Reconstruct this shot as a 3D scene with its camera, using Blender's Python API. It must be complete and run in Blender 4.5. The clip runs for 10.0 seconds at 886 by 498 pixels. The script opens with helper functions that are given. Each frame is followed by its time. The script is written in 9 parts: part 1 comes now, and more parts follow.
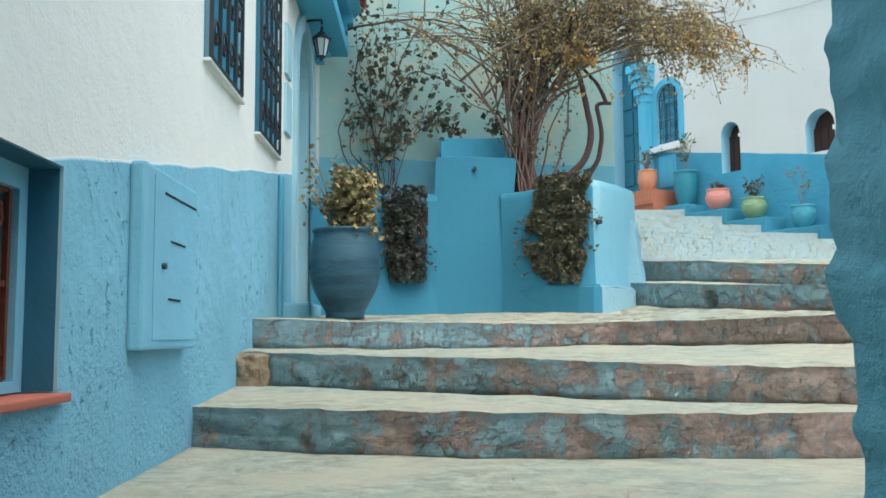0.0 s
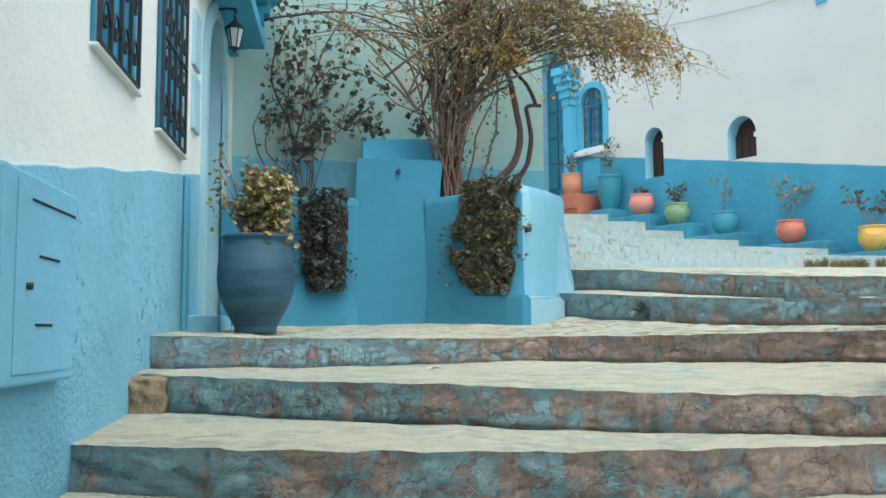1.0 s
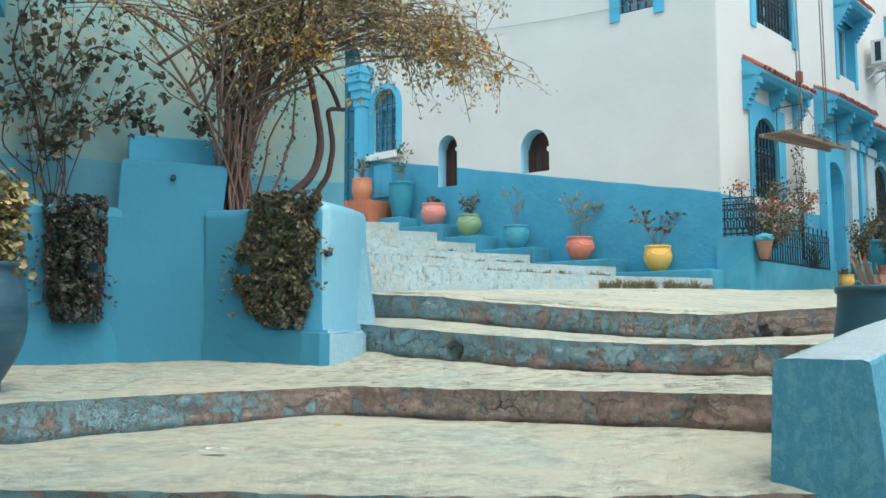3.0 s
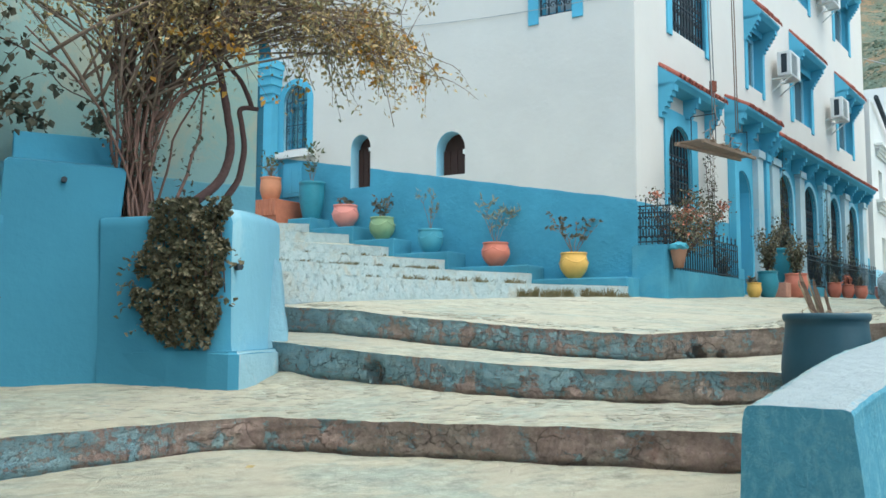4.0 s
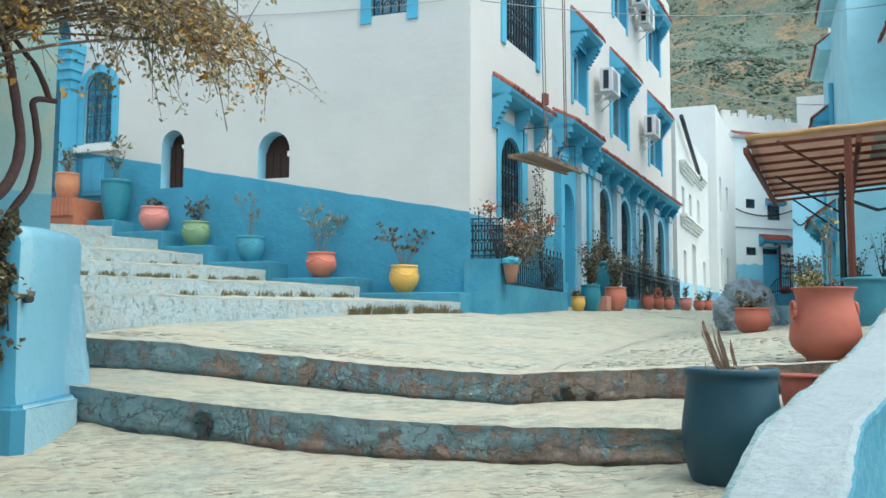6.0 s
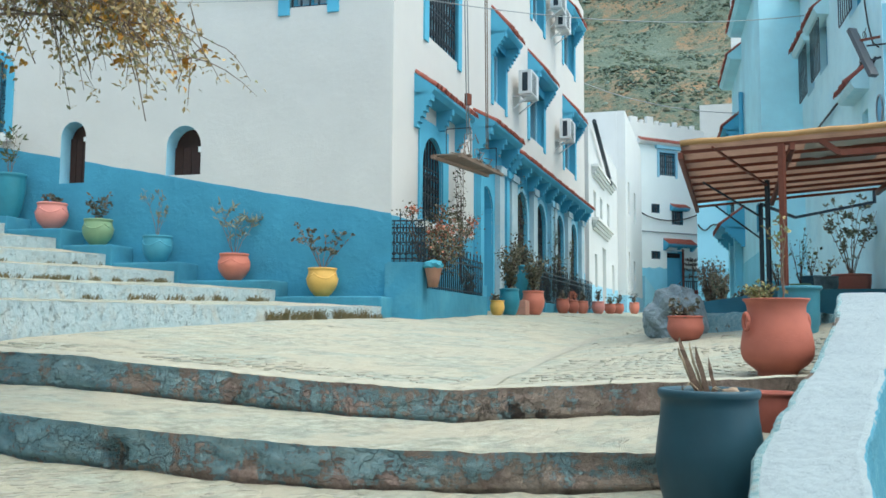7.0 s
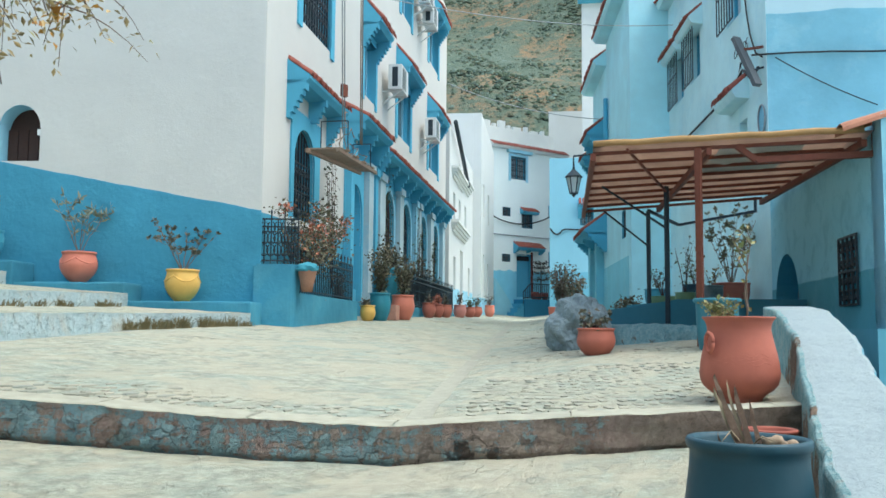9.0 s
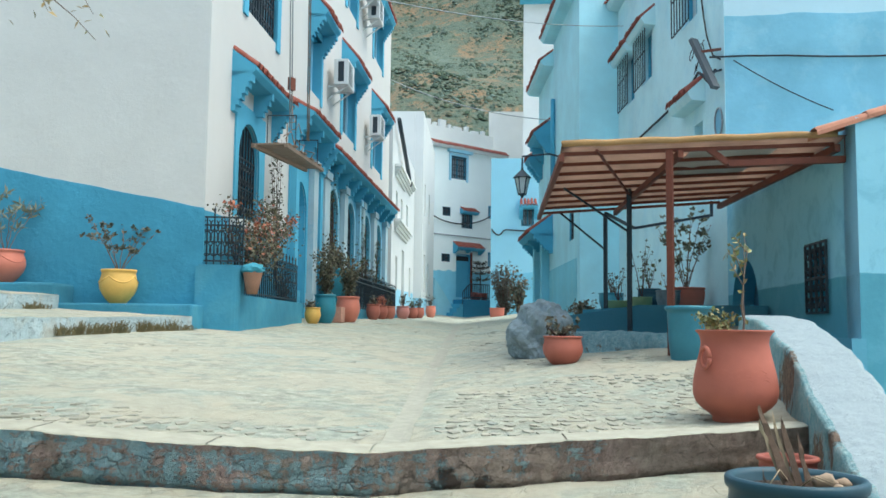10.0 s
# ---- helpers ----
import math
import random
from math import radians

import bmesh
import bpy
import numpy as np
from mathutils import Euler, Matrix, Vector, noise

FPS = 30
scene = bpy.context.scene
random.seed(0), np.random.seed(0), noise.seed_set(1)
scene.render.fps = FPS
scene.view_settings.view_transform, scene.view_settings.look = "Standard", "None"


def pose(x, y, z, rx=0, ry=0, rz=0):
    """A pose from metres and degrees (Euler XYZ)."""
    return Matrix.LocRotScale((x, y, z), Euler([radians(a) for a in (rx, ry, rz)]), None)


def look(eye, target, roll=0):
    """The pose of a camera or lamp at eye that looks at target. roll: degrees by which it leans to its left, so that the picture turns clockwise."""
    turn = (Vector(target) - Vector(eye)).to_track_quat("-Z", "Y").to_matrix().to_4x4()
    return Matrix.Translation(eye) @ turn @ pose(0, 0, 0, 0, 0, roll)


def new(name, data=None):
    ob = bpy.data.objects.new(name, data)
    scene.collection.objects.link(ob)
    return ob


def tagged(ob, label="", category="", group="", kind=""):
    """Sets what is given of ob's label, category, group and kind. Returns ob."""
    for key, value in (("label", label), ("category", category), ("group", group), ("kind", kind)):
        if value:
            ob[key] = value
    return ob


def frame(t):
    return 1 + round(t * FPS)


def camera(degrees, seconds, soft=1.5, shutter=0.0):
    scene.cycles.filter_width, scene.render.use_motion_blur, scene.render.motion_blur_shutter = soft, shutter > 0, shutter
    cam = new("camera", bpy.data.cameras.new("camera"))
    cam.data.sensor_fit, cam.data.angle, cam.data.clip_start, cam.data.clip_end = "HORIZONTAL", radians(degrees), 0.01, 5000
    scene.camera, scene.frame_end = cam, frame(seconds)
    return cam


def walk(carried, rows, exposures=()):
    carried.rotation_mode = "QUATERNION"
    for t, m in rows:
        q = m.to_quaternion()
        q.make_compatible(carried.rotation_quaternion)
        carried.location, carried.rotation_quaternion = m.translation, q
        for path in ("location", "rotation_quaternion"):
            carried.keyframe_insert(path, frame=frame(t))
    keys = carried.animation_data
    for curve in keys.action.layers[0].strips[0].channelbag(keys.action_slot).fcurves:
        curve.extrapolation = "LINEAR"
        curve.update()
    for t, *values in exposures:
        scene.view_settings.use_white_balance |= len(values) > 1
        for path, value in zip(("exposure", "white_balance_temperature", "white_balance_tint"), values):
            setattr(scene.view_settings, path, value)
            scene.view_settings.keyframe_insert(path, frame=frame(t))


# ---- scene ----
cam = camera(52.3, 10.0, 1.6)
PATH = [
    (0, (0.403, -0.266, 0.582), (0.445, 1.724, 0.773), -0.5),
    (0.5, (0.42, -0.06, 0.652), (0.541, 1.927, 0.84), -0.5),
    (1, (0.417, 0.148, 0.685), (0.632, 2.128, 0.874), -0.4),
    (1.5, (0.406, 0.373, 0.791), (0.751, 2.335, 0.97), -0.4),
    (2, (0.417, 0.575, 0.852), (0.892, 2.51, 1.032), -0.3),
    (2.5, (0.444, 0.846, 0.904), (1.037, 2.747, 1.087), -0.2),
    (4, (0.519, 1.521, 1.128), (1.398, 3.309, 1.303), 0.2),
    (4.5, (0.562, 1.718, 1.152), (1.557, 3.444, 1.331), 0.1),
    (5, (0.609, 1.919, 1.2), (1.684, 3.596, 1.377), 0.2),
    (5.5, (0.649, 2.106, 1.291), (1.8, 3.732, 1.467), 0.3),
    (7, (0.791, 2.741, 1.431), (2.179, 4.17, 1.61), 0.4),
    (7.5, (0.842, 2.975, 1.446), (2.296, 4.337, 1.626), 0.5),
    (8, (0.914, 3.192, 1.488), (2.425, 4.49, 1.667), 0.5),
    (8.5, (0.983, 3.429, 1.511), (2.542, 4.669, 1.692), 0.6),
    (9, (1.082, 3.676, 1.543), (2.698, 4.841, 1.724), 0.5),
    (9.5, (1.179, 3.887, 1.578), (2.848, 4.974, 1.759), 0.6),
    (10, (1.291, 4.091, 1.613), (2.987, 5.137, 1.793), 0.7),
]
walk(cam, [(t, look(eye, target, roll)) for t, eye, target, roll in PATH], exposures=((0.0, 1.38, 6260, -3), (2.5, 1.34, 6260, -3), (5.0, 1.26, 6260, -3), (10.0, 1.24, 6260, -3)))
# ---------------------------------------------------------------- light
world = bpy.data.worlds.new("world")
scene.world = world
world.use_nodes = True
_wn = world.node_tree.nodes
_sky = _wn.new("ShaderNodeTexSky")
_sky.sky_type = "NISHITA"
_sky.sun_disc = False
SUN_EL, SUN_AZ = 67.0, 162.0          # degrees; azimuth clockwise from +y
_sky.sun_elevation, _sky.sun_rotation = radians(SUN_EL), radians(SUN_AZ)
_sky.air_density, _sky.dust_density, _sky.ozone_density = 1.0, 4.0, 1.0
world.node_tree.links.new(_sky.outputs[0], _wn["Background"].inputs[0])
_wn["Background"].inputs[1].default_value = 0.15
sun = new("sun", bpy.data.lights.new("sun", "SUN"))
sun.data.energy, sun.data.angle, sun.data.color = 0.6, radians(110), (1.0, 0.98, 0.95)
_sd = Vector((math.sin(radians(SUN_AZ)) * math.cos(radians(SUN_EL)), math.cos(radians(SUN_AZ)) * math.cos(radians(SUN_EL)), math.sin(radians(SUN_EL))))
sun.matrix_world = look(_sd * 60, (0, 0, 0))

# ---------------------------------------------------------------- materials


def mat(name, rough=0.8, metal=0.0):
    m = bpy.data.materials.new(name)
    m.use_nodes = True
    b = m.node_tree.nodes["Principled BSDF"]
    b.inputs["Roughness"].default_value, b.inputs["Metallic"].default_value = rough, metal
    b.inputs["Specular IOR Level"].default_value = 0.12 if rough > 0.8 else 0.3
    return m, m.node_tree, b


def nd(nt, kind, **kw):
    n = nt.nodes.new(kind)
    for k, v in kw.items():
        if k in n.inputs:
            n.inputs[k].default_value = v
    return n


def coords(nt, scale=(1, 1, 1), space="Object"):
    tc = nt.nodes.new("ShaderNodeTexCoord")
    mp = nt.nodes.new("ShaderNodeMapping")
    mp.inputs["Scale"].default_value = scale
    nt.links.new(tc.outputs[space], mp.inputs[0])
    return mp.outputs[0]


def noise_tex(nt, vec, scale, detail=4.0, rough=0.6, dist=0.0):
    n = nd(nt, "ShaderNodeTexNoise", Scale=scale, Detail=detail, Roughness=rough, Distortion=dist)
    nt.links.new(vec, n.inputs["Vector"])
    return n.outputs["Fac"]


def ramp(nt, fac, stops):
    r = nt.nodes.new("ShaderNodeValToRGB")
    e = r.color_ramp.elements
    while len(e) < len(stops):
        e.new(0.5)
    for el, (p, c) in zip(e, stops):
        el.position = p
        el.color = (*c, 1) if len(c) == 3 else c
    nt.links.new(fac, r.inputs[0])
    return r.outputs[0]


def mixc(nt, fac, a, b, mode="MIX"):
    m = nt.nodes.new("ShaderNodeMix")
    m.data_type, m.blend_type = "RGBA", mode
    for s, v in ((0, fac), (6, a), (7, b)):
        if isinstance(v, (int, float)):
            m.inputs[s].default_value = v
        elif isinstance(v, tuple):
            m.inputs[s].default_value = (*v, 1)
        else:
            nt.links.new(v, m.inputs[s])
    return m.outputs[2]


def mth(nt, op, a, b=0.0, clamp=False):
    m = nt.nodes.new("ShaderNodeMath")
    m.operation, m.use_clamp = op, clamp
    for s, v in ((0, a), (1, b)):
        if isinstance(v, (int, float)):
            m.inputs[s].default_value = v
        else:
            nt.links.new(v, m.inputs[s])
    return m.outputs[0]


def bump(nt, b, layers):
    """layers: (height socket, distance) from coarse to fine."""
    last = None
    for h, d in layers:
        n = nt.nodes.new("ShaderNodeBump")
        n.inputs["Strength"].default_value, n.inputs["Distance"].default_value = 1.0, d
        nt.links.new(h, n.inputs["Height"])
        if last:
            nt.links.new(last, n.inputs["Normal"])
        last = n.outputs[0]
    nt.links.new(last, b.inputs["Normal"])


def tint(c, k):
    return tuple(min(1.0, v * k) for v in c)


def plaster(name, col, rough_mm=3.0, fine_mm=0.8, stain=0.12, stain_col=None, upper=None, line=(0, 0), edge=0.02, lump=9.0, patch=None, upper_patch=None, pocks=0.0):
    """Lime plaster; with upper, two paints meet at the height line[0] + line[1] * x of the object's own space."""
    m, nt, b = mat(name, 0.85)
    v = coords(nt)
    big, mid, fine = noise_tex(nt, v, 0.9, 5), noise_tex(nt, v, lump, 5, 0.65), noise_tex(nt, v, 60, 3)

    def paint(c, st=stain, deep=0.22):
        a = mixc(nt, ramp(nt, big, [(0.35, (0, 0, 0)), (0.7, (1, 1, 1))]), tint(c, 1 - st), tint(c, 1 + st * 0.6))
        return mixc(nt, mth(nt, "MULTIPLY", mid, deep), a, tint(c, 0.75))

    base = paint(col)
    if patch:
        base = mixc(nt, ramp(nt, noise_tex(nt, v, 1.6, 6, 0.7, 0.4), [(0.52, (0, 0, 0)), (0.6, (1, 1, 1))]), base, paint(patch))
    if upper:
        sep = nt.nodes.new("ShaderNodeSeparateXYZ")
        nt.links.new(v, sep.inputs[0])
        h = mth(nt, "SUBTRACT", sep.outputs[2], mth(nt, "MULTIPLY", sep.outputs[0], line[1]))
        h = mth(nt, "ADD", h, mth(nt, "MULTIPLY", mth(nt, "SUBTRACT", noise_tex(nt, v, 1.6, 3, 0.45), 0.5), edge * 5))
        f = mth(nt, "MULTIPLY", mth(nt, "SUBTRACT", h, line[0]), 90.0, clamp=True)
        over = paint(upper, stain * 0.3, 0.1)
        if upper_patch:
            over = mixc(nt, mth(nt, "MULTIPLY", ramp(nt, noise_tex(nt, v, 2.8, 7, 0.7, 0.5), [(0.50, (0, 0, 0)), (0.60, (1, 1, 1))]), 0.65), over, paint(upper_patch))
        base = mixc(nt, f, base, over)
        mid = mth(nt, "MULTIPLY", mid, mth(nt, "SUBTRACT", 1.0, mth(nt, "MULTIPLY", f, 0.7)))
    if stain_col:
        vv = coords(nt, (1, 1, 0.18))
        s = ramp(nt, noise_tex(nt, vv, 3.5, 6, 0.7), [(0.56, (0, 0, 0)), (0.78, (1, 1, 1))])
        base = mixc(nt, mth(nt, "MULTIPLY", s, 0.35), base, stain_col)
    nt.links.new(base, b.inputs["Base Color"])
    if pocks:
        dents = ramp(nt, noise_tex(nt, v, 17, 4, 0.7, 0.3), [(0.60, (0, 0, 0)), (0.68, (1, 1, 1))])
        dents = mth(nt, "MULTIPLY", dents, ramp(nt, noise_tex(nt, v, 1.3, 3, 0.5), [(0.45, (0, 0, 0)), (0.58, (1, 1, 1))]))
        low = nt.nodes.new("ShaderNodeSeparateXYZ")
        nt.links.new(v, low.inputs[0])
        worn = mth(nt, "MULTIPLY", mth(nt, "SUBTRACT", 0.75, low.outputs[2]), 2.2, clamp=True)
        rubble = noise_tex(nt, v, 34, 4, 0.7, 0.2)
        dents = mth(nt, "ADD", dents, mth(nt, "MULTIPLY", rubble, mth(nt, "MULTIPLY", worn, 1.3)))
        if upper:
            dents = mth(nt, "MULTIPLY", dents, mth(nt, "SUBTRACT", 1.0, f))
        mid = mth(nt, "SUBTRACT", mid, mth(nt, "MULTIPLY", dents, pocks))
    trowel = ramp(nt, noise_tex(nt, v, 1.7, 4, 0.6), [(0.35, (0.15, 0.15, 0.15)), (0.65, (1, 1, 1))])
    bump(nt, b, [(big, 0.012), (mth(nt, "MULTIPLY", mid, trowel), rough_mm * 0.001 * 2.2), (fine, fine_mm * 0.001)])
    return m


WHITE, LIGHT, BLUE, DEEP = (0.74, 0.75, 0.73), (0.24, 0.50, 0.64), (0.13, 0.40, 0.56), (0.12, 0.415, 0.585)
M_WHITE = plaster("white_lime", (0.68, 0.69, 0.67), 2.0, 0.5, 0.05)
M_BLUE = plaster("blue_lime", BLUE, 3.0, 0.8, 0.12)
M_LIGHT = plaster("pale_blue_lime", LIGHT, 5.0, 1.0, 0.12)
M_PALE = plaster("faded_blue_lime", (0.36, 0.55, 0.62), 4.0, 1.0, 0.12)
M_DEEP = plaster("deep_blue_paint", DEEP, 1.5, 0.4, 0.12)
M_ROUGH = plaster("rough_blue_stucco", (0.20, 0.47, 0.61), 22.0, 3.0, 0.2, lump=14.0)
M_SKYB = plaster("sky_blue_lime", (0.34, 0.61, 0.74), 3.0, 0.8, 0.12, stain_col=(0.45, 0.62, 0.68))


def simple(name, col, rough=0.6, metal=0.0, var=0.2, scale=12.0, bumpd=0.0):
    m, nt, b = mat(name, rough, metal)
    v = coords(nt)
    n = noise_tex(nt, v, scale, 5, 0.65)
    nt.links.new(mixc(nt, n, tint(col, 1 - var), tint(col, 1 + var)), b.inputs["Base Color"])
    if bumpd:
        bump(nt, b, [(n, bumpd)])
    return m


M_IRON = simple("wrought_iron", (0.045, 0.058, 0.07), 0.5, 0.6, 0.3, 30)
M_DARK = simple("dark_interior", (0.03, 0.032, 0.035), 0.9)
M_GLASS = simple("dark_window_glass", (0.09, 0.13, 0.15), 0.12, 0.0, 0.3, 2)
M_PANE = simple("curtained_pane", (0.30, 0.38, 0.42), 0.25, 0.0, 0.4, 3)
M_WOODDK = simple("dark_wood", (0.055, 0.025, 0.018), 0.6, 0, 0.4, 25, 0.002)
M_WOOD = simple("weathered_wood", (0.23, 0.165, 0.12), 0.75, 0, 0.35, 30, 0.002)
M_RUST = simple("red_oxide_steel", (0.17, 0.055, 0.035), 0.6, 0.2, 0.3, 25)
M_TILE = simple("red_roof_tile", (0.25, 0.07, 0.05), 0.75, 0, 0.45, 14, 0.002)
M_TERRA = simple("terracotta", (0.43, 0.135, 0.095), 0.75, 0, 0.18, 7, 0.002)
M_SALMON = simple("salmon_glaze", (0.58, 0.19, 0.13), 0.55, 0, 0.15, 8, 0.001)
M_PINK = simple("pink_glaze", (0.66, 0.26, 0.22), 0.55, 0, 0.15, 8, 0.001)
M_GREEN = simple("green_glaze", (0.23, 0.34, 0.19), 0.5, 0, 0.2, 8, 0.001)
M_YELLOW = simple("yellow_glaze", (0.70, 0.42, 0.11), 0.5, 0, 0.2, 8, 0.001)
M_TURQ = simple("turquoise_glaze", (0.04, 0.21, 0.275), 0.45, 0, 0.2, 8, 0.001)
M_CYAN = simple("cyan_paint_clay", (0.08, 0.30, 0.39), 0.5, 0, 0.2, 8, 0.001)


def banded_clay():
    """Slate-blue paint worn in soft bands round the pot, with pale scuffs."""
    m, nt, b = mat("slate_blue_painted_clay", 0.5)
    v = coords(nt)
    rings = noise_tex(nt, coords(nt, (0.5, 0.5, 2.6)), 4.5, 5, 0.6, 0.3)
    mottle, fine = noise_tex(nt, v, 5, 7, 0.7), noise_tex(nt, v, 45, 5, 0.75)
    col = mixc(nt, ramp(nt, rings, [(0.38, (0, 0, 0)), (0.62, (1, 1, 1))]), (0.020, 0.056, 0.086), (0.046, 0.112, 0.155))
    col = mixc(nt, mth(nt, "MULTIPLY", ramp(nt, mottle, [(0.45, (0, 0, 0)), (0.65, (1, 1, 1))]), 0.4), col, (0.055, 0.115, 0.15))
    scuff = ramp(nt, noise_tex(nt, v, 14, 8, 0.8), [(0.63, (0, 0, 0)), (0.70, (1, 1, 1))])
    col = mixc(nt, mth(nt, "MULTIPLY", scuff, 0.35), col, (0.15, 0.20, 0.22))
    nt.links.new(col, b.inputs["Base Color"])
    bump(nt, b, [(rings, 0.004), (fine, 0.0012)])
    return m


M_NAVY = banded_clay()
M_NAVY2 = simple("dark_teal_painted_clay", (0.024, 0.068, 0.095), 0.45, 0, 0.25, 6, 0.002)
M_SOIL = simple("potting_soil", (0.05, 0.037, 0.029), 0.95, 0, 0.4, 60, 0.01)
M_BARK = simple("bark", (0.10, 0.06, 0.055), 0.85, 0, 0.4, 40, 0.004)
M_BARK2 = simple("pale_bark", (0.20, 0.15, 0.12), 0.85, 0, 0.4, 40, 0.003)
M_ROCK = simple("grey_boulder", (0.225, 0.275, 0.295), 0.9, 0, 0.6, 9, 0.03)
M_ACW = simple("white_metal_casing", (0.62, 0.64, 0.64), 0.45, 0, 0.08, 4)
M_CABLE = simple("black_cable", (0.025, 0.027, 0.03), 0.6)
M_WIRE = simple("grey_wire", (0.30, 0.33, 0.34), 0.6)
M_CANVAS = simple("brown_canvas", (0.40, 0.30, 0.255), 0.85, 0, 0.55, 4, 0.006)
_cn = M_CANVAS.node_tree
_tr = _cn.nodes.new("ShaderNodeBsdfTranslucent")
_tr.inputs[0].default_value = (0.55, 0.36, 0.25, 1)
_mx = _cn.nodes.new("ShaderNodeMixShader")
_mx.inputs[0].default_value = 0.22
_cn.links.new(_cn.nodes["Principled BSDF"].outputs[0], _mx.inputs[1])
_cn.links.new(_tr.outputs[0], _mx.inputs[2])
_cn.links.new(_mx.outputs[0], _cn.nodes["Material Output"].inputs[0])
M_HEM = simple("ochre_canvas_hem", (0.43, 0.26, 0.12), 0.85, 0, 0.25, 12, 0.003)
M_PATCH = simple("grey_tarpaulin", (0.52, 0.47, 0.42), 0.8, 0, 0.25, 5, 0.004)
M_BRICK = simple("red_brick", (0.42, 0.16, 0.10), 0.85, 0, 0.25, 14, 0.003)
M_GLOBE = simple("lantern_glass", (0.56, 0.61, 0.61), 0.15, 0, 0.1, 3)


def leaf_mat(name, cols, rough=0.6):
    m, nt, b = mat(name, rough)
    g = nt.nodes.new("ShaderNodeNewGeometry")
    c = ramp(nt, g.outputs["Random Per Island"], [(i / max(1, len(cols) - 1), k) for i, k in enumerate(cols)])
    nt.links.new(c, b.inputs["Base Color"])
    b.inputs["Transmission Weight"].default_value = 0.0
    return m


M_LEAF = leaf_mat("dark_green_leaf", [(0.06, 0.062, 0.04), (0.09, 0.088, 0.054), (0.135, 0.125, 0.075), (0.20, 0.172, 0.108), (0.12, 0.10, 0.064)], 0.55)
# darker copy of the ivy leaf, with shade put into its colours
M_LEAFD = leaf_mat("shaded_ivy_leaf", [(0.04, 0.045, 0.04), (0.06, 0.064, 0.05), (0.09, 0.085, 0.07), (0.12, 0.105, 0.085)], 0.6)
M_LEAFV = leaf_mat("vine_leaf", [(0.05, 0.065, 0.05), (0.085, 0.09, 0.065), (0.13, 0.12, 0.085), (0.17, 0.13, 0.09)])
M_LEAFO = leaf_mat("ochre_bract", [(0.25, 0.20, 0.11), (0.42, 0.30, 0.14), (0.32, 0.27, 0.15), (0.52, 0.36, 0.16), (0.23, 0.24, 0.13), (0.45, 0.34, 0.19)])
M_LEAFY = leaf_mat("yellowing_leaf", [(0.17, 0.155, 0.07), (0.27, 0.22, 0.10), (0.37, 0.285, 0.135), (0.14, 0.14, 0.07), (0.32, 0.235, 0.125), (0.43, 0.35, 0.20)], 0.85)
M_LEAFP = leaf_mat("pale_dry_leaf", [(0.13, 0.15, 0.11), (0.20, 0.21, 0.15), (0.27, 0.25, 0.15), (0.16, 0.17, 0.12)])
M_LEAFG = leaf_mat("mid_green_leaf", [(0.05, 0.075, 0.03), (0.09, 0.11, 0.045), (0.14, 0.14, 0.06)])
M_LEAFU = leaf_mat("yellow_green_leaf", [(0.16, 0.19, 0.07), (0.24, 0.24, 0.10), (0.34, 0.30, 0.13), (0.13, 0.16, 0.07), (0.38, 0.26, 0.12)])
M_FLOWER = leaf_mat("red_flower", [(0.44, 0.13, 0.075), (0.56, 0.24, 0.14), (0.36, 0.11, 0.07), (0.60, 0.22, 0.16), (0.50, 0.17, 0.10)])


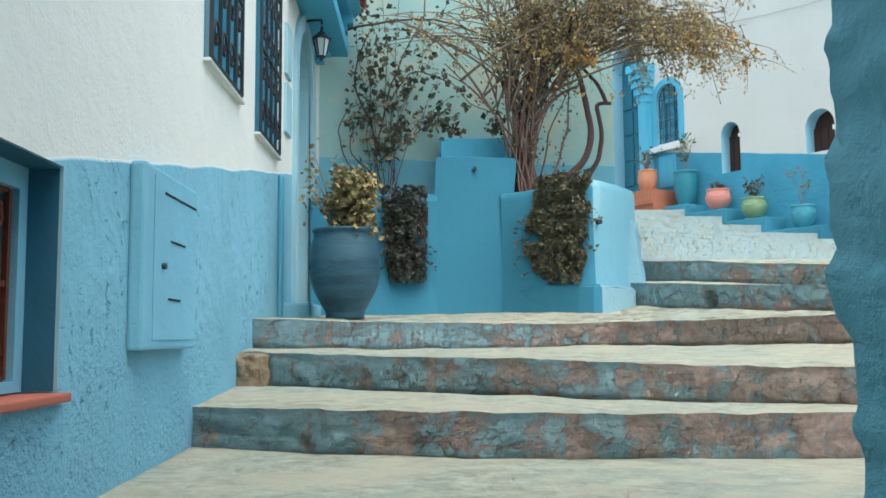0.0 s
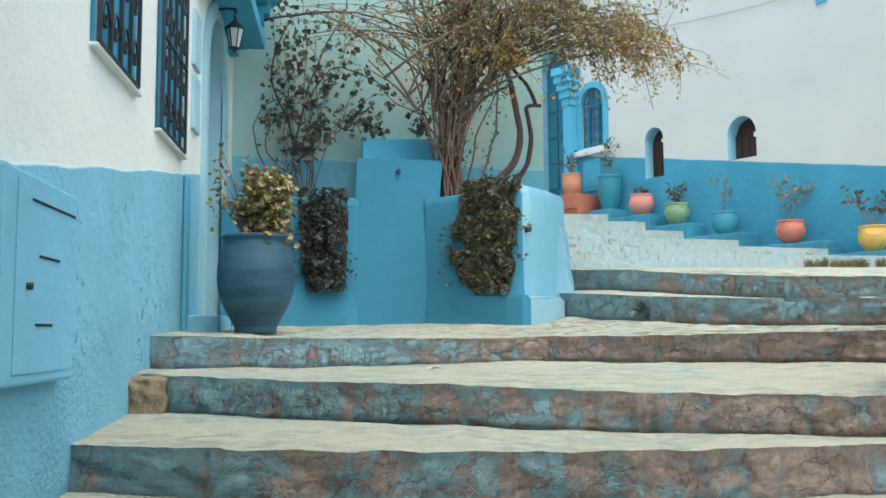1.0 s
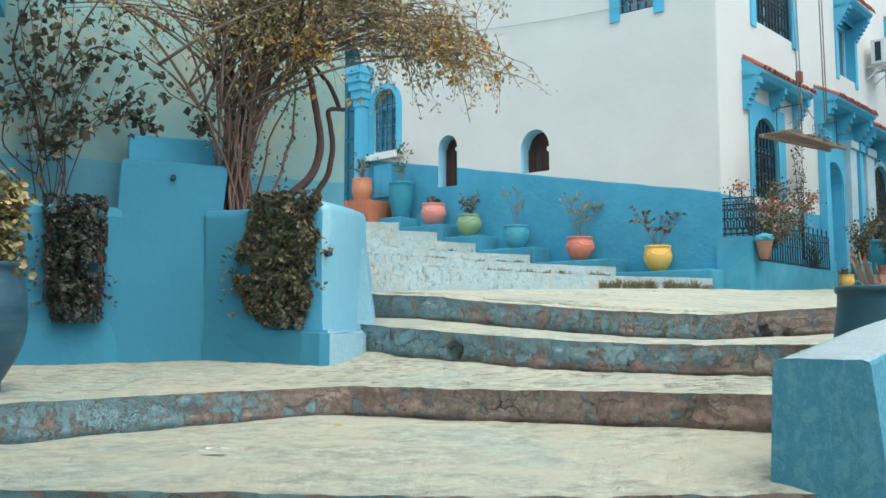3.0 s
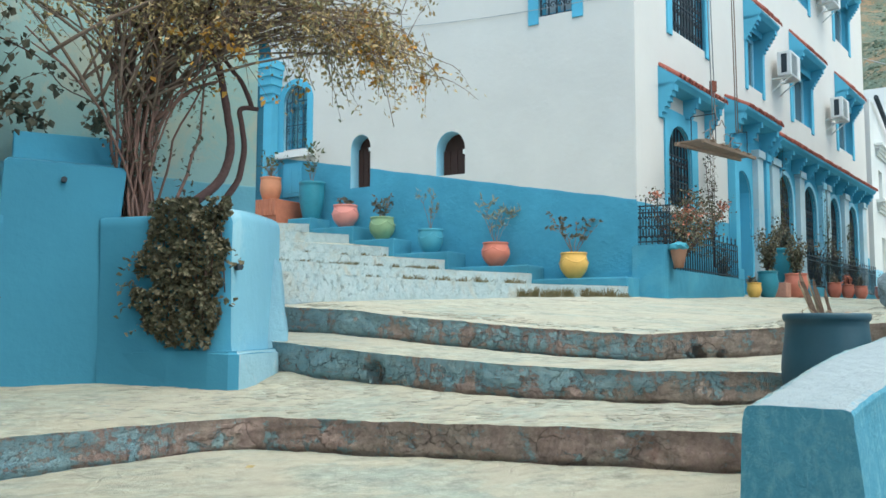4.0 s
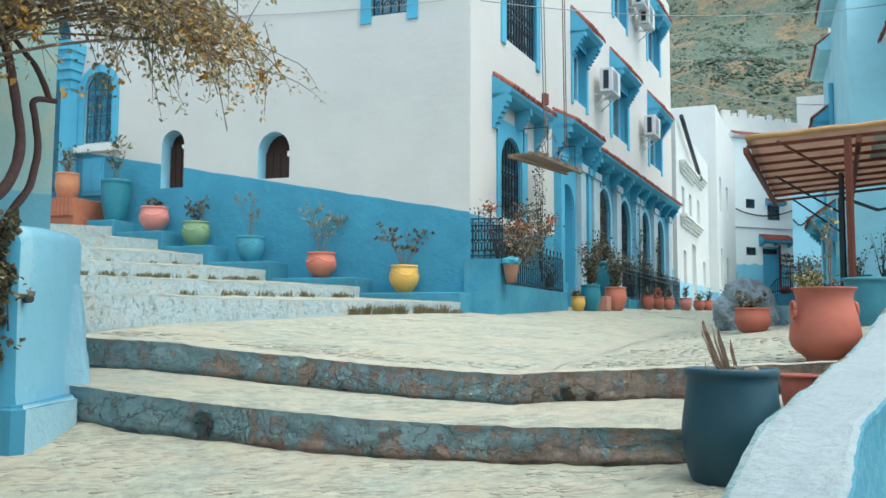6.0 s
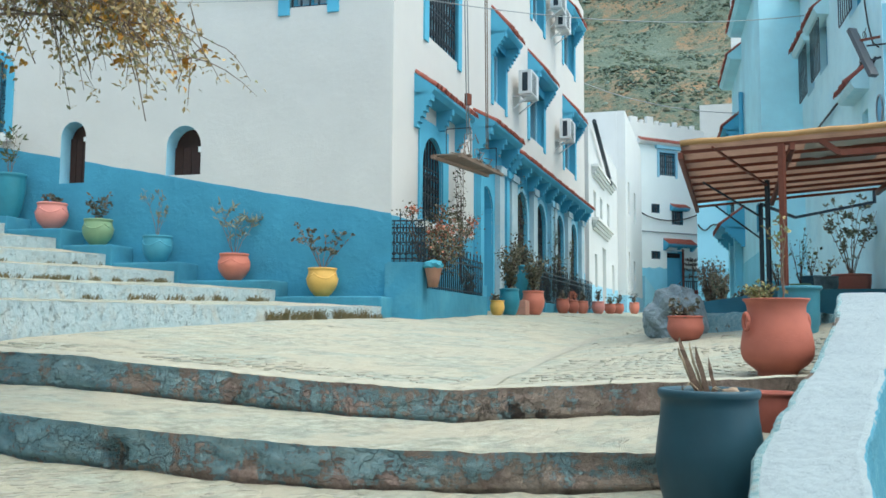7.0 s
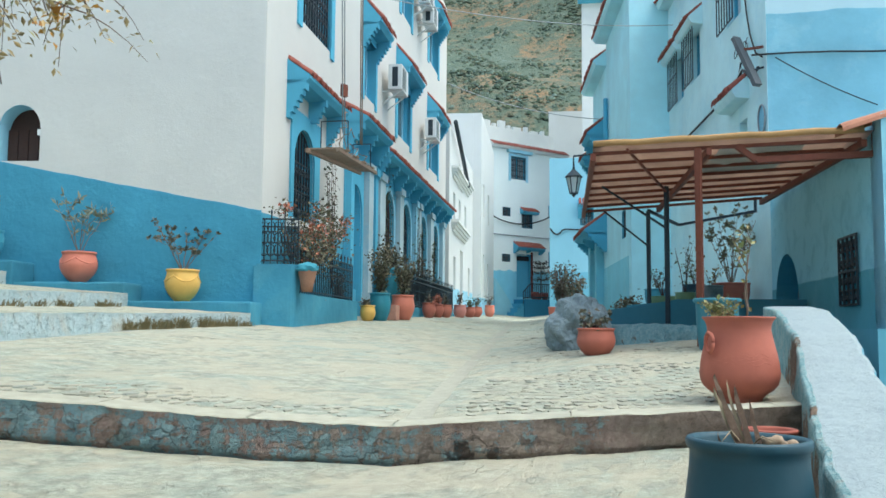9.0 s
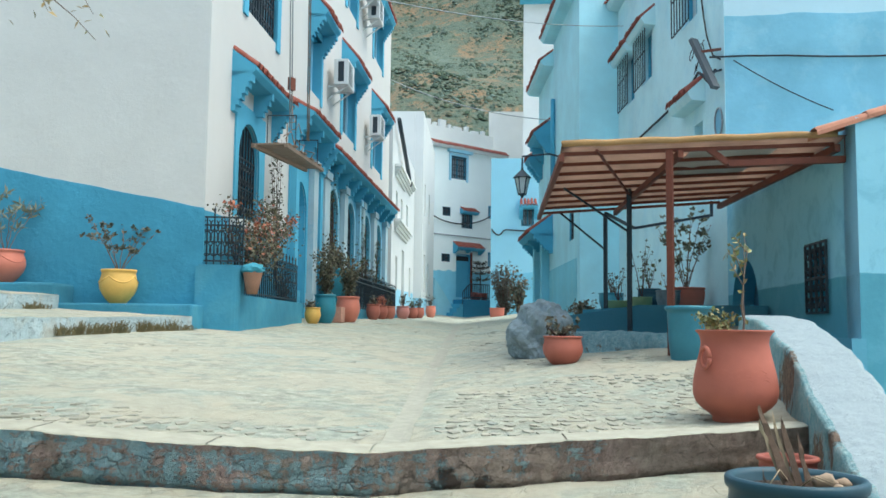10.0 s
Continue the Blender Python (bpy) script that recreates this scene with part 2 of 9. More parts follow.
def riser_mat():
    """Cement with the remains of blue paint, in patches with crisp, flaked edges."""
    m, nt, b = mat("flaking_painted_cement", 0.9)
    v = coords(nt)
    sep = nt.nodes.new("ShaderNodeSeparateXYZ")
    nt.links.new(v, sep.inputs[0])
    strata, tall = coords(nt, (1, 1, 3.6)), coords(nt, (1, 1, 0.32))
    wide = noise_tex(nt, v, 1.9, 5, 0.65)
    n1, n6 = noise_tex(nt, v, 7.5, 12, 0.74, 0.2), noise_tex(nt, tall, 7.5, 8, 0.66)
    grain = ramp(nt, noise_tex(nt, v, 26, 10, 0.8), [(0.36, (0, 0, 0)), (0.64, (1, 1, 1))])
    fine = ramp(nt, noise_tex(nt, v, 95, 5, 0.75), [(0.35, (0, 0, 0)), (0.65, (1, 1, 1))])
    flake = noise_tex(nt, strata, 9, 10, 0.75, 0.35)
    base = mixc(nt, grain, (0.34, 0.25, 0.225), (0.62, 0.475, 0.415))
    base = mixc(nt, ramp(nt, wide, [(0.44, (0, 0, 0)), (0.58, (1, 1, 1))]), base, mixc(nt, grain, (0.39, 0.32, 0.275), (0.64, 0.535, 0.455)))
    rust = ramp(nt, n6, [(0.55, (0, 0, 0)), (0.62, (1, 1, 1))])
    base = mixc(nt, mth(nt, "MULTIPLY", rust, 0.6), base, mixc(nt, grain, (0.29, 0.175, 0.145), (0.48, 0.315, 0.265)))
    blue = mixc(nt, ramp(nt, n1, [(0.36, (0, 0, 0)), (0.64, (1, 1, 1))]), (0.20, 0.44, 0.555), (0.43, 0.66, 0.71))
    blue = mixc(nt, mth(nt, "MULTIPLY", ramp(nt, flake, [(0.50, (0, 0, 0)), (0.60, (1, 1, 1))]), 0.5), blue, mixc(nt, fine, (0.20, 0.33, 0.38), (0.50, 0.59, 0.57)))
    # more paint is left towards the house side and on the upper flight than beside the parapet
    lean = mth(nt, "MULTIPLY", mth(nt, "SUBTRACT", 0.75, sep.outputs[0]), 0.042)
    upper = mth(nt, "MULTIPLY", mth(nt, "SUBTRACT", sep.outputs[2], 0.72), 10.0, clamp=True)
    upper = mth(nt, "MULTIPLY", upper, mth(nt, "MULTIPLY", mth(nt, "SUBTRACT", 6.3, sep.outputs[0]), 0.5, clamp=True))
    lean = mth(nt, "ADD", lean, mth(nt, "MULTIPLY", upper, 0.13))
    f = mth(nt, "ADD", mth(nt, "MULTIPLY", n1, 0.45), mth(nt, "MULTIPLY", n6, 0.55))
    f = mth(nt, "ADD", mth(nt, "ADD", f, lean), mth(nt, "MULTIPLY", mth(nt, "SUBTRACT", flake, 0.5), 0.46))
    f = mth(nt, "ADD", f, mth(nt, "MULTIPLY", mth(nt, "SUBTRACT", grain, 0.5), 0.075))
    mask = ramp(nt, f, [(0.462, (0, 0, 0)), (0.515, (1, 1, 1))])
    col = mixc(nt, mth(nt, "MULTIPLY", mask, 0.86), base, blue)
    # worn joints between the rough blocks under the paint
    vo = nd(nt, "ShaderNodeTexVoronoi", Scale=5.2)
    vo.feature = "DISTANCE_TO_EDGE"
    ns = nd(nt, "ShaderNodeTexNoise", Scale=11.0, Detail=5.0)
    nt.links.new(v, ns.inputs["Vector"])
    sc = nt.nodes.new("ShaderNodeVectorMath")
    sc.operation = "SCALE"
    sc.inputs[3].default_value = 0.16
    nt.links.new(ns.outputs["Color"], sc.inputs[0])
    wv = nt.nodes.new("ShaderNodeVectorMath")
    nt.links.new(coords(nt, (0.9, 0.9, 1.5)), wv.inputs[0])
    nt.links.new(sc.outputs[0], wv.inputs[1])
    nt.links.new(wv.outputs[0], vo.inputs["Vector"])
    joint = ramp(nt, vo.outputs["Distance"], [(0.0, (1, 1, 1)), (0.035, (0, 0, 0))])
    joint = mth(nt, "MULTIPLY", joint, ramp(nt, noise_tex(nt, v, 4.2, 6, 0.7), [(0.47, (0, 0, 0)), (0.56, (1, 1, 1))]))
    col = mixc(nt, mth(nt, "MULTIPLY", joint, 0.55), col, (0.07, 0.06, 0.055))
    block = ramp(nt, vo.outputs["Distance"], [(0.0, (0, 0, 0)), (0.14, (1, 1, 1))])
    # layered cracks, grime and pits
    crack = ramp(nt, noise_tex(nt, strata, 5, 8, 0.75, 0.3), [(0.476, (0, 0, 0)), (0.487, (1, 1, 1)), (0.498, (0, 0, 0))])
    crack = mth(nt, "MULTIPLY", crack, ramp(nt, wide, [(0.43, (0, 0, 0)), (0.58, (1, 1, 1))]))
    col = mixc(nt, mth(nt, "MULTIPLY", crack, 0.6), col, (0.06, 0.05, 0.045))
    grime = ramp(nt, noise_tex(nt, v, 3.3, 8, 0.78), [(0.52, (0, 0, 0)), (0.66, (1, 1, 1))])
    col = mixc(nt, mth(nt, "MULTIPLY", grime, 0.20), col, mixc(nt, grain, (0.075, 0.07, 0.065), (0.22, 0.20, 0.18)))
    pit = ramp(nt, noise_tex(nt, v, 38, 7, 0.82), [(0.60, (0, 0, 0)), (0.65, (1, 1, 1))])
    col = mixc(nt, mth(nt, "MULTIPLY", pit, 0.6), col, (0.07, 0.06, 0.055))
    # darker beside the pots: dirt, with pot and parapet shade put into the colour
    run = mth(nt, "MULTIPLY", mth(nt, "SUBTRACT", sep.outputs[0], 4.6), 0.9, clamp=True)
    run = mth(nt, "MULTIPLY", run, ramp(nt, f, [(0.40, (0.85, 0.85, 0.85)), (0.56, (0.25, 0.25, 0.25))]))
    col = mixc(nt, run, col, mixc(nt, grain, (0.14, 0.112, 0.094), (0.33, 0.265, 0.22)))
    # a broken-out hollow, its shade put into the colour, and two dark stains
    for c, rad in (((2.67, 6.86, 0.84), 0.075), ((4.63, 6.12, 0.975), 0.07), ((4.72, 6.0, 0.955), 0.05)):
        d = nt.nodes.new("ShaderNodeVectorMath")
        d.operation = "DISTANCE"
        d.inputs[1].default_value = c
        nt.links.new(v, d.inputs[0])
        k = mth(nt, "ADD", d.outputs["Value"], mth(nt, "MULTIPLY", mth(nt, "SUBTRACT", noise_tex(nt, v, 19, 8, 0.8), 0.5), 0.30))
        k = mth(nt, "MULTIPLY", mth(nt, "SUBTRACT", rad, k), 34.0, clamp=True)
        col = mixc(nt, mth(nt, "MULTIPLY", k, 0.8), col, (0.06, 0.045, 0.04))
    nt.links.new(col, b.inputs["Base Color"])
    bump(nt, b, [(block, 0.014), (mth(nt, "SUBTRACT", 1.0, joint), 0.008), (flake, 0.034), (mask, 0.008), (mth(nt, "SUBTRACT", 1.0, crack), 0.012), (mth(nt, "SUBTRACT", 1.0, pit), 0.007), (grain, 0.007), (fine, 0.0022)])
    return m


def tread_mat():
    m, nt, b = mat("worn_stone_and_cement", 0.9)
    v = coords(nt)
    n1, n2, n3 = noise_tex(nt, v, 1.1, 7, 0.65, 0.2), noise_tex(nt, v, 10, 9, 0.78), noise_tex(nt, v, 60, 5, 0.75)
    col = mixc(nt, ramp(nt, n2, [(0.36, (0, 0, 0)), (0.64, (1, 1, 1))]), (0.205, 0.215, 0.175), (0.465, 0.475, 0.395))
    green = ramp(nt, n1, [(0.42, (0, 0, 0)), (0.62, (1, 1, 1))])
    col = mixc(nt, mth(nt, "MULTIPLY", green, 0.55), col, mixc(nt, n2, (0.205, 0.27, 0.24), (0.375, 0.44, 0.40)))
    cell = nd(nt, "ShaderNodeTexVoronoi", Scale=8.0)
    nt.links.new(coords(nt, (0.8, 1.5, 1)), cell.inputs["Vector"])
    cs = nt.nodes.new("ShaderNodeSeparateColor")
    nt.links.new(cell.outputs["Color"], cs.inputs[0])
    seen = ramp(nt, noise_tex(nt, v, 1.7, 5, 0.7), [(0.44, (0, 0, 0)), (0.56, (0.5, 0.5, 0.5))])
    col = mixc(nt, mth(nt, "MULTIPLY", seen, cs.outputs[0]), col, (0.24, 0.235, 0.185))
    col = mixc(nt, mth(nt, "MULTIPLY", seen, cs.outputs[1]), col, (0.52, 0.47, 0.36))
    # pale bare cement, grit, and short cracks between the bedded stones
    pale = ramp(nt, noise_tex(nt, coords(nt, (0.8, 1.25, 1)), 1.25, 7, 0.62, 0.6), [(0.50, (0, 0, 0)), (0.565, (1, 1, 1))])
    cream = mixc(nt, n2, (0.345, 0.325, 0.26), (0.47, 0.44, 0.35))
    px = nt.nodes.new("ShaderNodeSeparateXYZ")
    nt.links.new(v, px.inputs[0])
    pale = mth(nt, "MULTIPLY", pale, mth(nt, "MULTIPLY", mth(nt, "SUBTRACT", 12.0, px.outputs[0]), 0.3, clamp=True))       # the cement was laid about the steps only
    vo = nd(nt, "ShaderNodeTexVoronoi", Scale=6.0)
    vo.feature = "DISTANCE_TO_EDGE"
    wv = nt.nodes.new("ShaderNodeVectorMath")
    wv.operation = "ADD"
    ns = nd(nt, "ShaderNodeTexNoise", Scale=9.0, Detail=4.0)
    nt.links.new(v, ns.inputs["Vector"])
    sc = nt.nodes.new("ShaderNodeVectorMath")
    sc.operation = "SCALE"
    sc.inputs[3].default_value = 0.07
    nt.links.new(ns.outputs["Color"], sc.inputs[0])
    nt.links.new(coords(nt, (0.75, 1.6, 1)), wv.inputs[0])
    nt.links.new(sc.outputs[0], wv.inputs[1])
    nt.links.new(wv.outputs[0], vo.inputs["Vector"])
    seam = ramp(nt, vo.outputs["Distance"], [(0.0, (1, 1, 1)), (0.05, (0, 0, 0))])
    show = ramp(nt, noise_tex(nt, v, 3.0, 6, 0.75), [(0.50, (0, 0, 0)), (0.58, (1, 1, 1))])
    seam = mth(nt, "MULTIPLY", seam, show)
    col = mixc(nt, mth(nt, "MULTIPLY", seam, 0.30), col, (0.20, 0.175, 0.14))
    streak = ramp(nt, noise_tex(nt, coords(nt, (1, 1.7, 1)), 6, 8, 0.78, 0.5), [(0.53, (0, 0, 0)), (0.64, (1, 1, 1))])
    streak = mth(nt, "MULTIPLY", streak, ramp(nt, noise_tex(nt, v, 1.5, 4, 0.6), [(0.40, (0, 0, 0)), (0.56, (1, 1, 1))]))
    col = mixc(nt, mth(nt, "MULTIPLY", streak, 0.30), col, (0.215, 0.235, 0.20))
    dirt = ramp(nt, noise_tex(nt, v, 22, 6, 0.85), [(0.59, (0, 0, 0)), (0.70, (1, 1, 1))])
    col = mixc(nt, mth(nt, "MULTIPLY", dirt, 0.5), col, (0.18, 0.155, 0.12))
    col = mixc(nt, mth(nt, "MULTIPLY", pale, 0.70), col, cream)
    nt.links.new(col, b.inputs["Base Color"])
    bump(nt, b, [(n2, 0.015), (mth(nt, "SUBTRACT", 1.0, seam), 0.005), (n3, 0.004)])
    return m


def stone_mat():
    m, nt, b = mat("paving_stone", 0.85)
    v = coords(nt)
    oi = nt.nodes.new("ShaderNodeObjectInfo")
    g = nt.nodes.new("ShaderNodeNewGeometry")
    r = mth(nt, "FRACT", mth(nt, "ADD", oi.outputs["Random"], g.outputs["Random Per Island"]))
    col = ramp(nt, r, [(0.0, (0.29, 0.29, 0.24)), (0.4, (0.38, 0.38, 0.32)), (0.7, (0.45, 0.43, 0.355)), (1.0, (0.31, 0.345, 0.31))])
    n = noise_tex(nt, v, 22, 5, 0.7)
    col = mixc(nt, mth(nt, "MULTIPLY", n, 0.5), col, (0.22, 0.20, 0.16))
    nt.links.new(col, b.inputs["Base Color"])
    bump(nt, b, [(n, 0.006)])
    return m


def wash_mat(name="whitewashed_stone", bare_col=(0.45, 0.42, 0.34), share=0.50):
    m, nt, b = mat(name, 0.9)
    v = coords(nt)
    n1, n2, n3 = noise_tex(nt, v, 2.2, 6, 0.7, 0.5), noise_tex(nt, v, 9, 5, 0.7), noise_tex(nt, v, 50, 3)
    col = mixc(nt, n2, (0.28, 0.40, 0.44), (0.50, 0.565, 0.57))
    bare = ramp(nt, n1, [(share, (0, 0, 0)), (share + 0.18, (1, 1, 1))])
    col = mixc(nt, mth(nt, "MULTIPLY", bare, 0.8), col, bare_col)
    dark = ramp(nt, noise_tex(nt, v, 6, 6, 0.75, 0.6), [(0.57, (0, 0, 0)), (0.70, (1, 1, 1))])
    col = mixc(nt, mth(nt, "MULTIPLY", dark, 0.42), col, (0.20, 0.18, 0.14))
    grime = ramp(nt, noise_tex(nt, v, 17, 6, 0.75, 0.3), [(0.55, (0, 0, 0)), (0.66, (1, 1, 1))])
    col = mixc(nt, mth(nt, "MULTIPLY", grime, 0.24), col, (0.20, 0.25, 0.22))
    nt.links.new(col, b.inputs["Base Color"])
    bump(nt, b, [(n2, 0.028), (grime, -0.006), (n3, 0.004)])
    return m


def hill_mat():
    m, nt, b = mat("scrub_hillside", 0.95)
    v = coords(nt)
    n1, n2, n3 = noise_tex(nt, v, 0.028, 7, 0.7), noise_tex(nt, v, 0.16, 7, 0.8), noise_tex(nt, v, 0.7, 5, 0.75)
    col = ramp(nt, n1, [(0.34, (0.16, 0.205, 0.18)), (0.46, (0.13, 0.165, 0.125)), (0.51, (0.32, 0.19, 0.105)), (0.57, (0.24, 0.17, 0.11)), (0.62, (0.15, 0.175, 0.13)), (0.70, (0.20, 0.25, 0.225))])
    col = mixc(nt, ramp(nt, n2, [(0.42, (0, 0, 0)), (0.55, (1, 1, 1))]), col, (0.105, 0.145, 0.115))
    col = mixc(nt, ramp(nt, noise_tex(nt, v, 2.2, 5, 0.8), [(0.42, (0.6, 0.6, 0.6)), (0.58, (0, 0, 0))]), col, (0.06, 0.085, 0.06))
    col = mixc(nt, ramp(nt, n3, [(0.52, (0, 0, 0)), (0.66, (0.7, 0.7, 0.7))]), col, (0.175, 0.185, 0.13))
    nt.links.new(col, b.inputs["Base Color"])
    bump(nt, b, [(n2, 0.4), (n3, 0.15)])
    return m


def parapet_mat():
    """Rough blue stucco, whitewashed on its top with a ragged edge."""
    m, nt, b = mat("whitewashed_parapet", 0.9)
    v = coords(nt)
    n1, n2, n3 = noise_tex(nt, v, 9, 6, 0.7), noise_tex(nt, v, 24, 6, 0.75), noise_tex(nt, v, 70, 3)
    g = nt.nodes.new("ShaderNodeNewGeometry")
    sep = nt.nodes.new("ShaderNodeSeparateXYZ")
    nt.links.new(g.outputs["True Normal"], sep.inputs[0])
    up = mth(nt, "ADD", sep.outputs[2], mth(nt, "MULTIPLY", mth(nt, "SUBTRACT", n2, 0.5), 0.6))
    pos = nt.nodes.new("ShaderNodeSeparateXYZ")
    nt.links.new(v, pos.inputs[0])
    worn = mth(nt, "MULTIPLY", mth(nt, "SUBTRACT", 4.6, pos.outputs[0]), 0.55, clamp=True)       # the wash has worn off towards the lower end
    up = mth(nt, "SUBTRACT", up, mth(nt, "MULTIPLY", worn, 0.30))
    fleck = ramp(nt, noise_tex(nt, coords(nt, (1, 1, 0.6)), 26, 7, 0.75, 0.4), [(0.48, (0, 0, 0)), (0.62, (0.8, 0.8, 0.8))])
    blue = mixc(nt, fleck, mixc(nt, n1, (0.07, 0.235, 0.335), (0.105, 0.295, 0.395)), (0.155, 0.355, 0.44))
    white = mixc(nt, n1, (0.26, 0.32, 0.345), (0.335, 0.39, 0.41))
    col = mixc(nt, ramp(nt, up, [(0.50, (0, 0, 0)), (0.66, (1, 1, 1))]), blue, white)
    dirt = ramp(nt, noise_tex(nt, v, 13, 7, 0.8), [(0.58, (0, 0, 0)), (0.70, (1, 1, 1))])
    col = mixc(nt, mth(nt, "MULTIPLY", dirt, 0.20), col, (0.25, 0.30, 0.31))
    nt.links.new(col, b.inputs["Base Color"])
    bump(nt, b, [(n1, 0.013), (fleck, 0.002), (n3, 0.0012)])
    return m


M_RISER, M_TREAD, M_STONE, M_WASH, M_HILL = riser_mat(), tread_mat(), stone_mat(), wash_mat(), hill_mat()

# ---------------------------------------------------------------- mesh helpers


def mesh_ob(name, bm, material, parent=None, smooth=False):
    me = bpy.data.meshes.new(name)
    bm.normal_update()
    bm.to_mesh(me)
    bm.free()
    if smooth:
        me.shade_smooth()
    for k in material if isinstance(material, (list, tuple)) else [material]:
        me.materials.append(k)
    ob = new(name, me)
    if parent:
        ob.parent = parent
    return ob


def part(name, bm, material, parent, label="", smooth=False):
    ob = mesh_ob(name, bm, material, parent, smooth)
    return tagged(ob, label)


def thing(name, label, category, m=None, group="", kind=""):
    ob = new(name)
    ob.empty_display_size = 0.1
    ob.matrix_world = m or Matrix()
    return tagged(ob, label, category, group, kind)


def put(ob, x, y, z, rz=0.0, s=1.0):
    ob.matrix_world = Matrix.Translation((x, y, z)) @ Matrix.Rotation(radians(rz), 4, "Z") @ Matrix.Scale(s, 4)
    return ob


def raw(bm, verts, faces, mi=0):
    vs = [bm.verts.new(v) for v in verts]
    for f in faces:
        fc = bm.faces.new([vs[i] for i in f])
        fc.material_index = mi
    return vs


def box(bm, x0, x1, y0, y1, z0, z1, m=None, mi=0, bevel=0.0):
    vs = [(x, y, z) for z in (z0, z1) for x, y in ((x0, y0), (x1, y0), (x1, y1), (x0, y1))]
    if m is not None:
        vs = [m @ Vector(v) for v in vs]
    fs = [(0, 3, 2, 1), (4, 5, 6, 7), (0, 1, 5, 4), (1, 2, 6, 5), (2, 3, 7, 6), (3, 0, 4, 7)]
    if not bevel:
        raw(bm, vs, fs, mi)
        return bm
    t = bmesh.new()
    raw(t, vs, fs, mi)
    bmesh.ops.bevel(t, geom=t.edges[:], offset=bevel, segments=2, affect="EDGES", profile=0.6)
    t.verts.index_update()
    raw(bm, [v.co.copy() for v in t.verts], [[v.index for v in f.verts] for f in t.faces], mi)
    t.free()
    return bm


def bx(x0, x1, y0, y1, z0, z1, bevel=0.0):
    return box(bmesh.new(), x0, x1, y0, y1, z0, z1, None, 0, bevel)


def prism(bm, poly, z0, z1, m=None, mi=0):
    """An upright prism over a polygon (x, y), counter-clockwise."""
    n = len(poly)
    m = m or Matrix()
    vs = [m @ Vector((x, y, z)) for z in (z0, z1) for x, y in poly]
    fs = [tuple(range(n))[::-1], tuple(range(n, 2 * n))] + [(i, (i + 1) % n, n + (i + 1) % n, n + i) for i in range(n)]
    raw(bm, vs, fs, mi)
    return bm


def lathe(profile, n=32, bm=None, wob=0.0, seed=0):
    """Turned about z: profile of (radius, height), from the bottom up and over the rim into the inside."""
    bm = bm or bmesh.new()
    rows = []
    rnd = random.Random(seed)
    ph = rnd.random() * 6.3
    for r, z in profile:
        if r < 1e-5:
            rows.append([bm.verts.new((0, 0, z))])
        else:
            rows.append([bm.verts.new((r * (1 + wob * math.sin(2 * a + ph)) * math.cos(a), r * (1 + wob * math.sin(3 * a + ph)) * math.sin(a), z))
                         for a in (2 * math.pi * i / n for i in range(n))])
    for a, b in zip(rows, rows[1:]):
        if len(a) == 1 and len(b) == 1:
            continue
        for i in range(n):
            j = (i + 1) % n
            if len(a) == 1:
                bm.faces.new((a[0], b[j], b[i]))
            elif len(b) == 1:
                bm.faces.new((a[i], a[j], b[0]))
            else:
                bm.faces.new((a[i], a[j], b[j], b[i]))
    return bm


def tube(bm, path, radii, n=6, mi=0):
    """A tapering round limb along a path."""
    path = [Vector(p) for p in path]
    if isinstance(radii, (int, float)):
        radii = [radii] * len(path)
    rings, prev = [], None
    for i, p in enumerate(path):
        d = (path[min(i + 1, len(path) - 1)] - path[max(i - 1, 0)])
        d = d.normalized() if d.length > 1e-9 else Vector((0, 0, 1))
        a = prev - d * prev.dot(d) if prev else d.orthogonal()
        a = a.normalized() if a.length > 1e-6 else d.orthogonal().normalized()
        prev, b = a, d.cross(a)
        rings.append([bm.verts.new(p + radii[i] * (a * math.cos(t) + b * math.sin(t))) for t in (2 * math.pi * k / n for k in range(n))])
    for r0, r1 in zip(rings, rings[1:]):
        for k in range(n):
            f = bm.faces.new((r0[k], r0[(k + 1) % n], r1[(k + 1) % n], r1[k]))
            f.material_index = mi
            f.smooth = True
    for r, rev in ((rings[0], True), (rings[-1], False)):
        f = bm.faces.new(r[::-1] if rev else r)
        f.material_index = mi
    return bm


def rod(bm, a, b, r, n=6):
    return tube(bm, [a, b], r, n)


def bar(bm, a, b, w, h=None, up=(0, 0, 1)):
    """A square bar from a to b."""
    a, b, h = Vector(a), Vector(b), h or w
    d = (b - a).normalized()
    s = d.cross(Vector(up))
    s = s.normalized() if s.length > 1e-4 else Vector((1, 0, 0))
    u = s.cross(d)
    vs = [p + s * x * w / 2 + u * y * h / 2 for p in (a, b) for x, y in ((-1, -1), (1, -1), (1, 1), (-1, 1))]
    raw(bm, vs, [(3, 2, 1, 0), (4, 5, 6, 7), (0, 1, 5, 4), (1, 2, 6, 5), (2, 3, 7, 6), (3, 0, 4, 7)])
    return bm


def arch_pts(x0, x1, zs, kind, n=14):
    """Points of an arch from the right spring round to the left one. kind 1: round, 2: horseshoe."""
    c, r = (x0 + x1) / 2, (x1 - x0) / 2
    if kind == 2:
        return [(c + r * 1.0 * math.cos(a) * (1.0 if abs(math.cos(a)) < 0.98 else 1.0), zs + r * 1.12 * math.sin(a)) for a in (math.pi * i / n for i in range(n + 1))]
    return [(c + r * math.cos(a), zs + r * math.sin(a)) for a in (math.pi * i / n for i in range(n + 1))]


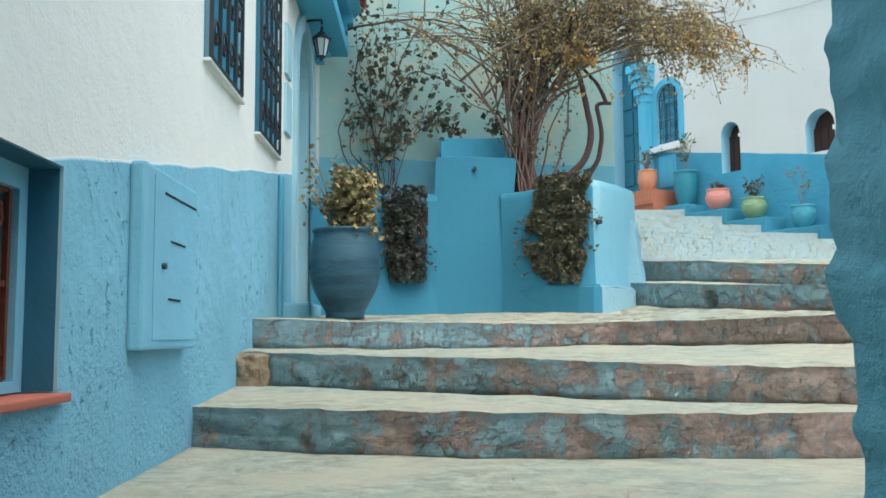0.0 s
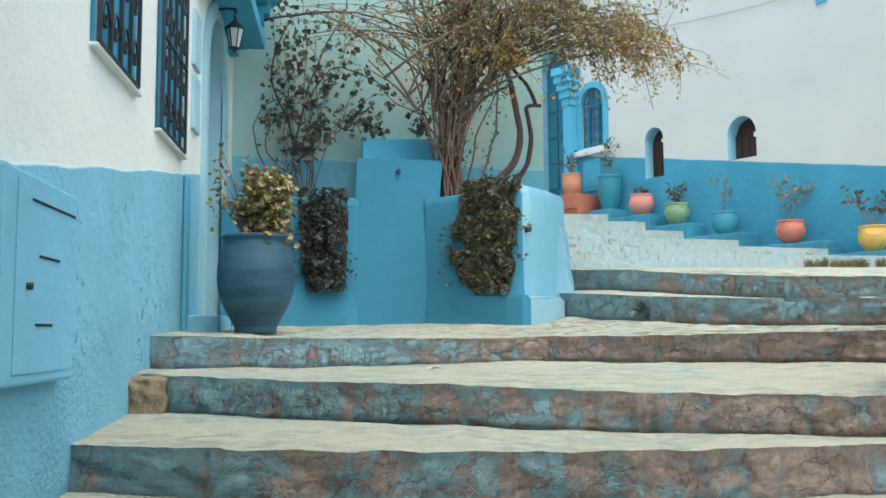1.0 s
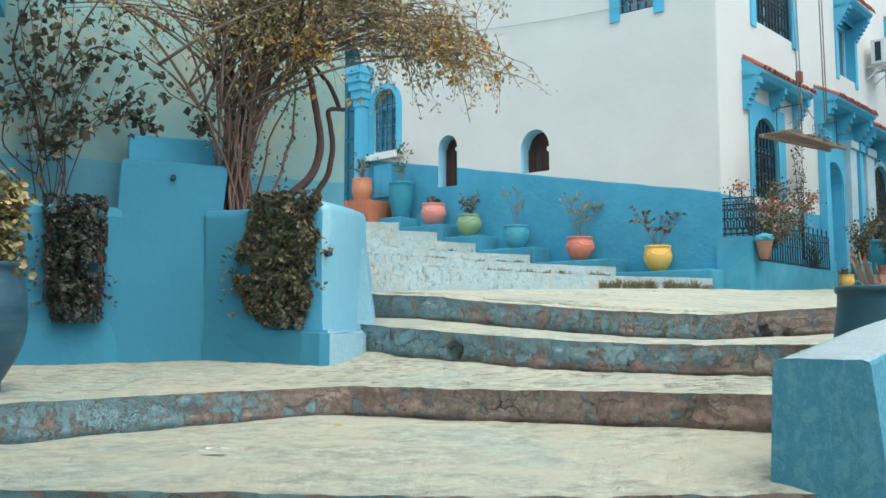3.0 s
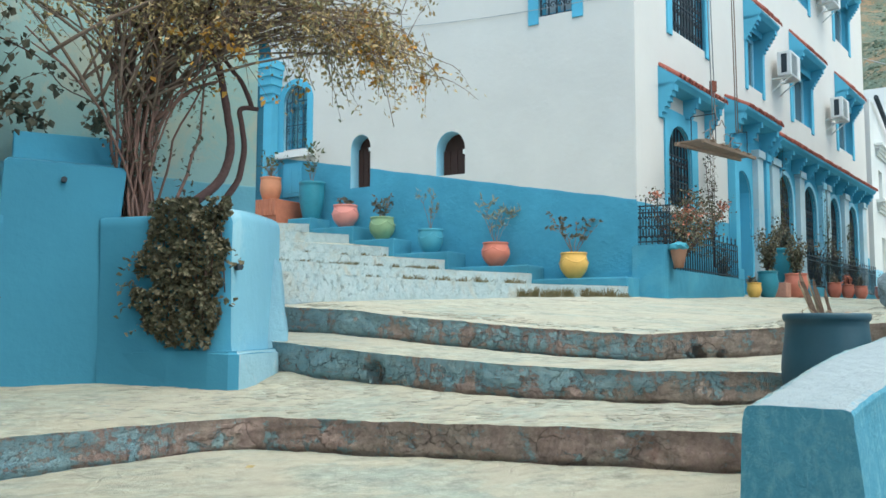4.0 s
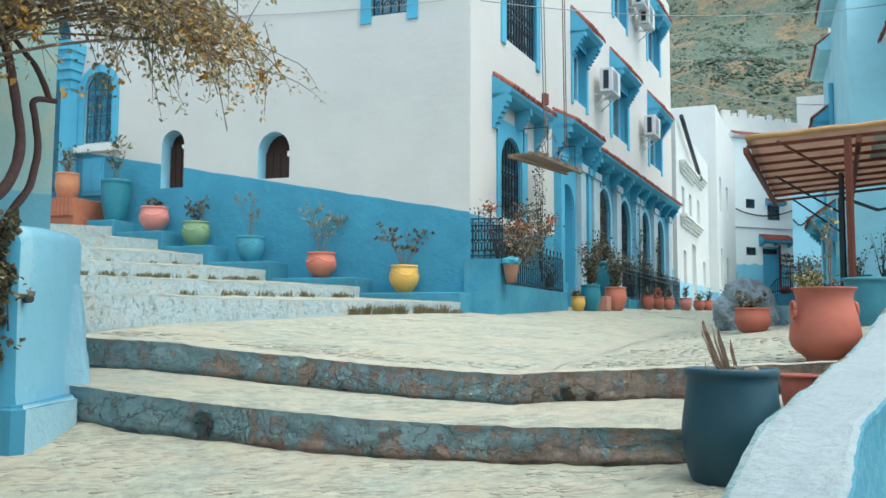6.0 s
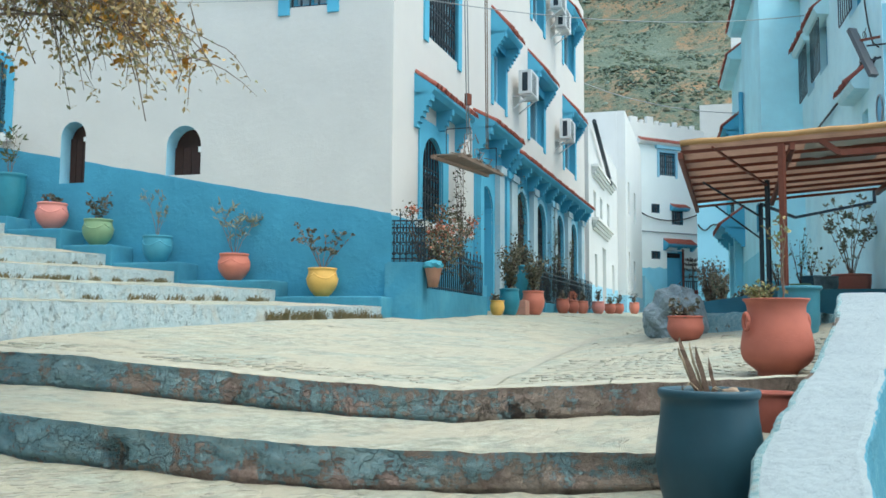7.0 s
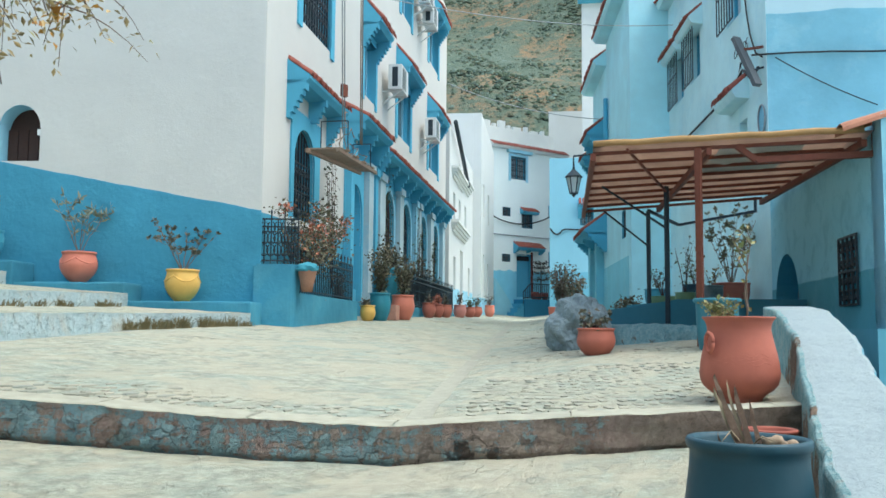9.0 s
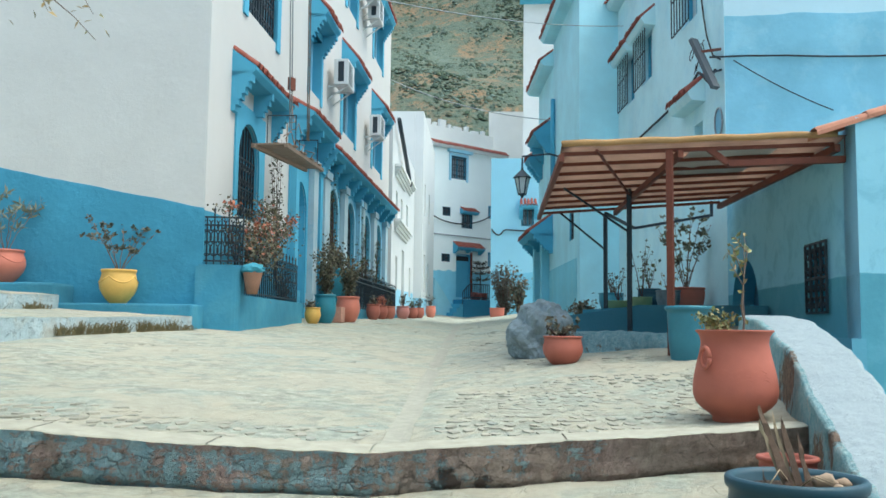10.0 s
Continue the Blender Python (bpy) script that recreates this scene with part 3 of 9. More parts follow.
def facade(name, m, length, top, holes, material, label, thick=0.35, bottom=0.0, reveal=None, seg=1.5, parent=None, x_from=0.0):
    """A wall in the xz plane of m, seen from -y. holes: (x0, x1, z0, z1, arched). The openings go through it."""
    bm = bmesh.new()
    xs = sorted({x_from, length, *[h[0] for h in holes], *[h[1] for h in holes], *[x_from + seg * i for i in range(1, int((length - x_from) / seg))]})
    zs = sorted({bottom, top, *[h[2] for h in holes], *[h[3] for h in holes]})
    inside = lambda x, z: any(h[0] < x < h[1] and h[2] < z < h[3] for h in holes)
    vs = {}

    def v(x, y, z):
        k = (round(x, 4), y, round(z, 4))
        if k not in vs:
            vs[k] = bm.verts.new((x, y, z))
        return vs[k]

    for xa, xb in zip(xs, xs[1:]):
        for za, zb in zip(zs, zs[1:]):
            if not inside((xa + xb) / 2, (za + zb) / 2):
                bm.faces.new((v(xa, 0, za), v(xb, 0, za), v(xb, 0, zb), v(xa, 0, zb)))
                bm.faces.new((v(xa, thick, zb), v(xb, thick, zb), v(xb, thick, za), v(xa, thick, za)))
    for h in holes:
        x0, x1, z0, z1, kind = h
        if kind:
            r = (x1 - x0) / 2
            pts = arch_pts(x0, x1, z1 - r * (1.12 if kind == 2 else 1.0), kind)
            for y, rev in ((0, False), (thick, True)):
                q = [bm.verts.new((x, y, z)) for x, z in pts]
                t = [bm.verts.new((x, y, z1)) for x, z in pts]
                for i in range(len(pts) - 1):
                    f = [q[i], t[i], t[i + 1], q[i + 1]]
                    bm.faces.new(f[::-1] if rev else f)
            loop = [(x0, z0), (x1, z0), *pts]
        else:
            loop = [(x0, z0), (x1, z0), (x1, z1), (x0, z1)]
        q = [(bm.verts.new((x, 0, z)), bm.verts.new((x, thick, z))) for x, z in loop]
        for i in range(len(q)):
            a, b = q[i], q[(i + 1) % len(q)]
            f = bm.faces.new((a[0], a[1], b[1], b[0]))
            f.material_index = 1 if reveal else 0
    for xa, xb in zip(xs, xs[1:]):
        bm.faces.new((v(xa, 0, top), v(xb, 0, top), v(xb, thick, top), v(xa, thick, top)))
    for x in (x_from, length):
        for za, zb in zip(zs, zs[1:]):
            f = [v(x, 0, za), v(x, 0, zb), v(x, thick, zb), v(x, thick, za)]
            bm.faces.new(f if x == x_from else f[::-1])
    bmesh.ops.remove_doubles(bm, verts=bm.verts[:], dist=1e-4)
    ob = mesh_ob(name, bm, [material, reveal] if reveal else [material], parent)
    ob.matrix_world = m
    if not parent:
        tagged(ob, label, "wall", kind="structure")
    return ob


def band(inner, outer, y0, y1):
    """A flat moulding between two outlines in the xz plane, from y0 to y1."""
    bm = bmesh.new()
    r = [[bm.verts.new((x, y, z)) for x, z in pts] for pts in (inner, outer) for y in (y0, y1)]
    for i in range(len(inner) - 1):
        for a, b in ((0, 2), (2, 3), (3, 1), (1, 0)):
            bm.faces.new((r[a][i], r[b][i], r[b][i + 1], r[a][i + 1]))
    for i in (0, len(inner) - 1):
        f = (r[0][i], r[1][i], r[3][i], r[2][i])
        bm.faces.new(f if i == 0 else f[::-1])
    return bm


def arch_band(x0, x1, z0, zs, kind, w, y0, y1):
    """A moulding of width w round an arched opening, down to z0."""
    inn = [(x1, z0)] + arch_pts(x0, x1, zs, kind) + [(x0, z0)]
    out = [(x1 + w, z0)] + arch_pts(x0 - w, x1 + w, zs, kind) + [(x0 - w, z0)]
    return band(inn, out, y0, y1)


def sheet(rows):
    """A surface through rows of points."""
    bm = bmesh.new()
    g = [[bm.verts.new(p) for p in r] for r in rows]
    for a, b in zip(g, g[1:]):
        for i in range(len(a) - 1):
            bm.faces.new((a[i], a[i + 1], b[i + 1], b[i]))
    return bm


def along(poly, t):
    """The point at t (0..1) of a polyline, by length."""
    p = [Vector(q) for q in poly]
    ls = [(b - a).length for a, b in zip(p, p[1:])]
    d = t * sum(ls)
    for a, b, k in zip(p, p[1:], ls):
        if d <= k or b is p[-1]:
            return a.lerp(b, min(1.0, d / k))
        d -= k
    return p[-1]


def leaves(bm, centres, size, rnd, width=0.36):
    """Small pointed leaves at the centres, each two triangles-and-a-half with a fold."""
    for c in centres:
        c = Vector(c)
        s = size * rnd.uniform(0.6, 1.4)
        q = Euler((rnd.uniform(-1.2, 1.2), rnd.uniform(-1.2, 1.2), rnd.uniform(0, 6.3))).to_matrix()
        a, b, n = q.col[0], q.col[1], q.col[2]
        w = width * s
        vs = [bm.verts.new(c - a * s * 0.5), bm.verts.new(c + b * w + n * w * 0.4), bm.verts.new(c + a * s * 0.55), bm.verts.new(c - b * w + n * w * 0.4)]
        bm.faces.new((vs[0], vs[2], vs[1]))
        bm.faces.new((vs[0], vs[3], vs[2]))
    return bm


# ---------------------------------------------------------------- the ground: flight of steps, plaza, street
CU, CV = Vector((0.869, 0.495)), Vector((-0.495, 0.869))
JOINT = Vector((4.42, 6.28))


def plaza_z(x, y):
    """The plaza falls to a gutter line that runs up the street."""
    d = Vector((x, y)) - JOINT
    u, v = d.dot(CU), d.dot(CV)
    z = 1.09 + 0.04 * min(u, 14) + 0.022 * max(0.0, u - 14) - 0.026 * math.exp(-(u * u + (v - 1.1) ** 2) / 0.9)
    z -= 0.055 * math.exp(-((x - 6.05) ** 2 + (y - 5.26) ** 2) / 0.35)
    return z + (0.08 * min(v, 3.2) if v > 0 else (0.045 + 0.015 * max(0.0, min(u, 5))) * min(-v, 4.0))


EDGE_1 = [(-0.75, 3.75, 0.285), (0.0, 3.47, 0.285), (0.6, 3.36, 0.278), (1.2, 3.36, 0.265), (1.9, 3.41, 0.256), (2.9, 3.48, 0.26)]
EDGE_2 = [(-0.75, 4.80, 0.51), (-0.2, 4.5, 0.492), (0.3, 4.28, 0.48), (0.9, 4.06, 0.468), (1.4, 3.95, 0.446), (1.9, 3.84, 0.43), (2.9, 3.62, 0.42)]
EDGE_3 = [(-0.75, 4.95, 0.70), (-0.1, 5.3, 0.676), (0.4, 5.64, 0.668), (0.9, 5.95, 0.662), (1.4, 6.2, 0.663), (1.75, 6.18, 0.667), (2.3, 5.62, 0.670), (2.9, 4.9, 0.688), (3.7, 4.0, 0.70)]
EDGE_4 = [(2.12, 7.95, 1.05), (2.5, 7.15, 0.995), (2.9, 6.5, 0.943), (3.3, 5.95, 0.910), (3.7, 5.5, 0.90), (4.1, 5.08, 0.905), (4.75, 4.4, 0.92)]
EDGE_5 = [(2.42, 8.7, 1.31), (3.0, 8.15, 1.262), (3.5, 7.62, 1.192), (4.0, 6.95, 1.126), (4.42, 6.4, 1.092), (5.0, 5.65, 1.14), (5.5, 5.05, 1.185), (6.0, 4.6, 1.21)]
DROP = [[0.19, 0.20], [0.18, 0.165], [0.17, 0.165], [0.205, 0.16], [0.2, 0.16]]


def edge_line(e, n, drop=0.0, seed=0, rough=0.012):
    out = []
    for i in range(n + 1):
        t = i / n
        p = along(e, t)
        k = noise.noise(Vector((t * 23, seed * 7.1, 0))) * rough + noise.noise(Vector((t * 90, seed * 3.1, 5))) * rough * 0.5
        d = (drop[0] * (1 - t) + drop[1] * t) if drop else 0.0
        out.append(Vector((p.x + k * 0.4, p.y + k, p.z - d + (k * 0.6 if not drop else 0))))
    return out


steps = thing("steps", "flight of worn cement steps, flaking blue and bare", "steps", kind="structure")
EDGES = [EDGE_1, EDGE_2, EDGE_3, EDGE_4, EDGE_5]


HOLLOWS = (((2.67, 6.86, 0.84), 0.075, 0.07), ((4.63, 6.12, 0.975), 0.07, 0.02))


def riser(e, drop, seed):
    n = 260
    top, low = edge_line(e, n, 0.0, seed), edge_line(e, n, drop, seed + 0.5, 0.02)
    rows = []
    for j in range(10):
        t = j / 9
        row = []
        for i in range(n + 1):
            p = top[i].lerp(low[i], t)
            b = noise.noise(Vector((p.x * 6, p.y * 6, p.z * 9 + seed))) * 0.018 + noise.noise(Vector((p.x * 19, p.y * 19, p.z * 30))) * 0.013 + noise.noise(Vector((p.x * 45, p.y * 45, p.z * 60))) * 0.007
            b *= min(1.0, 0.25 + j / 4)
            if j == 0:
                b = 0.004
            if j == 9:
                b -= 0.018
            for c, rad, depth in HOLLOWS:
                d = (p - Vector(c)).length / rad * (1 + 0.5 * noise.noise(p * 14))
                b -= depth * max(0.0, 1 - d * d) ** 0.5
            row.append(p + Vector((-b * 0.4, -b, 0)))
        rows.append(row)
    rows.append([p + Vector((0, 0.03, -0.12)) for p in rows[-1]])
    return sheet(rows[::-1])


for k, (e, d) in enumerate(zip(EDGES, DROP)):
    part("riser", riser(e, d, k + 1), M_RISER, steps, smooth=True)


def tread(front, back, back_drop, seed, n=260, m=10):
    a, b = edge_line(front, n, 0.0, seed), edge_line(back, n, back_drop, seed + 1.5, 0.02)
    rows = []
    for j in range(m + 1):
        t = j / m
        row = []
        for i in range(n + 1):
            p = a[i].lerp(b[i], t)
            if 0 < j:
                p.z += noise.noise(Vector((p.x * 3, p.y * 3, seed))) * 0.012 * min(1, j / 2) + noise.noise(Vector((p.x * 14, p.y * 14, seed))) * 0.004
            row.append(p)
        rows.append(row)
    rows.append([p + Vector((0, 0.05, -0.02)) for p in rows[-1]])
    return sheet(rows)


SIDE_3 = [(-0.75, 8.3, 0.78), (1.0, 8.2, 0.80), (1.9, 7.9, 0.83), (2.12, 7.95, 0.845)] + [(x, y, z - 0.205 + 0.045 * (x - 2.12) / 2.6) for x, y, z in EDGE_4[1:]]
part("tread", tread(EDGE_1, EDGE_2, DROP[1], 1), M_TREAD, steps)
part("tread", tread(EDGE_2, EDGE_3, DROP[2], 2), M_TREAD, steps)
part("tread", tread(EDGE_3, SIDE_3, 0.0, 3, m=16), M_TREAD, steps)
part("tread", tread(EDGE_4, EDGE_5, DROP[4], 4), M_TREAD, steps)

# lower landing before the flight
def low_z(x, y):
    return 0.110 - 0.013 * (max(-1.0, min(2.5, x)) + 0.5) + 0.02 * (y - 3.4) + 0.012 * noise.noise(Vector((x * 2, y * 2, 3)))


low = sheet([[(x * 0.1 - 6, y, low_z(x * 0.1 - 6, y)) for x in range(0, 161)] for y in [-6, -4, -2, -1, 0, 0.5] + [0.6 + 0.1 * i for i in range(32)]])
tagged(mesh_ob("pavement", low, M_TREAD), "worn cream cement landing below the steps", "pavement", kind="structure")

# plaza and street, from the top step's edge up the street
def plaza_sheet():
    n = 140
    a = edge_line(EDGE_5, n, 0.0, 5)
    rows = [a]
    for j in range(1, 61):
        d = 0.09 * j + 0.0105 * j * j
        row = []
        for i in range(n + 1):
            t = i / n
            p = a[i] + Vector((CU.x, CU.y, 0)) * d + Vector((CV.x, CV.y, 0)) * ((0.5 - t) * 0.42 * d)
            z = plaza_z(p.x, p.y) + noise.noise(Vector((p.x * 2, p.y * 2, 7))) * 0.012 + noise.noise(Vector((p.x * 9, p.y * 9, 7))) * 0.004
            w = min(1.0, d / 0.8)
            row.append(Vector((p.x, p.y, p.z * (1 - w) + z * w if w < 1 else z)))
        rows.append(row)
    return sheet(rows)


M_NOSE = simple("cream_cement_nosing", (0.37, 0.36, 0.295), 0.9, 0, 0.35, 9, 0.006)
nose = edge_line(EDGE_5, 420, 0.0, 5)
rnd = random.Random(41)
i = 0
while i < 412:                              # smooth cement nosing, cast in lengths
    j = min(420, i + rnd.randint(42, 92))
    rows = [[], [], [], [], [], []]
    for k in range(i, j + 1):
        p = nose[k] + (nose[min(420, k + 1)] - nose[max(0, k - 1)]) * (0.2 if k == i else -0.2 if k == j else 0.0)
        wd = 0.25 + 0.035 * noise.noise(Vector((k * 0.05, 0, 3))) + 0.015 * noise.noise(Vector((k * 0.3, 0, 8)))
        for r, (d, up) in enumerate(((0.004, -0.010), (0.003, 0.001), (0.016, 0.006), (wd * 0.55, 0.009), (wd, 0.007), (wd + 0.012, -0.012))):
            q = p + Vector((CU.x, CU.y, 0)) * d
            w = min(1.0, max(0.0, d) / 0.8)
            z = p.z * (1 - w) + (plaza_z(q.x, q.y) + noise.noise(Vector((q.x * 2, q.y * 2, 7))) * 0.012) * w
            rows[r].append(Vector((q.x, q.y, z + up + 0.002 * noise.noise(Vector((q.x * 12, q.y * 12, 1))))))
    part("nosing", sheet(rows), M_NOSE, steps, "cream cement nosing")
    i = j
tagged(mesh_ob("plaza", plaza_sheet(), M_TREAD), "cream stone and cement plaza running up the street", "pavement", kind="structure")
g = sheet([[(x, y, -0.35 if abs(x) < 60 and abs(y) < 60 else -2.0) for x in (-2500, -300, -60, 0, 60, 300, 2500)] for y in (-2500, -300, -60, 0, 60, 300, 2500)])
tagged(mesh_ob("ground", g, M_TREAD), "dusty ground all round under the town", "ground", kind="structure")

# ---------------------------------------------------------------- left house
M_LEFT = plaster("left_house_lime", (0.25, 0.50, 0.63), 11.0, 2.2, 0.12, upper=(0.80, 0.78, 0.73), line=(0.70, 0.17), edge=0.012, lump=11.0, pocks=1.2)
LW = Matrix.Translation((-0.6, 0, 0)) @ Matrix.Rotation(radians(90), 4, "Z")      # its x runs along +y, its -y faces the steps
left_holes = [(1.3, 2.24, 0.43, 1.06, 0), (3.78, 4.6, 1.86, 3.4, 0), (5.03, 5.87, 1.80, 3.4, 0), (6.68, 7.62, 0.72, 3.12, 1)]
facade("wall_west", LW, 8.3, 7.0, left_holes, M_LEFT, "white and pale blue lime-plastered house wall", 0.4, -0.4, M_PALE, x_from=-6.0)
facade("wall_vine", Matrix.Translation((-1.0, 8.3, 0)), 3.25, 7.0, [], plaster("vine_wall_lime", (0.20, 0.47, 0.58), 4.0, 1.2, 0.12, upper=(0.36, 0.54, 0.53), line=(2.30, -0.03), upper_patch=(0.55, 0.56, 0.46)), "faded turquoise wall behind the vine", 0.35)
box_b = bx(2.25 - 0.35, 2.25, 8.65, 15.0, 0.0, 7.0)
tagged(mesh_ob("wall_alley", box_b, M_PALE), "blue side wall along the alley", "wall", kind="structure")
tagged(mesh_ob("roof_vine_house", bx(-1.0, 2.25, 8.3, 15, 7.0, 7.2), M_WHITE), "flat roof of the vine house", "roof", kind="structure")

# near wall at the foot of the steps
def near_wall():
    rows = []
    for j in range(220):
        z = -0.3 + 3.6 * j / 219
        row = []
        path = [(1.07, -5.0), (1.07, -3.0)] + [(1.055, -2.0 + 0.03 * i) for i in range(100)] + [(1.035 + 0.02 * i, 1.02 + 0.10 * math.sin(min(1.0, i / 15) * math.pi / 2)) for i in range(0, 71)]
        for x, y in path:
            b = 0.018 * noise.noise(Vector((x * 3, y * 3, z * 3))) + 0.020 * noise.noise(Vector((x * 9, y * 9, z * 9))) + 0.011 * noise.noise(Vector((x * 24, y * 24, z * 24)))
            row.append(Vector((x - b - 0.030 - 0.035 * (z - 0.7), y + b, z)))
        rows.append(row)
    return sheet(rows)


tagged(mesh_ob("wall_east", near_wall(), M_ROUGH, smooth=True), "rough-rendered blue garden wall beside the landing", "wall", kind="structure")
part("core", bx(1.10, 2.36, -5.0, 0.98, -0.3, 3.26), M_ROUGH, bpy.data.objects["wall_east"])

# ---------------------------------------------------------------- parapet beside the steps
PAR = [(2.72, 3.77, 0.88), (3.68, 4.22, 1.03), (4.63, 4.53, 1.15), (5.57, 4.80, 1.31), (6.47, 5.09, 1.53), (7.35, 5.42, 1.70), (8.2, 5.75, 1.75)]


def parapet():
    """A thick wall with a flat, uneven top."""
    n, w = 260, 0.345
    prof = [(-0.05, -1.3), (-0.03, -0.7), (-0.015, -0.3), (-0.004, -0.12), (0.0, -0.05), (0.0, -0.018), (0.008, -0.004), (0.03, 0.0)]
    prof += [(0.03 + 0.057 * k, 0.004) for k in range(1, 6)]
    prof += [(w - 0.008, -0.004), (w, -0.018), (w, -0.05), (w + 0.004, -0.12), (w + 0.02, -0.3), (w + 0.04, -0.7), (w + 0.06, -2.0)]
    m = len(prof)
    rows = [[] for _ in range(m)]
    for i in range(n + 1):
        t = i / n
        p = along(PAR, t)
        d = along(PAR, min(1, t + 0.02)) - along(PAR, max(0, t - 0.02))
        d.z = 0
        d.normalize()
        s = Vector((d.y, -d.x, 0))
        for j, (o, z) in enumerate(prof):
            q = p + s * o + Vector((0, 0, z))
            k = 0.016 * noise.noise(q * 4) + 0.008 * noise.noise(q * 11) + 0.002 * noise.noise(q * 27)
            k2 = 0.007 * noise.noise(q * 4 + Vector((9, 0, 0))) + 0.0025 * noise.noise(q * 16 + Vector((9, 0, 0)))
            rows[j].append(q + s * k * (-1 if j < m / 2 else 1) + Vector((0, 0, k2)))
    bm = sheet(rows[::-1])
    bm.verts.ensure_lookup_table()
    for i in (0, n):
        ring = [bm.verts[j * (n + 1) + i] for j in range(m)]
        bm.faces.new(ring if i == 0 else ring[::-1])
    return bm


pm = parapet()
pm.faces.ensure_lookup_table()
for k in range(260 * 12, 260 * 19):
    pm.faces[k].material_index = 1


def inner_mat():
    """Thin teal wash over rough stucco, fallen off in rusty patches."""
    m, nt, b = mat("flaking_inner_wash", 0.9)
    v = coords(nt)
    n1, n2 = noise_tex(nt, v, 8, 9, 0.75, 0.3), ramp(nt, noise_tex(nt, v, 26, 9, 0.8), [(0.36, (0, 0, 0)), (0.64, (1, 1, 1))])
    n3 = noise_tex(nt, v, 85, 4, 0.7)
    wash = mixc(nt, n2, (0.16, 0.34, 0.39), (0.42, 0.575, 0.585))
    wash = mixc(nt, ramp(nt, n1, [(0.50, (0, 0, 0)), (0.60, (0.7, 0.7, 0.7))]), wash, (0.50, 0.58, 0.57))
    rust = mixc(nt, n2, (0.10, 0.055, 0.035), (0.34, 0.215, 0.14))
    f = mth(nt, "MULTIPLY", mth(nt, "SUBTRACT", n1, 0.56), 6.0, clamp=True)
    for c, rad in (((6.42, 5.08, 1.36), 0.22), ((6.62, 5.15, 1.18), 0.16), ((5.10, 4.66, 1.18), 0.13), ((5.45, 4.77, 0.98), 0.22), ((4.7, 4.55, 0.92), 0.2)):
        d = nt.nodes.new("ShaderNodeVectorMath")
        d.operation = "DISTANCE"
        d.inputs[1].default_value = c
        nt.links.new(v, d.inputs[0])
        k = mth(nt, "ADD", d.outputs["Value"], mth(nt, "MULTIPLY", mth(nt, "SUBTRACT", noise_tex(nt, coords(nt, (1, 1, 0.5)), 14, 8, 0.78), 0.5), 0.65))
        f = mth(nt, "MAXIMUM", f, mth(nt, "MULTIPLY", mth(nt, "SUBTRACT", rad, k), 22.0, clamp=True))
    col = mixc(nt, mth(nt, "MULTIPLY", f, 0.9), wash, rust)
    nt.links.new(col, b.inputs["Base Color"])
    bump(nt, b, [(n1, 0.02), (mth(nt, "SUBTRACT", 1.0, f), 0.006), (n2, 0.007), (n3, 0.003)])
    return m


M_INNER = inner_mat()
tagged(mesh_ob("parapet", pm, [parapet_mat(), M_INNER]), "thick whitewashed and blue parapet beside the steps", "wall", kind="structure")
tagged(mesh_ob("yard", sheet([[(3.2, -6, 0.1), (30, -6, 0.1)], [(3.25, 3.55, 0.1), (30, 3.55, 0.1)], [(9.0, 5.3, 0.3), (30, 5.3, 0.3)]]), M_TREAD), "lower yard beyond the parapet", "pavement", kind="structure")
# unseen wall behind the landing, added to shade the steps
tagged(mesh_ob("wall_south", bx(-6, 3.2, -6.4, -6.0, -0.3, 10.5), M_WHITE), "unseen white wall closing the lane, added for shade", "wall", kind="structure")
tagged(mesh_ob("roof_west", bx(-6, -0.62, -6, 8.3, 6.9, 7.0), M_WHITE), "flat roof of the left house", "roof", kind="structure")
tagged(mesh_ob("wall_west_back", bx(-6.3, -6.0, -6, 8.3, -0.3, 7.0), M_WHITE), "back wall of the left house", "wall", kind="structure")

# bare corner stone at the house end of the second step
cs = bmesh.new()
bmesh.ops.create_cube(cs, size=1.0)
bmesh.ops.subdivide_edges(cs, edges=cs.edges[:], cuts=11, use_grid_fill=True)
for v in cs.verts:
    r = max(abs(t) for t in v.co) / max(v.co.length, 1e-6)
    d = v.co * (0.80 + 0.20 * r * 1.1)
    q = Vector((d.x * 0.20, d.y * 0.15, d.z * 0.185))
    v.co = q + Vector((noise.noise(q * 16), noise.noise(q * 16 + Vector((7, 0, 0))), noise.noise(q * 16 + Vector((0, 7, 0))))) * 0.020 + q.normalized() * 0.010 * noise.noise(q * 48)
cs_ob = part("corner_stone", cs, simple("bare_tan_stone", (0.26, 0.195, 0.13), 0.9, 0, 0.65, 22, 0.02), steps, "bare tan corner stone", True)
cs_ob.location = (-0.515, 4.66, 0.40)

# ---------------------------------------------------------------- the white corner house
CORNER = Vector((9.1, 12.35))
DA = Vector((-0.5241, 0.8517))                 # along the square wall, away from the corner
NA = Vector((-0.8517, -0.5241))                # out of that wall
STREET_ANG = 27.2
DS = Vector((math.cos(radians(STREET_ANG)), math.sin(radians(STREET_ANG))))
NS = Vector((DS.y, -DS.x))                     # out of the street wall


def on_a(s, off=0.0):
    return CORNER + DA * s + NA * off


def on_s(s, off=0.0):
    return CORNER + DS * s + NS * off


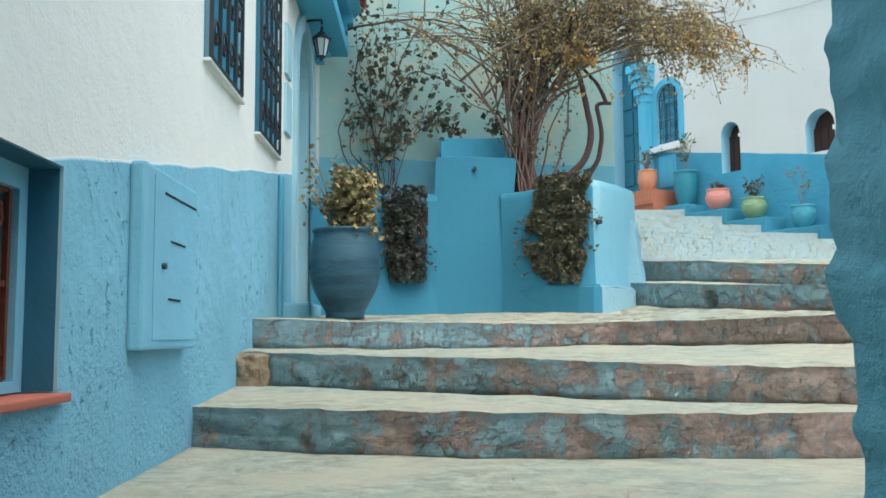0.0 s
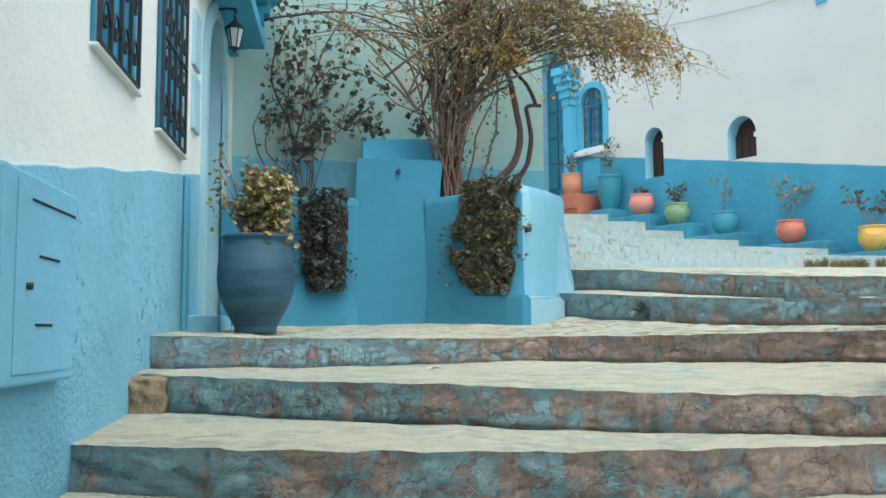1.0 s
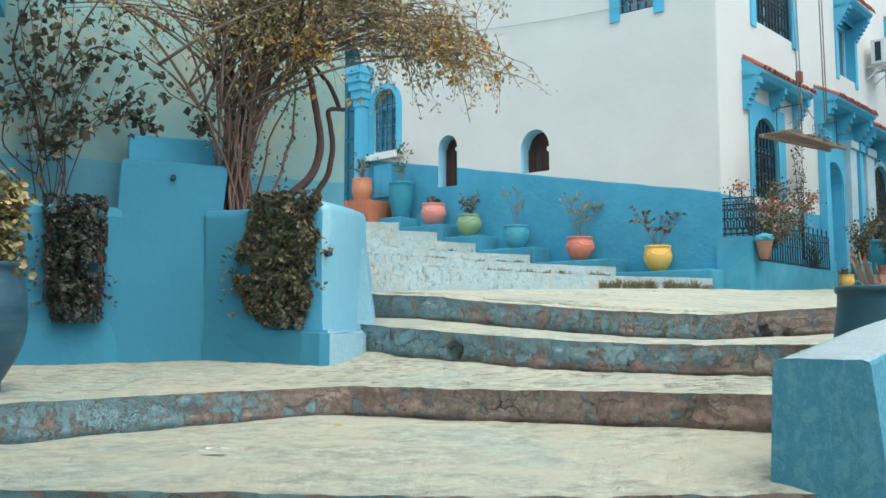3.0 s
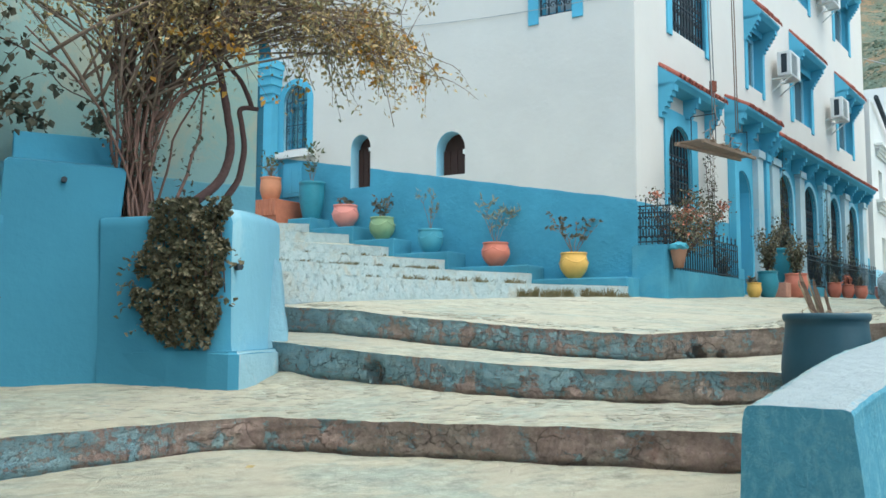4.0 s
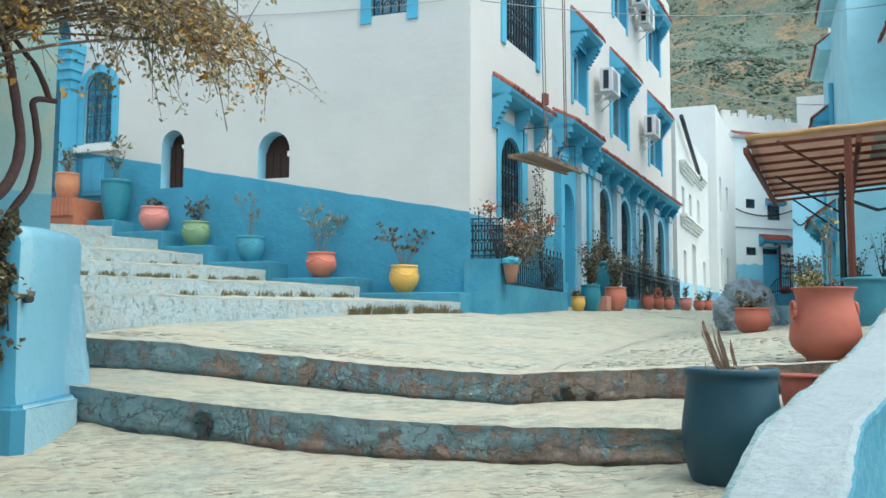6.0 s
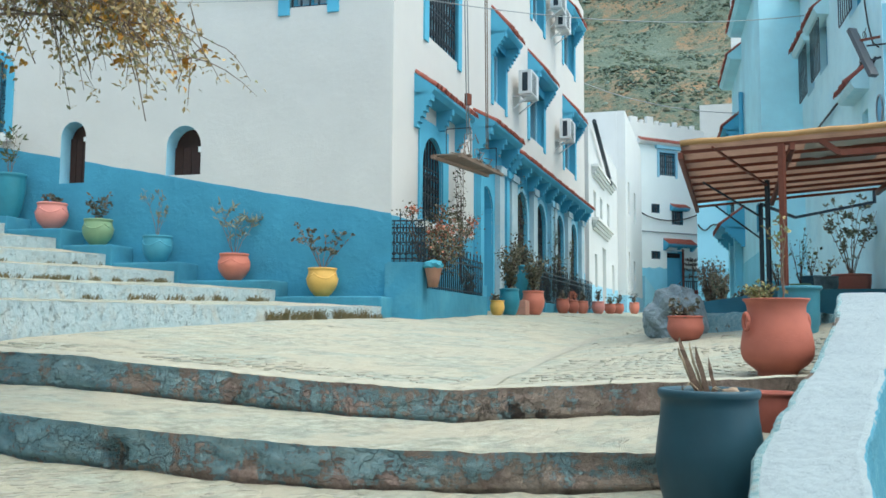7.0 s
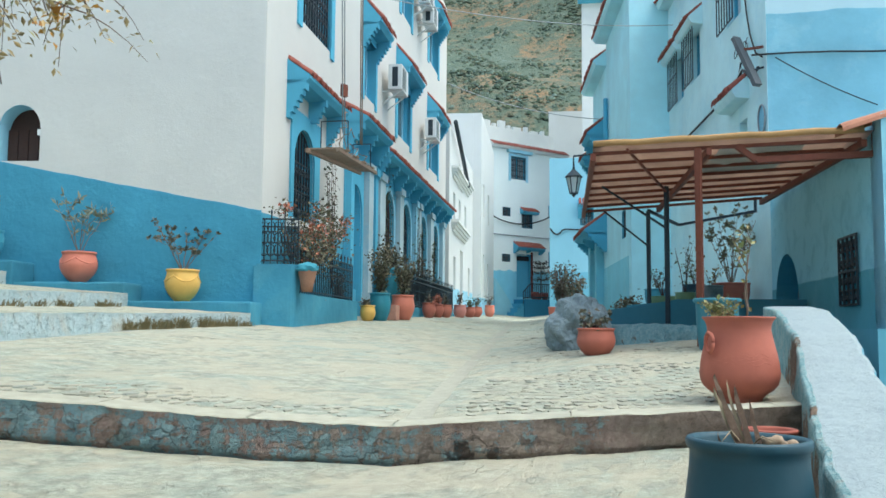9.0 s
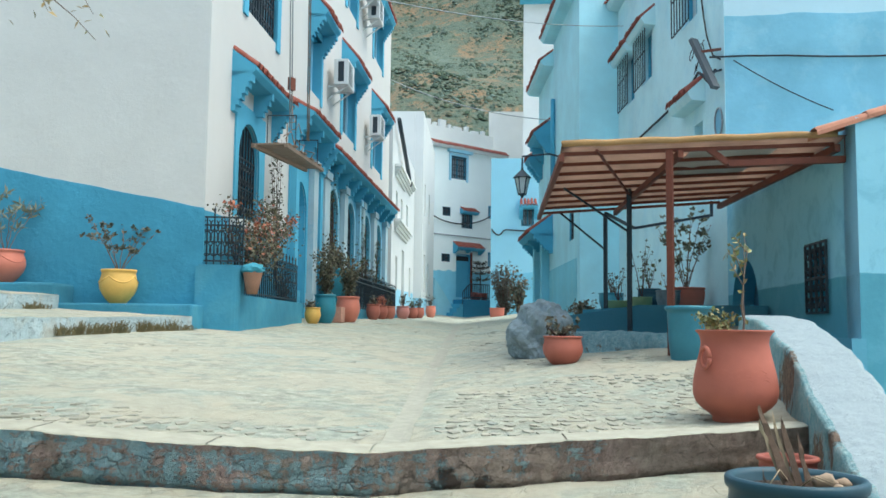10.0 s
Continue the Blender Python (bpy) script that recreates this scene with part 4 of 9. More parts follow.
LA = 9.0
MA = Matrix.Translation((*on_a(LA), 0)) @ Matrix.Rotation(math.atan2(-DA.y, -DA.x), 4, "Z")     # x = LA - s
MS = Matrix.Translation((*on_s(0), 0)) @ Matrix.Rotation(radians(STREET_ANG), 4, "Z")           # x = s
M_A = plaster("square_wall_lime", (0.085, 0.315, 0.45), 8.0, 1.8, 0.17, upper=(0.61, 0.595, 0.56), line=(3.07 + 0.186 * LA, -0.186), edge=0.01, lump=12)
M_S = plaster("street_wall_lime", (0.088, 0.325, 0.465), 3.0, 1.0, 0.10, upper=(0.585, 0.575, 0.55), line=(3.05, 0.01), edge=0.01)
corner_house = thing("corner_house", "white three-storey house with blue base and trim", "house")
HOUSE_TOP = 11.6


def arch_hole(s0, s1, z0, z1, k):
    return (LA - s1, LA - s0, z0, z1, k)


holes_a = [arch_hole(5.02, 5.47, 3.68, 4.66, 2), arch_hole(3.02, 3.60, 3.74, 4.50, 2), arch_hole(6.52, 7.12, 4.55, 5.80, 1), arch_hole(7.5, 8.5, 3.2, 7.0, 1), arch_hole(1.02, 1.62, 6.2, 7.5, 0)]
facade("wall", MA, LA - 0.004, HOUSE_TOP, holes_a, M_A, "", 0.4, 0.5, M_SKYB, parent=corner_house)
SL = 16.15
win_s = [(1.45, 3.0, 6.12, 8.3), (5.35, 6.3, 6.05, 7.2), (8.55, 10.1, 5.98, 7.2), (12.8, 14.4, 6.0, 7.2), (1.45, 3.0, 8.95, 10.4), (5.4, 6.4, 8.95, 10.2), (8.85, 10.1, 8.95, 10.2), (12.75, 14.35, 8.98, 10.2)]
arch_s = [(1.2, 2.2, 3.14, 4.50), (7.05, 8.15, 2.3, 4.5), (9.0, 10.15, 2.3, 4.5), (11.35, 12.45, 2.3, 4.5), (13.35, 14.45, 2.3, 4.5)]
holes_s = [(*w, 0) for w in win_s] + [(*a, 1) for a in arch_s] + [(4.35, 5.3, 1.75, 4.2, 1)]
facade("wall", MS, SL, HOUSE_TOP, holes_s, M_S, "", 0.4, 0.5, M_DEEP, parent=corner_house, x_from=0.004)
rb = bmesh.new()
prism(rb, [tuple(on_a(0, -0.41)), tuple(on_s(SL, -0.41)), tuple(on_s(SL, -8)), tuple(on_a(LA, -8)), tuple(on_a(LA, -0.41))], HOUSE_TOP - 0.6, HOUSE_TOP - 0.4)
part("roof", rb, M_WHITE, corner_house)
for nm, p, q in (("wall", on_s(SL), on_s(SL, -8)), ("wall", on_s(SL, -8), on_a(LA, -8)), ("wall", on_a(LA, -8), on_a(LA, -0.4))):
    wb = bmesh.new()
    d = (q - p).normalized()
    nrm = Vector((-d.y, d.x)) * 0.3
    a, b = p + d * 0.004, q - d * 0.004
    prism(wb, [tuple(a), tuple(b), tuple(b + nrm), tuple(a + nrm)], 0.5, HOUSE_TOP)
    part(nm, wb, M_WHITE, corner_house)


def local_part(name, bm, material, parent, m, label="", smooth=False):
    ob = part(name, bm, material, parent, label, smooth)
    ob.matrix_world = m
    return ob


def grille(w, h, style="scroll", r=0.008, arched=False, pitch=0.13):
    """A wrought-iron grille in the xz plane, from the origin."""
    bm = bmesh.new()
    n = max(3, int(w / pitch))
    rr = w / 2

    def top_at(x):
        return h - rr + math.sqrt(max(0.0, rr * rr - (x - rr) ** 2)) if arched else h

    for i in range(n + 1):
        x = w * i / n
        if top_at(x) > 0.02:
            bar(bm, (x, 0, 0), (x, 0, top_at(x)), r * 2)
    rows = max(2, int(h / 0.45))
    for j in range(rows + 1):
        z = (h if not arched else h - rr) * j / rows
        bar(bm, (0, 0.003, z), (w, 0.003, z), r * 2)
    if arched:
        tube(bm, [(x, 0, z) for x, z in arch_pts(0, w, h - rr, 1, 12)], r, 4)
    if style == "scroll":
        for i in range(n):
            for j in range(rows * 2):
                cx, cz = w * (i + 0.5) / n, (h if not arched else h - rr) * (j + 0.5) / (rows * 2)
                q = w / n * 0.42
                pts = [(cx + q * (1 - k / 9) * math.cos(k * 0.95 + j), 0, cz + q * 1.3 * (1 - k / 9) * math.sin(k * 0.95 + j)) for k in range(9)]
                tube(bm, pts, r * 0.9, 4)
    return bm


def blue_window(parent, m, x0, x1, z0, z1, depth=0.16, bars=True, arched=False, frame_mat=None, pane=None, iron=None, iron_r=0.012):
    """A framed window set in an opening, with mullion, panes and a grille."""
    w = thing("window", "", "")
    w.parent = parent
    w.matrix_world = m
    for k in ("label", "category"):
        if k in w:
            del w[k]
    t = 0.07
    fm = frame_mat or M_DEEP
    fb = bmesh.new()
    zt = z1 - (x1 - x0) / 2 if arched else z1
    for a, b, c, d in ((x0, x0 + t, z0, zt), (x1 - t, x1, z0, zt), (x0 + t, x1 - t, z0, z0 + t), (x0 + t, x1 - t, zt - t, zt), ((x0 + x1) / 2 - 0.03, (x0 + x1) / 2 + 0.03, z0 + t, zt - t)):
        box(fb, a + 0.002, b - 0.002, depth, depth + 0.06, c + 0.002, d - 0.002)
    part("window_frame", fb, fm, w)
    gb = bmesh.new()
    if arched:
        pts = [(x0, z0), (x1, z0)] + arch_pts(x0, x1, zt, 1)
        raw(gb, [(x, depth + 0.1, z) for x, z in pts], [tuple(range(len(pts)))])
    else:
        raw(gb, [(x0, depth + 0.04, z0), (x1, depth + 0.04, z0), (x1, depth + 0.04, z1), (x0, depth + 0.04, z1)], [(0, 1, 2, 3)])
    part("pane", gb, pane or (M_PANE if not arched else M_GLASS), w)
    if bars:
        g = grille(x1 - x0 - 0.04, z1 - z0 - 0.04, "scroll", iron_r, arched)
        bmesh.ops.translate(g, verts=g.verts, vec=(x0 + 0.02, 0.05, z0 + 0.02))
        part("grille", g, iron or M_IRON, w)
    return w


def surround(x0, x1, z0, z1, wdt=0.16, out=0.03):
    """A flat painted surround, three-sided."""
    zb = z0 - 0.12
    return band([(x1, zb), (x1, z1), (x0, z1), (x0, zb)], [(x1 + wdt, zb), (x1 + wdt, z1 + wdt), (x0 - wdt, z1 + wdt), (x0 - wdt, zb)], -out, 0.05)


def tile_canopy(parent, m, x0, x1, z, out=0.5, rise=0.32, brackets=True, board=None, drop=0.0):
    """A little tiled roof over an opening; z is its top at the wall. Stepped corbels stand under it, drop is their height below the eave."""
    c = thing("canopy", "", "")
    c.parent = parent
    c.matrix_world = m
    for k in ("label", "category"):
        if k in c:
            del c[k]
    drop = drop or 0.42
    zf = z - rise
    bb = bmesh.new()
    raw(bb, [(x, y, zz) for x in (x0, x1) for y, zz in ((0.0, z - 0.03), (0.0, zf - 0.16), (-out * 0.80, zf - 0.14), (-out, zf - 0.07), (-out, zf - 0.02))],
        [(0, 1, 2, 3, 4), (9, 8, 7, 6, 5), (0, 4, 9, 5), (4, 3, 8, 9), (3, 2, 7, 8), (2, 1, 6, 7), (1, 0, 5, 6)])
    part("board", bb, board or M_DEEP, c)
    n = max(2, int((x1 - x0) / 0.15))
    w = (x1 - x0) / n
    for i in range(n):
        cx = x0 + w * (i + 0.5)
        rows = []
        jig = random.Random(int(x0 * 97) + i * 13)
        dx, dz, dl = jig.uniform(-0.012, 0.012), jig.uniform(-0.008, 0.012), jig.uniform(0.0, 0.035)
        for k, kr in ((0, 0.36), (1, 0.42), (1.02, 0.37), (2, 0.44)):
            t = k / 2
            y, zz = 0.0 - (out + 0.03 + dl) * t, z - 0.02 + dz - (rise + 0.02) * t
            rows.append([(cx + dx + w * kr * math.cos(a), y, zz + w * (kr + 0.04) * math.sin(a)) for a in (math.pi * q / 6 for q in range(7))])
        rows.append([(cx + dx + (x - cx - dx) * 0.72, y + 0.012, zz - 0.016) for x, y, zz in rows[-1]])
        part("tile", sheet(rows), M_TILE, c)
    if brackets:
        steps = 6
        sh = drop / steps
        nb = max(2, int((x1 - x0) / 0.95) + 1)
        for i in range(nb):
            end = i in (0, nb - 1)
            wd = 0.15 if end else 0.10
            x = x0 + (x1 - x0 - wd) * i / (nb - 1)
            kb = bmesh.new()
            for q in range(steps if end else steps - 2):
                y1 = -(out * 0.84) * (1 - q / (steps + 0.4))
                box(kb, x, x + wd, y1, 0.02, zf - 0.15 - sh * (q + 1), zf - 0.15 - sh * q + 0.002 + (0.06 if q == 0 else 0))
            part("bracket", kb, board or M_DEEP, c)
    return c


for i, (a, b, c, d) in enumerate(win_s):
    blue_window(corner_house, MS, a, b, c, d, bars=i in (0, 4), frame_mat=M_SKYB, pane=M_GLASS)
    local_part("surround", surround(a, b, c, d, 0.2 if b - a > 1.2 else 0.14), M_DEEP, corner_house, MS)
for a, b, z in ((5.2, 6.45, 7.93), (8.4, 10.25, 8.0), (12.6, 14.55, 8.0), (8.5, 10.2, 10.9), (12.6, 14.5, 10.9)):
    tile_canopy(corner_house, MS, a, b, z, 0.36, 0.44)
for a, b, c, d in arch_s:
    blue_window(corner_house, MS, a, b, c, d, 0.12, True, True)
# painted blue field round the openings of the front, with the arches cut through it
facade("field", MS @ Matrix.Translation((0, -0.032, 0)), 2.48, 4.72, [(*arch_s[0], 1)], M_DEEP, "", 0.028, 3.08, M_DEEP, parent=corner_house, x_from=1.06)
facade("field", MS @ Matrix.Translation((0, -0.032, 0)), 15.35, 4.95, [(*a, 1) for a in arch_s[1:]] + [(4.35, 5.3, 1.75, 4.2, 1)], M_DEEP, "", 0.028, 1.62, M_DEEP, parent=corner_house, x_from=4.05)
for a, b, c, d in arch_s[1:]:
    local_part("surround", arch_band(a, b, c, d - (b - a) / 2, 1, 0.10, -0.06, -0.034), M_SKYB, corner_house, MS)
tile_canopy(corner_house, MS, 0.87, 3.05, 5.38, 0.33, 0.24, drop=0.48)
tile_canopy(corner_house, MS, 3.95, 6.12, 5.52, 0.44, 0.24, drop=0.55)
tile_canopy(corner_house, MS, 6.2, 15.2, 5.36, 0.42, 0.28, drop=0.48)
# door of the house, between blue pilasters
db = bmesh.new()
pts = [(4.35, 1.75), (5.3, 1.75)] + arch_pts(4.35, 5.3, 4.2 - 0.475, 1)
raw(db, [(x, 0.2, z) for x, z in pts], [tuple(range(len(pts)))])
door = local_part("door", db, M_DEEP, corner_house, MS)
for k in range(4):
    for za, zb in ((2.0, 2.9), (3.0, 3.6)):
        local_part("panel", bx(4.44 + 0.2 * k, 4.6 + 0.2 * k, 0.17, 0.2, za, zb), M_DEEP, door, MS)
M_PILA = plaster("pale_pilaster_lime", (0.44, 0.545, 0.585), 3.0, 1.0, 0.14, patch=(0.36, 0.51, 0.58))
for x, wd, mt in ((4.06, 0.22, M_DEEP), (5.42, 0.36, M_PILA), (5.98, 0.2, M_DEEP), (6.38, 0.5, M_PILA), (8.42, 0.4, M_PILA), (10.4, 0.26, M_SKYB), (10.85, 0.3, M_PILA), (12.62, 0.5, M_PILA), (14.75, 0.45, M_PILA)):
    cb = bmesh.new()
    box(cb, x, x + wd, -0.14, 0.02, 1.6, 4.55)
    box(cb, x - 0.04, x + wd + 0.04, -0.18, 0.02, 4.552, 4.7)
    box(cb, x - 0.04, x + wd + 0.04, -0.18, 0.02, 1.6, 2.25)
    local_part("pilaster", cb, mt, corner_house, MS)
sb = bx(0.95, 2.6, -0.12, 0.02, 2.98, 3.10)
local_part("window_sill", sb, M_WHITE, corner_house, MS)


def ac_unit(m):
    o = thing("air_conditioner", "white outdoor air-conditioner unit on wall brackets", "air conditioner", m)
    bb = bx(-0.42, 0.42, -0.5, -0.16, 0.0, 0.62, 0.02)
    part("casing", bb, M_ACW, o)
    fb = bmesh.new()
    for k in range(9):
        box(fb, -0.36, 0.1, -0.515, -0.502, 0.06 + 0.057 * k, 0.085 + 0.057 * k)
    part("fan_grille", fb, M_WIRE, o)
    sv = bmesh.new()
    box(sv, -0.424, -0.4205, -0.40, -0.26, 0.07, 0.55)
    part("vent", sv, M_IRON, o)
    for x in (-0.3, 0.3):
        k = bmesh.new()
        bar(k, (x, -0.48, -0.02), (x, 0.0, -0.02), 0.035)
        bar(k, (x, -0.42, -0.03), (x, 0.0, -0.34), 0.03)
        part("bracket", k, M_ACW, o)
    return o


for s, z in ((7.3, 6.5), (11.85, 6.45), (11.3, 9.3), (10.7, 9.6)):
    ac_unit(MS @ Matrix.Translation((s, 0, z + 0.05)) @ Matrix.Scale(0.86, 4))

# square-wall details: horseshoe niches with shutters, tiled window, upper window
for s0, s1, z0, z1 in ((5.02, 5.47, 3.68, 4.66), (3.02, 3.60, 3.74, 4.50)):
    nb = bmesh.new()
    x0, x1 = LA - s1, LA - s0
    r = (x1 - x0) / 2
    q = [(x0, z0), (x1, z0)] + arch_pts(x0, x1, z1 - r * 1.12, 2)
    raw(nb, [(x, 0.28, z) for x, z in q], [tuple(range(len(q)))])
    for k in range(4):
        box(nb, x0 + (x1 - x0) * k / 4 + 0.006, x0 + (x1 - x0) * (k + 1) / 4 - 0.006, 0.24, 0.275, z0, z1 - r)
    local_part("shutter", nb, M_WOODDK, corner_house, MA)
    # stepped imposts that pinch the opening at the springing
    local_part("impost", bx(x1 - 0.045, x1 - 0.001, 0.004, 0.235, z1 - r * 1.42, z1 - r * 1.15), M_WHITE, corner_house, MA)
x0, x1 = LA - 7.12, LA - 6.52
blue_window(corner_house, MA, x0, x1, 4.55, 5.80, 0.14, True, True, pane=simple("teal_tiled_panel", (0.17, 0.43, 0.52), 0.5, 0, 0.3, 14), iron=simple("blue_black_iron", (0.04, 0.10, 0.14), 0.5), iron_r=0.009)
local_part("surround", arch_band(x0, x1, 4.5, 5.5, 1, 0.13, -0.03, 0.05), M_DEEP, corner_house, MA)
local_part("window_sill", bx(x0 - 0.2, x1 + 0.2, -0.1, 0.02, 4.38, 4.5), M_WHITE, corner_house, MA)
x0, x1 = LA - 1.62, LA - 1.02
blue_window(corner_house, MA, x0, x1, 6.2, 7.5, 0.1)
local_part("surround", surround(x0, x1, 6.2, 7.5, 0.18), M_DEEP, corner_house, MA)
hatch = local_part("hatch", bx(LA - 7.10, LA - 6.64, -0.03, 0.02, 3.62, 4.28, 0.01), M_DEEP, corner_house, MA)
for k in range(2):
    local_part("panel", bx(LA - 7.06 + 0.21 * k, LA - 6.90 + 0.21 * k, -0.042, -0.031, 3.7, 4.2), M_DEEP, hatch, MA)
# alley door of the house with panels
db = bmesh.new()
x0, x1 = LA - 8.5, LA - 7.5
q = [(x0, 3.2), (x1, 3.2)] + arch_pts(x0, x1, 6.5, 1)
raw(db, [(x, 0.36, z) for x, z in q], [tuple(range(len(q)))])
M_DOOR = simple("teal_door_paint", (0.035, 0.15, 0.21), 0.5, 0, 0.25, 20, 0.001)
door = local_part("door", db, M_DOOR, corner_house, MA)
for k in range(3):
    for j in range(5):
        local_part("panel", bx(x0 + 0.06 + 0.31 * k, x0 + 0.32 + 0.31 * k, 0.33, 0.36, 3.3 + 0.58 * j, 3.8 + 0.58 * j), M_DOOR, door, MA)
cb = bmesh.new()
box(cb, x1 + 0.02, x1 + 0.24, -0.2, 0.02, 3.1, 5.5)
for q in range(5):
    box(cb, x1 + 0.0 - 0.025 * q, x1 + 0.26 + 0.025 * q, -0.22 - 0.05 * q, 0.02, 5.5 + 0.16 * q, 5.66 + 0.16 * q)
local_part("pilaster", cb, M_DEEP, corner_house, MA)

# ---------------------------------------------------------------- pot ledge and the white steps along the square wall
M_LEDGE = plaster("ledge_paint", (0.072, 0.265, 0.375), 6.0, 1.6, 0.26, stain_col=(0.16, 0.33, 0.40), patch=(0.085, 0.285, 0.385))
ledge_steps = [(-0.05, 1.55, 1.88), (1.55, 3.0, 2.11), (3.0, 4.1, 2.38), (4.1, 4.97, 2.65), (4.97, 5.94, 2.91), (5.94, 6.5, 3.12)]
ledge = thing("pot_ledge", "stepped blue plastered ledge along the house wall", "ledge", kind="structure")
for s0, s1, z in ledge_steps:
    lb = bmesh.new()
    box(lb, LA - s1 + 0.002, LA - s0 - 0.002, -0.55, -0.004, 1.0, z, None, 0, 0.025)
    local_part("step", lb, M_LEDGE, ledge, MA, smooth=False)
W_R = [(8.66, 12.02), (7.85, 13.34), (7.02, 14.68), (6.43, 15.64), (5.98, 16.36), (5.50, 17.14)]
W_L = [(2.35, 8.75), (2.3, 10.0), (2.3, 11.2), (2.3, 12.4), (2.3, 13.6), (2.3, 14.8)]
W_Z = [(1.60, 1.74), (1.80, 1.97), (2.02, 2.24), (2.26, 2.50), (2.5, 2.76), (2.74, 3.0)]
white_steps = thing("white_steps", "broad whitewashed stone steps climbing along the house", "steps", kind="structure")


def w_edge(k, drop=0.0, n=70):
    (xr, yr), (xl, yl), (zl, zr) = W_R[k], W_L[k], W_Z[k]
    out = []
    for i in range(n + 1):
        t = i / n
        b = noise.noise(Vector((t * 20, k * 5.0, 2))) * 0.03
        bow = 0.45 * math.sin(math.pi * t) if k == 0 else 0.2 * math.sin(math.pi * t)
        out.append(Vector((xl + (xr - xl) * t - bow * 0.1, yl + (yr - yl) * t + bow + b, zl + (zr - zl) * t - drop + b * 0.3)))
    return out


for k in range(6):
    top = w_edge(k)
    rows = []
    for j in range(6):
        rows.append([p + Vector((0, -0.02 * noise.noise(Vector((p.x * 5, p.y * 5, j * 1.3))), -0.42 * j / 5)) for p in top])
    part("riser", sheet(rows[::-1]), M_WASH, white_steps, smooth=True)
    back = w_edge(k + 1, 0.16) if k < 5 else [p + Vector((-1, 3, 0.05)) for p in top]
    rows = [[a.lerp(b, j / 6) + Vector((0, 0, 0.012 * noise.noise(Vector((a.x * 4, j * 2.0, k))) if j else 0)) for a, b in zip(top, back)] for j in range(7)]
    part("tread", sheet(rows), M_TREAD, white_steps)
tagged(mesh_ob("alley_floor", sheet([[(x, y, 3.0 + 0.03 * (y - 17)) for x in (1.9, 3, 4.2, 4.9)] for y in (17.3, 18.5, 20, 22)]), M_TREAD), "cement floor at the head of the alley", "pavement", kind="structure")
tagged(mesh_ob("wall_alley_end", bx(-1.0, 5.6, 22.0, 22.4, 2.5, 8.5), M_PALE), "blue wall closing the alley", "wall", kind="structure")

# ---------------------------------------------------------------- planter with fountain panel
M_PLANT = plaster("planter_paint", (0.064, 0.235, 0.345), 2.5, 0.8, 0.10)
planter = thing("planter", "blue plastered wall planter with a fountain panel", "planter", kind="")


def planter_wing(out, side_from, inner):
    """A low wall with a rounded arris and a hollow for the soil behind it, flaring a little at the foot."""
    rows = []
    zs = [0.66, 0.90, 1.04, 1.5, 1.76, 1.81, 1.83]
    for j, z in enumerate(zs):
        o = 0.05 * max(0.0, (1.05 - z) / 0.4)
        inn = 0.0 if j < 5 else (0.018 if j == 5 else 0.055)
        row = []
        for i, (x, y) in enumerate(out):
            zz = z + (0.075 * max(0, i - side_from + 1) / 4 if j >= 4 and side_from else 0)
            k = 1.0 if side_from and i >= side_from else 0.0
            row.append((x + k * (o - inn) + 0.006 * noise.noise(Vector((x * 3, z * 3, 1))), y - (1 - k) * (o - inn) + k * 0.3 * inn + 0.008 * noise.noise(Vector((x * 4, z * 4, 7))), zz))
        rows.append(row)
    for dz in (1.80, 1.60):
        rows.append([(x + (inner - x) * 0.14, min(8.26, y + 0.2), dz) for x, y in out])
    return sheet(rows)


RIGHT_WING = [(1.085, 7.618), (1.16, 7.56), (1.30, 7.43), (1.45, 7.28), (1.64, 7.12), (1.74, 7.05), (1.80, 7.07), (1.86, 7.13), (1.98, 7.32), (2.16, 7.62), (2.36, 8.0), (2.39, 8.16), (2.32, 8.28)]
LEFT_WING = [(-0.58, 7.56), (-0.2, 7.57), (0.1, 7.58), (0.44, 7.605), (0.52, 7.63)]
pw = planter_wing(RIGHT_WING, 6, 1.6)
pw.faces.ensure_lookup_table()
# side faces take a lighter copy of the paint, their light in the colour
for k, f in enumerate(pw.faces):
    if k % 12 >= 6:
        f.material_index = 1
part("wall", pw, [M_PLANT, plaster("planter_lit_side_paint", (0.22, 0.45, 0.56), 5.0, 1.2, 0.12, patch=(0.29, 0.50, 0.58))], planter, smooth=True)
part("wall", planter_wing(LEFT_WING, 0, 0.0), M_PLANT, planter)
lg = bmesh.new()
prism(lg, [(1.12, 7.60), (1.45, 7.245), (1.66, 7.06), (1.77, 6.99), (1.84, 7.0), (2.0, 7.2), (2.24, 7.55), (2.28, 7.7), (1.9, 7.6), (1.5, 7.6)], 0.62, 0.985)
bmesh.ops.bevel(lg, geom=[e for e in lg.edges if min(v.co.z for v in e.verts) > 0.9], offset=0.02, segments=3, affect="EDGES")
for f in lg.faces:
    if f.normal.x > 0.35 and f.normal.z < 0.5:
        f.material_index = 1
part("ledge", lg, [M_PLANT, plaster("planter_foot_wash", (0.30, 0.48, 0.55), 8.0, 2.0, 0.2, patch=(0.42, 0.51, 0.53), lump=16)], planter)
